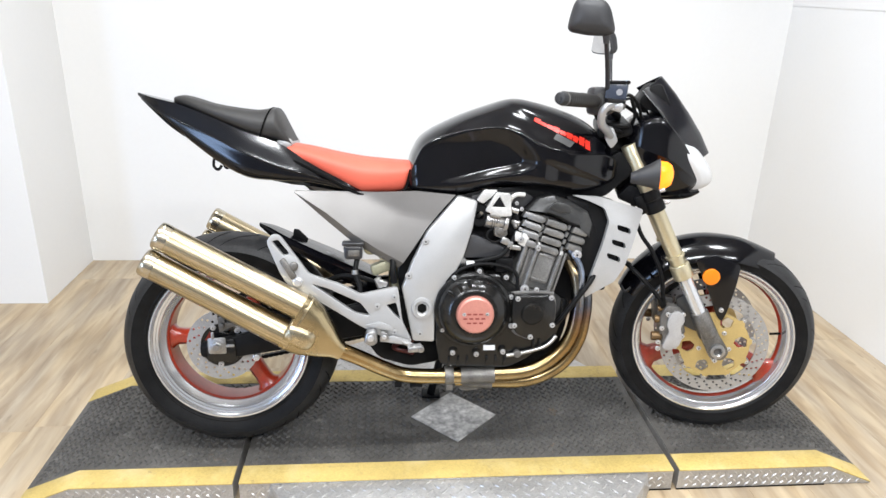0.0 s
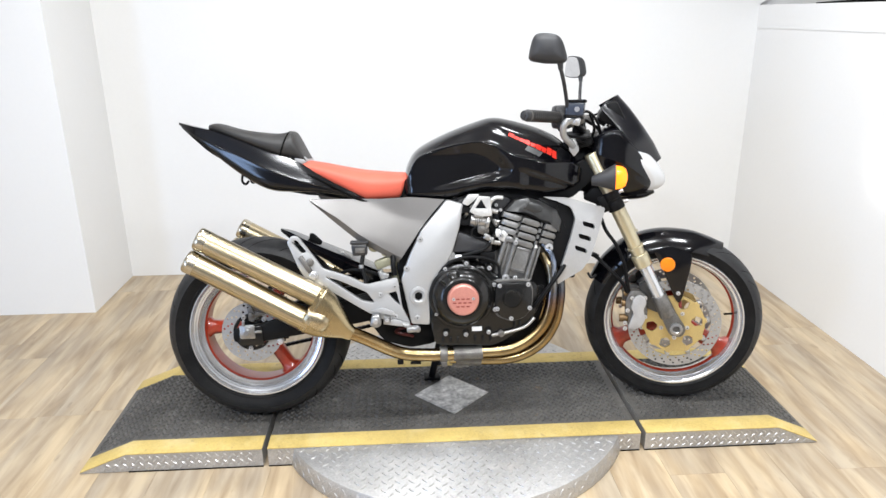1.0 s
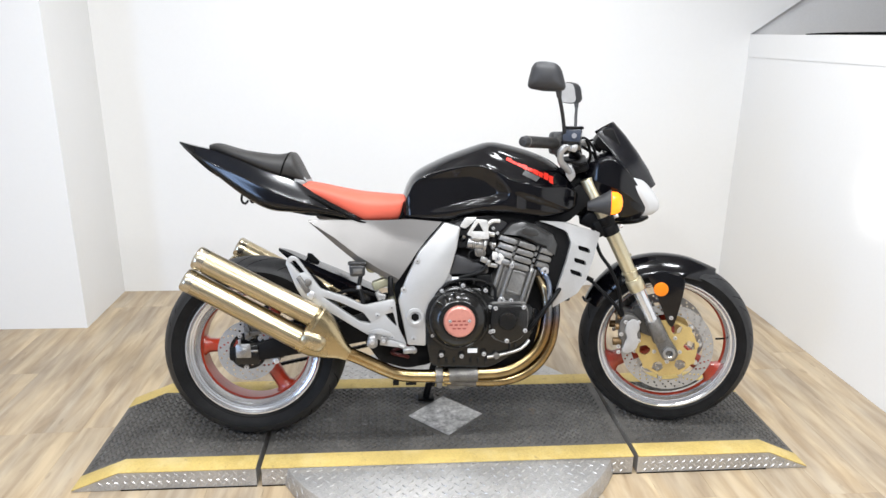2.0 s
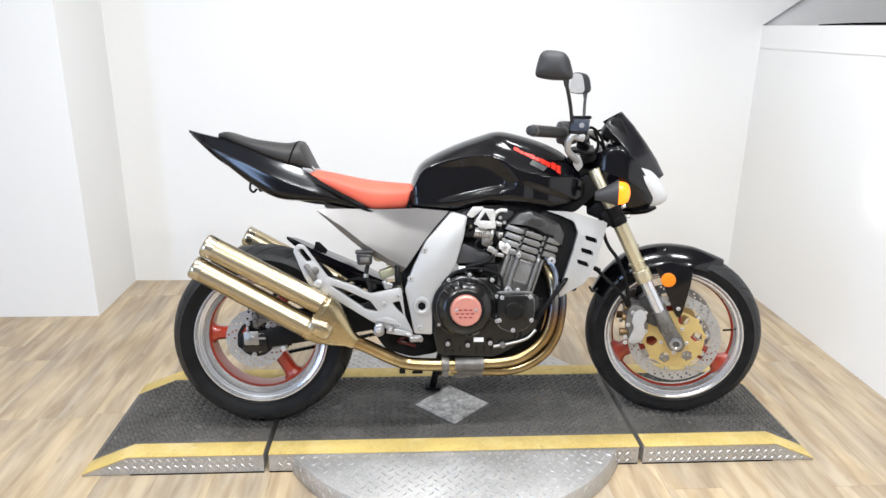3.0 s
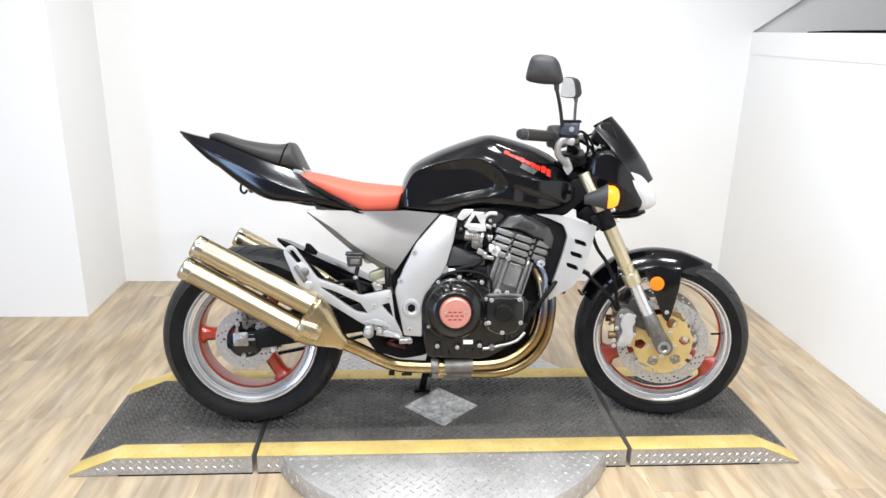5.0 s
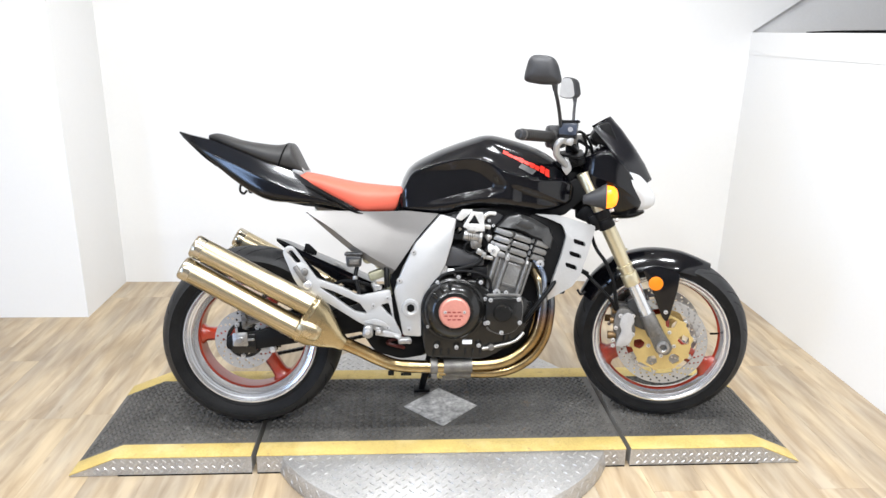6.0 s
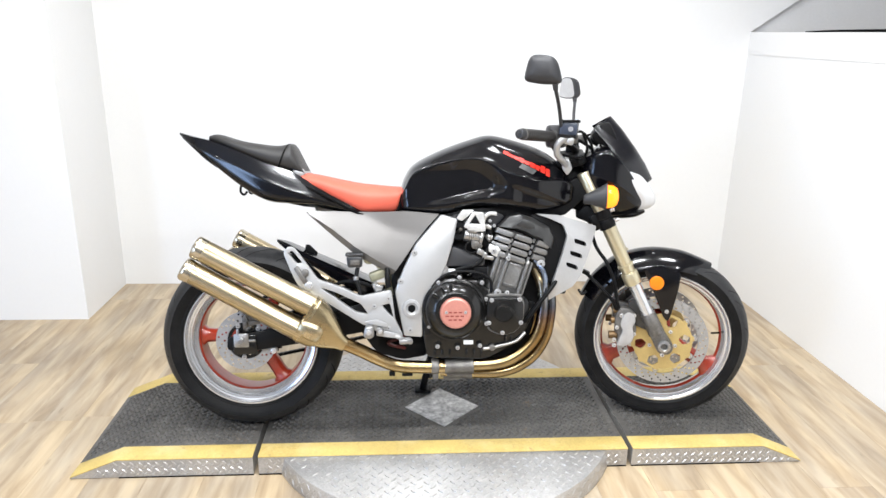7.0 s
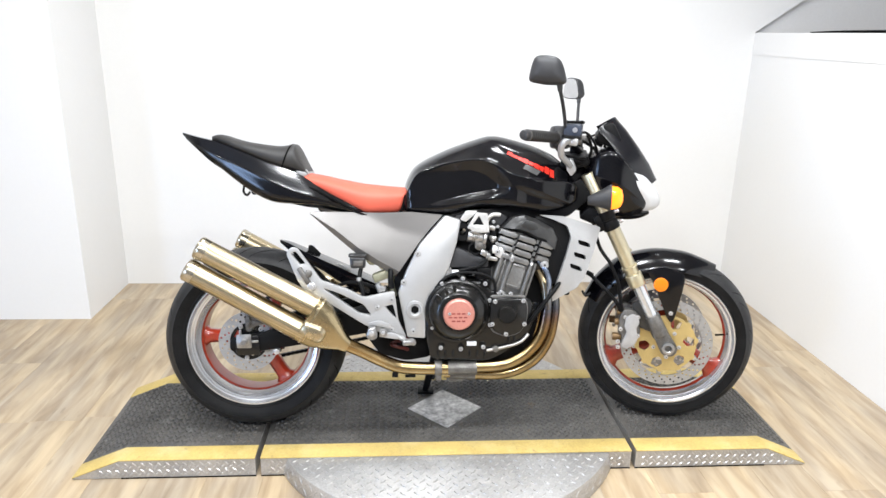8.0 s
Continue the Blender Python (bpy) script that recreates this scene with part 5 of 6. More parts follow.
# main frame behind the engine
part("frame", merged(
    *[soften(prism(rounded([(-0.16, 0.70), (0.0, 0.745), (0.28, 0.78), (0.40, 0.86), (0.44, 0.80), (0.36, 0.73), (0.25, 0.725), (0.02, 0.70), (-0.12, 0.65)], 0.015), s * 0.08, s * 0.115), 0.006) for s in (-1, 1)],
    *[tube([(-0.12, s * 0.09, 0.71), (-0.30, s * 0.08, 0.735), (-0.50, s * 0.07, 0.782), (-0.70, s * 0.05, 0.86)], 0.012, 10) for s in (-1, 1)],
    soften(prism(rounded([(-0.22, 0.52), (-0.10, 0.72), (-0.02, 0.72), (-0.10, 0.46), (-0.12, 0.33), (-0.18, 0.33)], 0.02), -0.125, 0.125), 0.008)), M_SATIN, bike, "black frame")

# ---- engine ----
case = part("crankcase", merged(
    soften(prism(rounded([(-0.115, 0.47), (-0.07, 0.52), (0.065, 0.525), (0.10, 0.49), (0.235, 0.465), (0.245, 0.40), (0.225, 0.34), (0.14, 0.275), (0.09, 0.252), (-0.10, 0.262), (-0.115, 0.33)], 0.02), -0.165, 0.165), 0.01),
    soften(prism(rounded([(-0.09, 0.29), (0.10, 0.29), (0.085, 0.225), (-0.05, 0.22)], 0.02), -0.10, 0.10), 0.01)), M_ENGINE, bike, "black engine crankcase")
cc = (-0.012, 0, 0.425)
clutch = part("clutch_cover", merged(
    lathe([(0.0, -0.220), (0.052, -0.222), (0.058, -0.223), (0.066, -0.221), (0.075, -0.216), (0.084, -0.208), (0.091, -0.198), (0.0955, -0.188), (0.097, -0.181), (0.104, -0.179), (0.106, -0.176), (0.106, -0.160), (0.0, -0.160)], cc, 64, False),
    *[box((cc[0] + 0.078 * math.cos(a), -0.207, cc[2] + 0.078 * math.sin(a)), (0.036, 0.022, 0.011), (0, -math.degrees(a), 0), 0.003) for a in (radians(d) for d in (100, 119, 139))]), M_ENGINE, bike, "black round clutch cover")
for k, (u, w) in enumerate(((-0.098, 0.452), (-0.095, 0.37), (-0.064, 0.515), (0.004, 0.532), (0.078, 0.515), (0.093, 0.46), (0.095, 0.378), (0.074, 0.304), (-0.066, 0.303), (0.0, 0.298))):
    bolt(clutch, u, -0.176, w, 0.006, depth=0.012)
    part("bolt_boss", cyl((u, -0.15, w), (u, -0.174, w), 0.012, n=16), M_ENGINE, clutch)
cap = part("cover_cap", lathe([(0, -0.238), (0.044, -0.238), (0.049, -0.234), (0.051, -0.222), (0.051, -0.205), (0, -0.205)], cc, 48, False), M_CAP, clutch, "coral red round cover cap")
slot = prism(rounded([(-0.0058, -0.0022), (0.0058, -0.0022), (0.0058, 0.0022), (-0.0058, 0.0022)], 0.0018, 2), -0.2386, -0.2376)
slot_me = bpy.data.meshes.new("slot")
slot.to_mesh(slot_me)
slot.free()
slot_me.materials.append(mat("dark_red_slot", (0.22, 0.03, 0.025), 0.6))
for row, (w, us) in enumerate(((0.004, (-0.018, -0.002, 0.014)), (-0.008, (-0.028, -0.012, 0.004, 0.02)), (-0.020, (-0.018, -0.002, 0.014)))):
    for u in us:
        o = new("slot", slot_me)
        o.parent, o.location = cap, (cc[0] + u, 0, cc[2] + w)
for u in (-0.031, 0.031):
    bolt(cap, cc[0] + u, -0.238, cc[2] + 0.004, 0.0045, depth=0.003)
part("oil_sticker", prism([(0.02, 0.322), (0.052, 0.322), (0.052, 0.308), (0.02, 0.308)], -0.171, -0.168), M_WHITE, case, "white sticker")

gen = part("pulser_cover", merged(
    soften(prism(rounded([(0.095, 0.468), (0.20, 0.47), (0.215, 0.445), (0.212, 0.385), (0.19, 0.355), (0.15, 0.342), (0.105, 0.36), (0.092, 0.40)], 0.015), -0.16, -0.196), 0.006),
    lathe([(0, -0.203), (0.026, -0.203), (0.031, -0.198), (0.033, -0.19), (0, -0.19)], (0.148, 0, 0.418), 32, False)), M_ENGINE, bike, "black side engine cover")
for u, w in ((0.108, 0.46), (0.20, 0.462), (0.205, 0.385), (0.145, 0.352), (0.1, 0.385), (0.158, 0.485)):
    bolt(gen, u, -0.198, w, 0.006, depth=0.007)

for u in (-0.075, -0.05, -0.025, 0.03, 0.055, 0.08, 0.16, 0.178):
    part("case_rib", box((u, -0.1665, 0.276 if u < 0.1 else 0.322), (0.007, 0.008, 0.03), bevel=0.002), M_ENGINE, case)
part("oil_pan", soften(prism(rounded([(0.07, 0.236), (0.14, 0.240), (0.205, 0.268), (0.244, 0.308), (0.262, 0.365), (0.268, 0.44), (0.20, 0.455), (0.10, 0.31)], 0.015), -0.125, 0.125), 0.01), M_ENGINE, case, "black ribbed oil pan")
part("sump_plug", cyl((0.115, -0.16, 0.297), (0.115, -0.178, 0.297), 0.012, n=6, bevel=0.002), M_GREYCAST, case, "grey sump plug")
part("wiring_loom", tube([(-0.085, -0.168, 0.50), (-0.05, -0.172, 0.535), (0.0, -0.175, 0.552), (0.06, -0.172, 0.548), (0.105, -0.168, 0.525), (0.112, -0.165, 0.48)], 0.005, 8), M_SATIN, bike, "black wiring loom")
part("cover_rib", merged(tube([(0.097, -0.198, 0.478), (0.155, -0.199, 0.48), (0.205, -0.198, 0.476)], 0.004, 8)), M_HEADGREY, gen)
part("gasket_edge", prism(rounded([(0.088, 0.474), (0.204, 0.477), (0.221, 0.448), (0.218, 0.382), (0.193, 0.348), (0.15, 0.335), (0.1, 0.354), (0.086, 0.398)], 0.015), -0.166, -0.170), M_HEADGREY, gen, "dull grey gasket edge")

# cylinders and head lean forwards
TILT_E = Matrix.Translation((0.125, 0, 0.50)) @ Matrix.Rotation(radians(17.5), 4, "Y")


def tilted(bm):
    bm.transform(TILT_E)
    return bm


block = part("cylinder_block", tilted(merged(
    box((0.038, 0, 0.04), (0.126, 0.29, 0.15), bevel=0.008),
    soften(prism(rounded([(0.018, 0.008), (0.070, 0.008), (0.068, 0.092), (0.020, 0.092)], 0.008), -0.155, -0.14), 0.004),
    *[box((u, -0.147, 0.045), (0.007, 0.012, 0.13), bevel=0.002) for u in (-0.018, -0.006, 0.094)],
    *[box((0.044, -0.1555, z), (0.05, 0.005, 0.004), bevel=0.001) for z in (0.018, 0.085)])), M_HEADGREY, bike, "dark grey cylinder block")
for u, low, high in ((0.0104, -0.012, 0.108), (0.079, -0.02, 0.102), (-0.022, 0.01, 0.10)):
    rod = part("stud_boss", tilted(merged(cyl((u, -0.157, low), (u, -0.157, high), 0.0068, n=14), cyl((u, -0.157, low + 0.03), (u, -0.157, low + 0.036), 0.0084, n=14), cyl((u, -0.157, high - 0.03), (u, -0.157, high - 0.026), 0.0080, n=14))), M_HEADGREY, block, "round cast stud boss")
    part("stud_head", tilted(merged(cyl((u, -0.157, high), (u, -0.157, high + 0.010), 0.0088, 0.0062, n=14))), M_ALU, rod, "bright stud head")
# core coloured black to paint in the shade between the grey fins
head = part("cylinder_head", tilted(merged(
    box((0.042, 0, 0.143), (0.172, 0.29, 0.105), bevel=0.006),
    *[box((0.042, 0, 0.112 + i * 0.0242), (0.180, 0.296, 0.005), bevel=0.002) for i in range(4)])), M_ENGINE, bike, "finned cylinder head, core black for the dark gaps")


def fin_block(x0, x1, z, skew):
    """One cast fin: a bar with chamfered ends, notched underneath."""
    bm = soften(prism([(x0, z), (x0 + 0.003, z + 0.0175), (x1 - 0.006, z + 0.0175), (x1, z + 0.012), (x1, z + 0.004), (x1 - 0.004, z), (x0 + 0.016, z), (x0 + 0.012, z + 0.002)], -0.167, -0.142), 0.0014)
    for v in bm.verts:
        v.co.y += skew * (v.co.x - (x0 + x1) / 2)
    return tilted(bm)


for x0, x1, n_fins, low, skew in ((-0.045, 0.000, 4, 0.098, -0.32), (0.008, 0.068, 4, 0.097, 0.0), (0.083, 0.130, 3, 0.122, 0.30)):
    for i in range(n_fins):
        part("fin", fin_block(x0 - 0.004 * i * (x0 < 0), x1, low + i * 0.0238, skew), M_HEADGREY, head, "dark grey cast cooling fin")
for u, z0, z1 in ((0.004, 0.112, 0.176), (0.0755, 0.112, 0.182)):
    for i in range(4):
        part("fin_boss", tilted(cyl((u, -0.155, z0 + i * 0.0205), (u, -0.155, z0 + i * 0.0205 + 0.013), 0.0052, n=12)), M_HEADGREY, head, "small round boss between the fins")


def cam_cover():
    """The cam cover's cast end: a hipped outline that steps in towards the rider in flat facets."""
    base = [(-0.052, 0.190), (-0.044, 0.206), (-0.031, 0.232), (0.003, 0.2515), (0.048, 0.251), (0.110, 0.238), (0.136, 0.209), (0.140, 0.172), (0.130, 0.188), (0.075, 0.188), (0.03, 0.197), (-0.02, 0.198)]
    c = (0.046, 0.212)
    rows = [[Vector((c[0] + (p[0] - c[0]) * k, y, c[1] + (p[1] - c[1]) * k)) for p in base] for y, k in ((0.15, 1.0), (-0.150, 1.0), (-0.158, 0.96), (-0.169, 0.70), (-0.171, 0.60))]
    return soften(lofted(rows), 0.0022, 24, 1)


cover_end = part("head_cover", tilted(cam_cover()), M_HEADCOVER, head, "dark grey cast cam cover end", 20)
part("cover_step", tilted(soften(prism(rounded([(0.0, 0.214), (0.012, 0.238), (0.052, 0.240), (0.062, 0.222), (0.04, 0.212)], 0.006), -0.175, -0.166), 0.003)), M_HEADCOVER, cover_end)
for u, w, r in ((0.0127, -0.017, 0.010), (0.119, 0.116, 0.0115), (0.0104, 0.102, 0.0075), (-0.044, 0.11, 0.008), (0.079, -0.022, 0.007)):
    b = bolt(head, 0, 0, 0, 0.008)
    b.matrix_local = TILT_E @ Matrix.Translation((u, -0.166, w)) @ Matrix.Diagonal((r, 0.008, r, 1))
# added dark filler that closes the see-through gap behind the headers
part("front_filler", soften(prism(rounded([(0.20, 0.57), (0.275, 0.57), (0.288, 0.46), (0.262, 0.37), (0.215, 0.36), (0.20, 0.45)], 0.01), -0.105, 0.105), 0.004), M_SATIN, bike, "black filler added ahead of the cylinders")
part("coolant_pipe", tube([(0.258, -0.15, 0.585), (0.270, -0.162, 0.57), (0.283, -0.167, 0.545), (0.290, -0.167, 0.514), (0.288, -0.162, 0.483), (0.284, -0.15, 0.45)], 0.0085, 10), M_BLUEPIPE, bike, "blued steel coolant pipe")

# intake: throttle bodies, air box, hoses
air = part("air_box", merged(
    soften(prism(rounded([(-0.02, 0.735), (0.12, 0.745), (0.16, 0.73), (0.13, 0.70), (-0.01, 0.70)], 0.015), -0.13, 0.13), 0.01),
    soften(prism(rounded([(-0.042, 0.566), (0.088, 0.566), (0.09, 0.588), (0.06, 0.602), (-0.015, 0.632), (-0.03, 0.62)], 0.006), -0.155, 0.10), 0.004)), M_MIRROR, bike, "black air box")
# added dark block that keeps the wall from showing through the intake
part("intake_backing", soften(prism(rounded([(-0.03, 0.60), (-0.005, 0.73), (0.13, 0.735), (0.17, 0.68), (0.13, 0.60), (0.10, 0.55), (-0.03, 0.55)], 0.012), -0.115, 0.115), 0.006), M_SATIN, bike, "black block added behind the intake to close the gap")
for v in (-0.125, -0.045, 0.045, 0.125):
    tb = part("throttle_body", merged(cyl((0.005, v, 0.705), (0.075, v, 0.655), 0.027, n=20, bevel=0.003), cyl((0.075, v, 0.655), (0.105, v, 0.635), 0.024, n=20)), M_SATIN, bike)
    part("clamp_ring", merged(cyl((0.012, v, 0.70), (0.02, v, 0.694), 0.030, n=24), cyl((0.07, v, 0.659), (0.078, v, 0.653), 0.029, n=24)), M_ALU, tb, "metal hose clamp")
part("throttle_bracket", merged(
    soften(prism(rounded([(0.016, 0.697), (0.046, 0.747), (0.082, 0.744), (0.088, 0.683), (0.052, 0.682)], 0.005), -0.178, -0.164, [rounded([(0.034, 0.708), (0.054, 0.737), (0.071, 0.706)], 0.003)]), 0.002),
    soften(prism(rounded([(-0.006, 0.724), (0.014, 0.752), (0.05, 0.752), (0.034, 0.734), (0.012, 0.716)], 0.004), -0.168, -0.150), 0.003)), M_PALECAST, bike, "pale cast throttle bracket")
drum = part("throttle_drum", merged(
    cyl((0.020, -0.152, 0.672), (0.070, -0.152, 0.662), 0.021, n=24, bevel=0.003),
    cyl((0.070, -0.152, 0.662), (0.080, -0.152, 0.660), 0.026, n=24, bevel=0.002),
    box((0.044, -0.172, 0.684), (0.03, 0.012, 0.012), (0, 11, 0), 0.003)), M_ALU, bike, "bare metal throttle drum")
part("drum_spring", tube([(0.030 + 0.0011 * i, -0.150 - 0.023 * math.cos(i * 1.1), 0.668 + 0.023 * math.sin(i * 1.1)) for i in range(24)], 0.0017, 6, 2), M_GREYCAST, drum, "dull wound spring")
part("intake_boot", lathe([(0.012, -0.166), (0.028, -0.166), (0.031, -0.160), (0.028, -0.155), (0.031, -0.149), (0.028, -0.144), (0.031, -0.138), (0.031, -0.11), (0.012, -0.11)], (0.003, 0, 0.683), 28), M_SATIN, bike, "black ribbed intake boot")
sensor = part("throttle_sensor", merged(soften(prism(rounded([(0.042, 0.654), (0.076, 0.658), (0.080, 0.630), (0.066, 0.620), (0.044, 0.628)], 0.005), -0.168, -0.150), 0.003), cyl((0.060, -0.168, 0.641), (0.060, -0.173, 0.641), 0.0095, n=18, bevel=0.0015)), M_GREYCAST, bike, "grey throttle position sensor")
part("sensor_plug", merged(box((0.072, -0.170, 0.615), (0.022, 0.016, 0.018), (0, 25, 0), 0.003), box((0.086, -0.168, 0.603), (0.014, 0.013, 0.022), (0, 15, 0), 0.003)), M_ALU, sensor, "bare metal plug on the sensor")
part("plug_lead", tube([(0.046, -0.162, 0.648), (0.026, -0.170, 0.640), (0.024, -0.172, 0.622), (0.044, -0.172, 0.612), (0.064, -0.170, 0.618)], 0.0032, 8), M_SATIN, sensor)
part("idle_screw", merged(cyl((0.094, -0.152, 0.668), (0.104, -0.166, 0.650), 0.0065, n=14, bevel=0.002)), M_GREYCAST, bike)
part("fuel_pipe_loop", tube([(0.082, -0.16, 0.716), (0.088, -0.165, 0.731), (0.103, -0.165, 0.740), (0.124, -0.16, 0.739)], 0.0062, 10), M_PALECAST, bike, "bright fuel pipe loop")
part("fuel_rail", tube([(0.084, -0.150, 0.722), (0.096, -0.156, 0.705), (0.104, -0.158, 0.682), (0.106, -0.156, 0.655)], 0.0062, 10), M_SATIN, bike)
part("hose_clamp", merged(cyl((0.088, -0.158, 0.7), (0.108, -0.158, 0.693), 0.0085, n=14), cyl((0.098, -0.158, 0.664), (0.112, -0.158, 0.661), 0.008, n=14)), M_ALU, bike, "bare metal hose clamp")
part("cable_ends", merged(tube([(0.015, -0.155, 0.735), (0.035, -0.162, 0.738), (0.06, -0.165, 0.748)], 0.004, 8), tube([(-0.005, -0.15, 0.728), (0.02, -0.158, 0.725), (0.045, -0.165, 0.735)], 0.004, 8)), M_SATIN, bike)
for u, w in ((0.104, 0.716), (0.118, 0.700), (0.116, 0.645)):
    bolt(air, u, -0.16, w, 0.0045, depth=0.006)
part("hose_joint", merged(box((0.108, -0.160, 0.626), (0.02, 0.016, 0.026), (0, 20, 0), 0.004), box((0.126, -0.158, 0.616), (0.022, 0.016, 0.034), (0, 27, 0), 0.004)), M_PALECAST, bike, "bare metal hose joint")
part("breather_hose", tube([(0.105, -0.158, 0.635), (0.085, -0.168, 0.60), (0.062, -0.17, 0.575), (0.02, -0.165, 0.562), (-0.02, -0.16, 0.552)], 0.0065, 10), M_SATIN, bike)
part("wire_connector", box((-0.02, -0.165, 0.553), (0.022, 0.012, 0.012), bevel=0.003), M_WHITE, bike, "white wiring connector")
part("wire_connector", box((0.105, -0.16, 0.595), (0.026, 0.012, 0.013), (0, 10, 0), 0.003), M_ALU, bike, "metal wiring connector")
part("starter_motor", merged(cyl((0.03, -0.11, 0.565), (0.03, 0.08, 0.565), 0.034, n=24, bevel=0.005), box((0.075, -0.13, 0.545), (0.05, 0.05, 0.04), bevel=0.006)), M_SATIN, bike)

# ---- exhaust ----
def pipe(places):
    return part("header_pipe", tube(places, 0.0195, 18, 7), M_PIPE, bike, "heat-tinted gold exhaust header")


for s_ in (-1, 1):
    pipe([(0.262, s_ * 0.125, 0.552), (0.279, s_ * 0.146, 0.515), (0.286, s_ * 0.150, 0.46), (0.283, s_ * 0.150, 0.390), (0.266, s_ * 0.150, 0.330), (0.232, s_ * 0.150, 0.286), (0.184, s_ * 0.150, 0.252), (0.128, s_ * 0.150, 0.235), (0.05, s_ * 0.148, 0.231), (-0.05, s_ * 0.142, 0.229)])
    pipe([(0.285, s_ * 0.07, 0.55), (0.308, s_ * 0.094, 0.515), (0.322, s_ * 0.104, 0.44), (0.318, s_ * 0.106, 0.372), (0.304, s_ * 0.108, 0.312), (0.266, s_ * 0.110, 0.252), (0.208, s_ * 0.110, 0.212), (0.140, s_ * 0.110, 0.194), (0.05, s_ * 0.108, 0.194), (-0.05, s_ * 0.105, 0.2)])
part("collector_sleeve", merged(tube([(0.055, -0.148, 0.228), (-0.04, -0.148, 0.227)], 0.0235, 18, 1), tube([(0.055, -0.108, 0.194), (-0.03, -0.106, 0.199)], 0.023, 18, 1)), M_GREYCAST, bike, "dull grey collector sleeve")
part("pipe_clamp", merged(cyl((-0.085, -0.148, 0.228), (-0.06, -0.148, 0.228), 0.0265, n=24, bevel=0.003), box((-0.072, -0.152, 0.197), (0.02, 0.02, 0.018), bevel=0.003)), M_GREYCAST, bike, "metal pipe clamp")
part("balance_box", soften(prism(rounded([(-0.06, 0.245), (0.03, 0.25), (0.03, 0.17), (-0.04, 0.165)], 0.02), -0.12, 0.12), 0.015), M_GREYCAST, bike, "dull grey exhaust balance box")


def silencers(s):
    y = s * 0.22
    far = 0.03 if s > 0 else 0.0
    mid = part("mid_pipe", tube([(-0.03, s * 0.148, 0.227), (-0.116, s * 0.15, 0.227), (-0.20, s * 0.155, 0.235), (-0.26, s * 0.17, 0.262), (-0.32, s * 0.19, 0.298), (-0.385, s * 0.21, 0.333)], 0.0215, 20, 6), M_PIPE, bike, "gold-tinted exhaust link pipe")
    if s < 0:
        part("pipe_hooks", merged(box((-0.215, -0.155, 0.208), (0.02, 0.012, 0.016), bevel=0.003), box((-0.165, -0.15, 0.202), (0.035, 0.012, 0.008), bevel=0.002)), M_SATIN, mid)
    # twin cone
    ring = []
    a0, a1 = Vector((-0.370, 0, 0.325)), Vector((-0.4765, 0, 0.4055))
    axis = (a1 - a0).normalized()
    side = Vector((0.525, 0, 0.851)).normalized()
    for f, hh, th in ((-0.05, 0.0215, 0.0215), (0.12, 0.028, 0.024), (0.4, 0.05, 0.032), (0.75, 0.073, 0.0365), (1.0, 0.0795, 0.0370), (1.12, 0.0795, 0.0370)):
        c = a0.lerp(a1, f)
        c.y = s * (0.207 + 0.013 * max(0.0, f))
        pts = []
        for i in range(32):
            t = 2 * math.pi * i / 32
            e = 0.62
            pts.append(c + side * hh * math.copysign(abs(math.sin(t)) ** e, math.sin(t)) + Vector((0, th * math.copysign(abs(math.cos(t)) ** e, math.cos(t)), 0)))
        ring.append(pts)
    col = part("twin_cone", lofted(ring), M_CONE, bike, "gold-tinted tapered exhaust collector", angle=50)
    part("weld_seam", lofted([[c + (p - c) * 1.012 + axis * d for p in ring[4] for c in (sum(ring[4], Vector()) / 32,)] for d in (-0.002, 0.003)], False), M_MUFF, col)
    for (p, q) in (((-0.82, 0.639), (-0.452, 0.4405)), ((-0.857, 0.572), (-0.497, 0.3675))):
        p, q = Vector((p[0] + far, y, p[1] - far * 0.5)), Vector((q[0], y, q[1]))
        d = (q - p).normalized()
        m = part("silencer", cyl(p + d * 0.012, q, 0.036, n=40), M_MUFF, bike, "gold-tinted polished round silencer", angle=50)
        n_ = Vector((0, 1, 0))
        # hollow outlet: a rolled end ring with a dark bore
        endcap = []
        prof = [(0.0365, 0.03), (0.0375, 0.012), (0.0375, 0.002), (0.034, -0.003), (0.027, 0.0), (0.0235, 0.008), (0.0225, 0.05)]
        e2 = n_.cross(d).normalized()
        for r, t in prof:
            endcap.append([p + d * t + (n_ * math.cos(2 * math.pi * i / 36) + e2 * math.sin(2 * math.pi * i / 36)) * r for i in range(36)])
        part("end_ring", lofted(endcap, False), M_ENDRING, m, "pale rolled end ring")
        part("bore", cyl(p + d * 0.011, p + d * 0.0118, 0.0235, n=28), M_DARK, m)
        part("band", lofted([[q - d * t + (n_ * math.cos(2 * math.pi * i / 36) + e2 * math.sin(2 * math.pi * i / 36)) * 0.0368 for i in range(36)] for t in (0.06, 0.05)], False), M_MUFF, m)
    # the lower silencer ends in a rounded nose that lies proud of the collector
    ax = (Vector((-0.497, y, 0.3675)) - Vector((-0.857, y, 0.572))).normalized()
    up = Vector((0, s, 0)).cross(ax).normalized()
    rings, c0 = [], Vector((-0.500, y + s * 0.0055, 0.394))
    for f, k in ((-0.006, 0.9), (0.0, 1.0), (0.028, 1.0), (0.046, 0.985), (0.058, 0.93), (0.067, 0.82), (0.073, 0.65), (0.077, 0.4), (0.0785, 0.12)):
        rings.append([c0 + ax * f + (up * math.copysign(abs(math.cos(2 * math.pi * i / 32)) ** 0.8, math.cos(2 * math.pi * i / 32)) * 0.0375 + Vector((0, s, 0)) * math.sin(2 * math.pi * i / 32) * 0.0375) * k for i in range(32)])
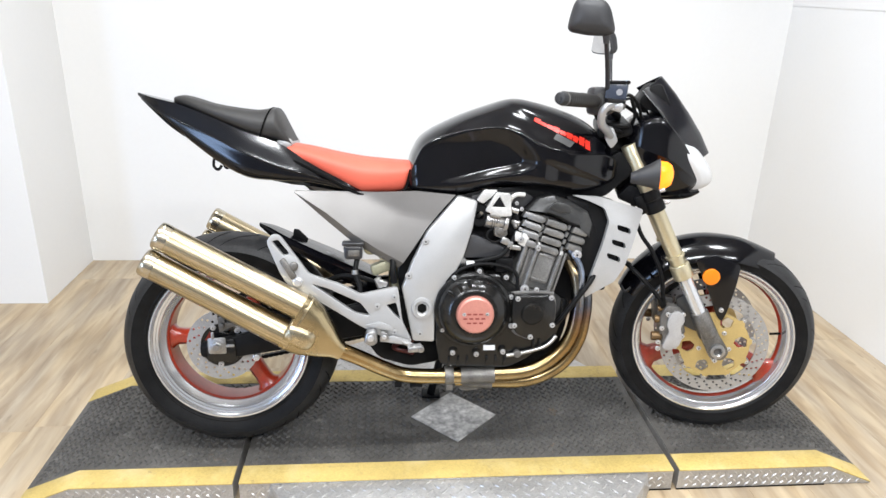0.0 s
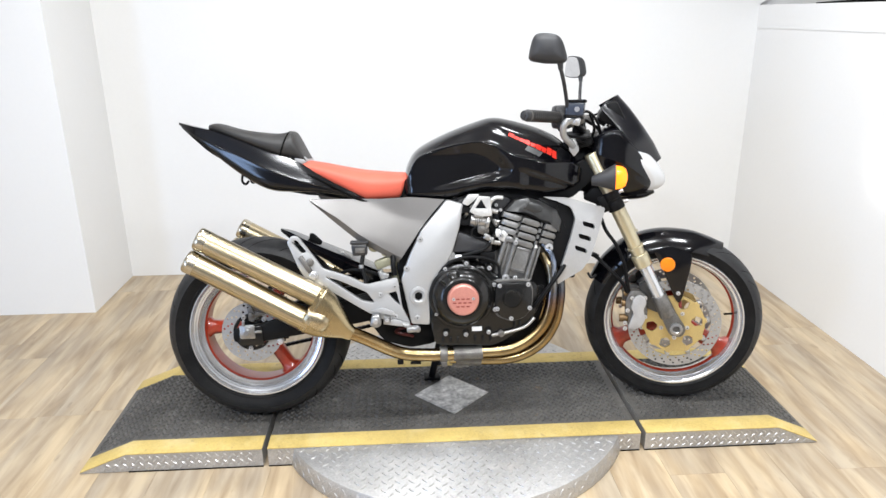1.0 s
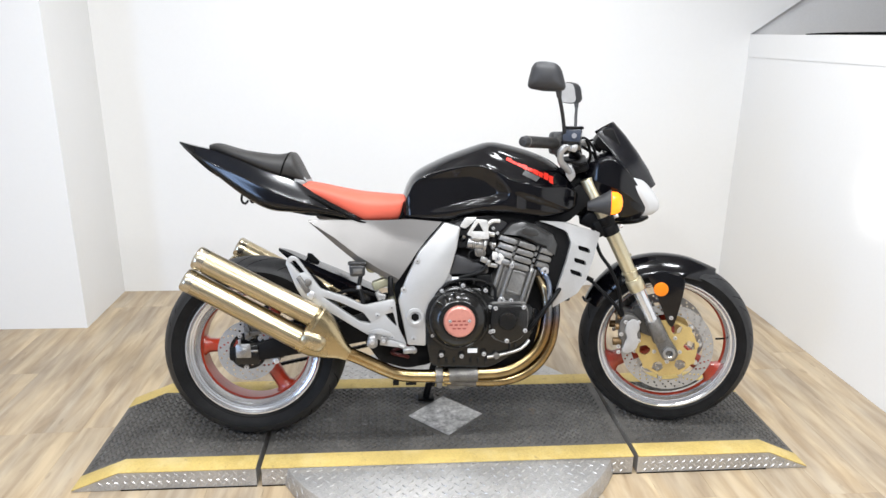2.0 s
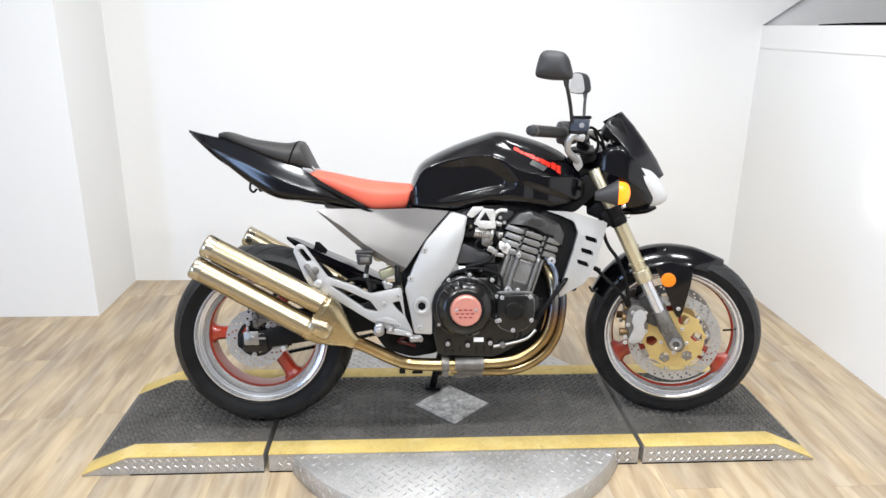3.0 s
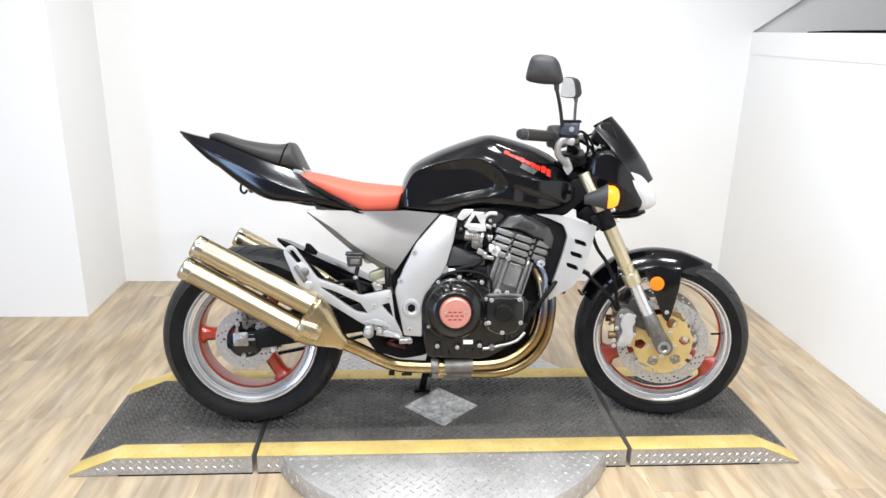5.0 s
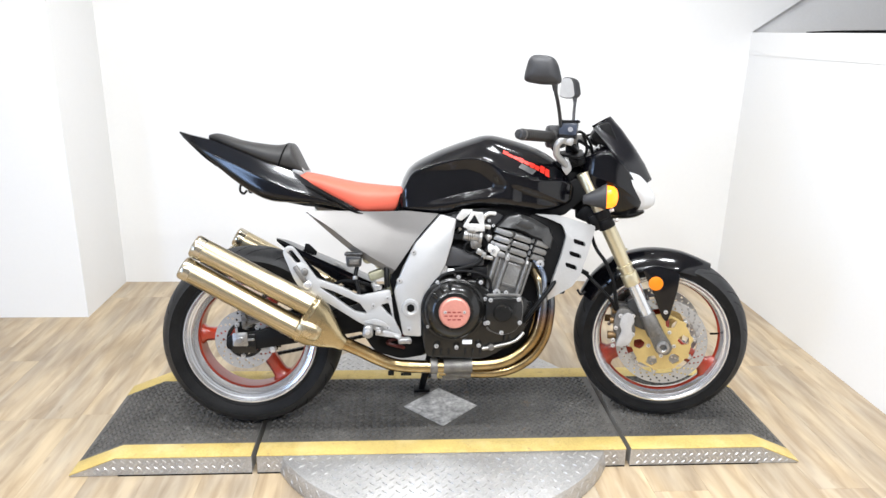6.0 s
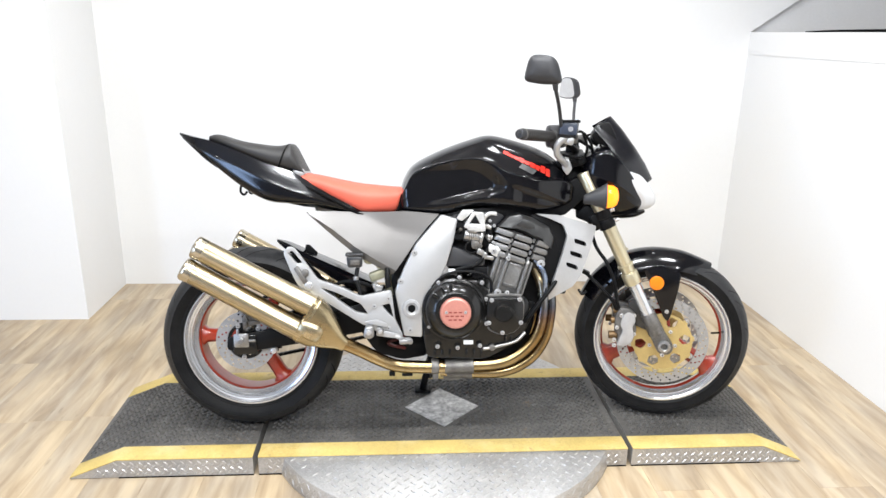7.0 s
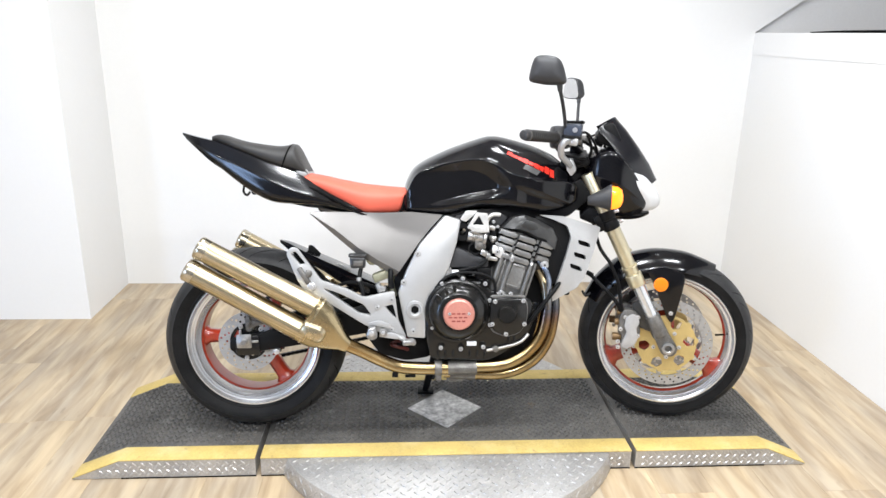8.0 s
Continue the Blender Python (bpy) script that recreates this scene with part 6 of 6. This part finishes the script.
    part("silencer_nose", lofted(rings), M_SHIELD, col, "pale gold-tinted rounded silencer end", angle=60)


both(silencers)

# ---- rear frame: hangers, swingarm, hugger, chain ----
def hanger(s):
    a, b = s * 0.178, s * 0.196
    out = rounded([(-0.558, 0.617), (-0.545, 0.636), (-0.525, 0.634), (-0.476, 0.567), (-0.45, 0.530), (-0.37, 0.503), (-0.316, 0.475), (-0.217, 0.495), (-0.205, 0.40), (-0.178, 0.341), (-0.245, 0.351), (-0.317, 0.389), (-0.407, 0.446), (-0.477, 0.488), (-0.508, 0.505), (-0.525, 0.535)], 0.01, 3)
    holes = [rounded([(-0.545, 0.618), (-0.528, 0.624), (-0.498, 0.585), (-0.515, 0.580)], 0.006), rounded([(-0.445, 0.506), (-0.40, 0.492), (-0.315, 0.452), (-0.29, 0.417), (-0.33, 0.424)], 0.008),
             rounded([(-0.248, 0.446), (-0.222, 0.453), (-0.21, 0.405), (-0.225, 0.418)], 0.005)]
    if s > 0:
        out = rounded([(-0.316, 0.43), (-0.217, 0.45), (-0.205, 0.40), (-0.178, 0.341), (-0.245, 0.351), (-0.317, 0.389)], 0.01, 3)
        holes = [rounded([(-0.25, 0.42), (-0.225, 0.425), (-0.22, 0.40)], 0.004)]
    ob = part("footrest_hanger", soften(prism(out, a, b, holes), 0.0028, 50), M_SILVER, bike, "silver cast footrest hanger")
    if s > 0:
        return
    part("hanger_bolt", merged(cyl((-0.479, s * 0.19, 0.511), (-0.479, s * 0.206, 0.511), 0.0135, n=20, bevel=0.003), cyl((-0.479, s * 0.206, 0.511), (-0.479, s * 0.21, 0.511), 0.008, n=6)), M_BOLT, ob, "bright mounting bolt")
    if s < 0:
        part("pillion_peg", merged(cyl((-0.489, s * 0.18, 0.553), (-0.489, s * 0.205, 0.553), 0.012, n=18, bevel=0.003), box((-0.503, s * 0.197, 0.547), (0.06, 0.022, 0.016), (0, 58, 0), 0.004)), M_GREYCAST, ob, "folded pillion footrest")
    for u, w in ((-0.226, 0.468), (-0.272, 0.443), (-0.226, 0.371)):
        bolt(ob, u, b + s * 0.002, w, 0.007, M_SILVER, depth=0.004)
    peg = part("footrest", merged(soften(prism(rounded([(-0.308, 0.352), (-0.300, 0.384), (-0.276, 0.386), (-0.270, 0.352), (-0.288, 0.342)], 0.009), s * 0.199, s * 0.235), 0.006),
                                  soften(prism(rounded([(-0.266, 0.350), (-0.262, 0.378), (-0.244, 0.374), (-0.240, 0.354)], 0.006), s * 0.199, s * 0.218), 0.004)), M_ALU, bike, "worn bare metal footrest")
    part("peg_pin", merged(cyl((-0.289, s * 0.234, 0.366), (-0.289, s * 0.239, 0.366), 0.0085, n=16, bevel=0.0015), cyl((-0.253, s * 0.217, 0.364), (-0.253, s * 0.222, 0.364), 0.006, n=12, bevel=0.001)), M_BOLT, peg, "bright pivot pin")
    part("heel_guard", soften(prism(rounded([(-0.305, 0.392), (-0.265, 0.401), (-0.232, 0.388), (-0.226, 0.374), (-0.266, 0.382)], 0.006), s * 0.197, s * 0.203), 0.0015), M_SILVER, peg)
    part("pedal_arm", soften(prism(rounded([(-0.268, 0.351), (-0.232, 0.365), (-0.184, 0.350), (-0.182, 0.338), (-0.236, 0.346)], 0.006), s * 0.204, s * 0.212), 0.002), M_SILVER, peg, "silver pedal arm")
    part("pedal", merged(tube([(-0.215, s * 0.20, 0.352), (-0.20, s * 0.208, 0.346), (-0.18, s * 0.22, 0.34), (-0.17, s * 0.235, 0.339)], 0.007, 10), box((-0.173, s * 0.238, 0.339), (0.038, 0.03, 0.017), (0, -5, 0), 0.005), cyl((-0.158, s * 0.24, 0.34), (-0.158, s * 0.256, 0.34), 0.009, n=14, bevel=0.002)), M_ALU, bike, "aluminium foot pedal")



both(hanger)
arm = part("swingarm", merged(
    *[soften(prism(rounded([(-0.14, 0.47), (-0.30, 0.44), (-0.52, 0.385), (-0.66, 0.345), (-0.755, 0.328), (-0.755, 0.285), (-0.66, 0.285), (-0.50, 0.31), (-0.30, 0.345), (-0.14, 0.37)], 0.015), s * 0.088 if s > 0 else s * 0.108, s * 0.125 if s > 0 else s * 0.135), 0.006) for s in (-1, 1)],
    box((-0.24, 0, 0.41), (0.10, 0.22, 0.08), bevel=0.012)), M_SATIN, bike, "black braced swingarm")
part("axle_block", merged(soften(prism(rounded([(-0.735, 0.335), (-0.66, 0.34), (-0.655, 0.275), (-0.735, 0.275)], 0.008), -0.132, -0.14), 0.003)), M_ENGINE, arm)
part("rear_caliper", merged(soften(prism(rounded([(-0.712, 0.405), (-0.70, 0.412), (-0.64, 0.40), (-0.63, 0.385), (-0.65, 0.375), (-0.69, 0.385)], 0.006), -0.085, -0.115), 0.004)), M_GREYCAST, bike, "bare metal rear caliper")
part("brake_line", tube([(-0.66, -0.12, 0.40), (-0.58, -0.13, 0.40), (-0.46, -0.135, 0.405), (-0.36, -0.13, 0.42)], 0.005, 8), M_SATIN, bike)


def hugger():
    """A long flat-topped spear that falls forwards from a point over the tyre, with side skirts."""
    stations = [(-0.606, 0.632, 0.641, 0.010, 0.636), (-0.57, 0.606, 0.630, 0.038, 0.620), (-0.52, 0.574, 0.606, 0.062, 0.592), (-0.46, 0.545, 0.580, 0.078, 0.565), (-0.39, 0.50, 0.549, 0.084, 0.532), (-0.32, 0.462, 0.517, 0.086, 0.498), (-0.27, 0.44, 0.494, 0.080, 0.475)]
    return lofted(body(stations, [(0, 0), (0.8, 0), (0.93, 0.06), (0.97, 0.5), (1, 0.94), (0.99, 1.06), (0.82, 1.86), (0.74, 1.96), (0.4, 2), (0, 2.03)], 3, 5))


hug = part("rear_hugger", hugger(), M_BLACK, bike, "gloss black rear hugger mudguard", angle=60)
part("hugger_tab", soften(prism(rounded([(-0.515, 0.600), (-0.512, 0.622), (-0.498, 0.620), (-0.470, 0.592), (-0.476, 0.582)], 0.004), 0.004, 0.014), 0.002), M_SATIN, hug)
part("hugger_insert", soften(prism(rounded([(-0.418, 0.566), (-0.398, 0.562), (-0.362, 0.536), (-0.378, 0.540)], 0.003), -0.05, -0.046), 0.001), M_ALU, hug, "pale metal strip on the hugger")
part("fluid_bottle", merged(soften(prism(rounded([(-0.362, 0.602), (-0.31, 0.601), (-0.311, 0.565), (-0.358, 0.564)], 0.008), -0.135, -0.17), 0.005), box((-0.336, -0.152, 0.606), (0.058, 0.04, 0.010), bevel=0.003)), mat("smoky_reservoir", (0.022, 0.022, 0.024), 0.3), bike, "small rear brake fluid bottle")
part("bottle_window", box((-0.334, -0.1705, 0.582), (0.03, 0.002, 0.016), bevel=0.0008), M_GREYCAST, bike, "pale level window of the bottle")
part("bottle_hose", tube([(-0.325, -0.155, 0.565), (-0.33, -0.165, 0.53), (-0.318, -0.175, 0.49), (-0.322, -0.18, 0.465)], 0.007, 10), M_SATIN, bike)
shock_can = part("shock_reservoir", merged(cyl((-0.296, -0.10, 0.600), (-0.288, -0.138, 0.588), 0.020, n=20, bevel=0.004), cyl((-0.255, -0.10, 0.570), (-0.255, -0.145, 0.570), 0.0135, n=16, bevel=0.003), box((-0.255, -0.11, 0.535), (0.07, 0.04, 0.03), (0, -20, 0), 0.006)), M_CANISTER, bike, "dull greenish-brass shock reservoir")
part("adjuster", cyl((-0.255, -0.145, 0.570), (-0.255, -0.151, 0.570), 0.008, n=12, bevel=0.001), M_GREYCAST, shock_can)
part("rear_shock", merged(cyl((-0.225, -0.02, 0.62), (-0.215, -0.02, 0.36), 0.02, n=18)), M_CANISTER, bike)
part("master_cylinder", merged(cyl((-0.272, -0.168, 0.514), (-0.262, -0.168, 0.488), 0.010, n=14, bevel=0.002), box((-0.256, -0.170, 0.500), (0.022, 0.016, 0.016), (0, 20, 0), 0.003)), M_ALU, bike, "small bare metal master cylinder")
part("breather_pipe", tube([(-0.236, -0.135, 0.575), (-0.230, -0.155, 0.555), (-0.230, -0.168, 0.53), (-0.226, -0.166, 0.50)], 0.0085, 10), M_SATIN, bike, "black rubber breather pipe")
part("hose_band", merged(cyl((-0.332, -0.166, 0.535), (-0.331, -0.168, 0.524), 0.0086, n=14), cyl((-0.320, -0.178, 0.478), (-0.322, -0.179, 0.466), 0.0092, n=14)), M_ALU, bike, "bare metal hose band")
part("rubber_hose", tube([(-0.42, -0.12, 0.49), (-0.37, -0.14, 0.515), (-0.31, -0.15, 0.51), (-0.26, -0.14, 0.49)], 0.006, 8), M_SATIN, bike)

part("suspension_linkage", merged(soften(prism(rounded([(-0.33, 0.35), (-0.12, 0.36), (-0.09, 0.25), (-0.18, 0.235), (-0.27, 0.262)], 0.02), -0.085, 0.12), 0.01)), M_SATIN, bike, "black suspension linkage")
coil = [(-0.20 + 0.028 * math.cos(t * 0.7), -0.09 - 0.006 * math.sin(t * 0.7) - 0.0, 0.275 + 0.0045 * t) for t in range(0, 26)]
part("shock_spring", tube(coil, 0.006, 8, 2), mat("dark_red_spring", (0.07, 0.007, 0.006), 0.45), bike, "dark red shock spring")

# chain side
part("sprocket", prism([(RC[0] + r * math.cos(t), RC[2] + r * math.sin(t)) for t, r in ((2 * math.pi * i / 84, 0.105 if i % 2 else 0.098) for i in range(84))], 0.098, 0.104, [list(reversed(circle((RC[0], RC[2]), 0.05, 24)))]), M_ENGINE, rear)
links, lme = [], None
lk = merged(soften(prism(rounded([(-0.009, -0.0055), (0.009, -0.0055), (0.009, 0.0055), (-0.009, 0.0055)], 0.005, 2), -0.009, 0.009), 0.001))
lme = bpy.data.meshes.new("chain_link")
lk.to_mesh(lme)
lk.free()
lme.materials.append(M_SATIN)
chain = part("chain_guide", soften(prism(rounded([(-0.68, 0.425), (-0.30, 0.47), (-0.30, 0.46), (-0.68, 0.415)], 0.004), 0.09, 0.11), 0.002), M_SATIN, bike)
for p, q in (((-0.68, 0.41), (-0.18, 0.465)), ((-0.69, 0.196), (-0.18, 0.298))):
    n = 32
    for i in range(n):
        t = (i + 0.5) / n
        o = new("chain_link", lme)
        o.parent = chain
        o.matrix_local = Matrix.Translation((p[0] + (q[0] - p[0]) * t, 0.101, p[1] + (q[1] - p[1]) * t)) @ Matrix.Rotation(-math.atan2(q[1] - p[1], q[0] - p[0]), 4, "Y")

# side stand: from the far side of the frame down to the deck
part("side_stand", merged(tube([(-0.05, 0.09, 0.30), (-0.07, 0.125, 0.20), (-0.09, 0.16, 0.10), (-0.10, 0.187, 0.045)], 0.013, 12), box((-0.10, 0.19, 0.041), (0.06, 0.045, 0.010), (11, 0, 0), 0.003)), M_SATIN, bike, "black side stand leg")
part("stand_spring", tube([(-0.03, 0.08, 0.24), (-0.06, 0.13, 0.15), (-0.075, 0.15, 0.10)], 0.008, 10), M_ENGINE, bike)
part("cooler_line", tube([(0.26, -0.10, 0.44), (0.24, -0.12, 0.38), (0.20, -0.13, 0.33), (0.10, -0.14, 0.29)], 0.011, 10), M_SATIN, bike)
part("chrome_drain_pipe", tube([(0.085, -0.172, 0.292), (0.14, -0.172, 0.302), (0.195, -0.17, 0.318), (0.225, -0.165, 0.345)], 0.0055, 10), M_ALU, bike, "thin bare metal drain pipe")
part("brake_line_top", barred(tube([(0.40, -0.20, 1.03), (0.42, -0.185, 1.035), (0.44, -0.15, 1.015), (0.455, -0.10, 0.975), (0.46, -0.05, 0.90)], 0.0045, 8)), M_SATIN, bike)
part("banjo_bolt", barred(cyl((0.395, -0.2, 1.018), (0.41, -0.2, 1.045), 0.0065, n=10)), M_BOLT, bike, "bright banjo bolt")
part("throttle_cable", barred(tube([(0.33, -0.215, 0.99), (0.35, -0.20, 0.965), (0.39, -0.17, 0.955), (0.43, -0.12, 0.945), (0.42, -0.06, 0.90)], 0.0042, 8)), M_SATIN, bike)
part("throttle_cable", barred(tube([(0.335, -0.21, 0.985), (0.362, -0.19, 0.95), (0.40, -0.15, 0.94), (0.425, -0.10, 0.92)], 0.0042, 8)), M_SATIN, bike)
part("clutch_cable", barred(tube([(0.38, 0.20, 1.01), (0.44, 0.16, 1.03), (0.475, 0.08, 1.02), (0.465, 0.0, 0.95)], 0.0042, 8)), M_SATIN, bike)
for u_, w_ in ((0.364, 1.0715), (0.409, 1.0715)):
    part("cap_screw", barred(cyl((u_, -0.243, w_ - 0.002), (u_, -0.243, w_ + 0.0015), 0.004, n=10)), M_BOLT, res)
part("horn_wiring", merged(tube([(0.42, -0.06, 0.92), (0.44, -0.09, 0.88), (0.43, -0.10, 0.83), (0.40, -0.06, 0.78)], 0.006, 8), tube([(0.40, -0.12, 0.98), (0.44, -0.10, 0.96), (0.465, -0.05, 0.95), (0.50, -0.03, 0.93)], 0.005, 8), tube([(0.41, -0.14, 1.0), (0.43, -0.12, 0.95), (0.42, -0.08, 0.90)], 0.005, 8)), M_SATIN, bike)
part("hose_clip", merged(tube([(0.40, -0.17, 0.49), (0.41, -0.18, 0.475), (0.425, -0.18, 0.485)], 0.004, 8)), M_SATIN, bike)

# ---- floor planks ----
PW, PL = 0.18, 1.22
pm = bpy.data.meshes.new("plank")
b = soften(box((0, 0, -0.002), (PW - 0.0005, PL - 0.0005, 0.004)), 0.0003, seg=1)
b.to_mesh(pm)
b.free()
pm.materials.append(M_WOOD)
rng = random.Random(4)
i = 0
x = XR - PW / 2
while x > -3.3:
    off = rng.random() * PL
    y = YB - PL / 2 + off
    while y > -1.9:
        if y - PL / 2 < YB:
            yy = y
            cut = max(0.0, y + PL / 2 - (YB if x > XL else YL))
            if cut < PL - 0.05:
                o = new("plank", pm)
                o.parent = floor
                o.location = (x, yy - cut / 2, 0)
                o.scale = (1, (PL - cut) / PL, 1)
        y -= PL
    x -= PW
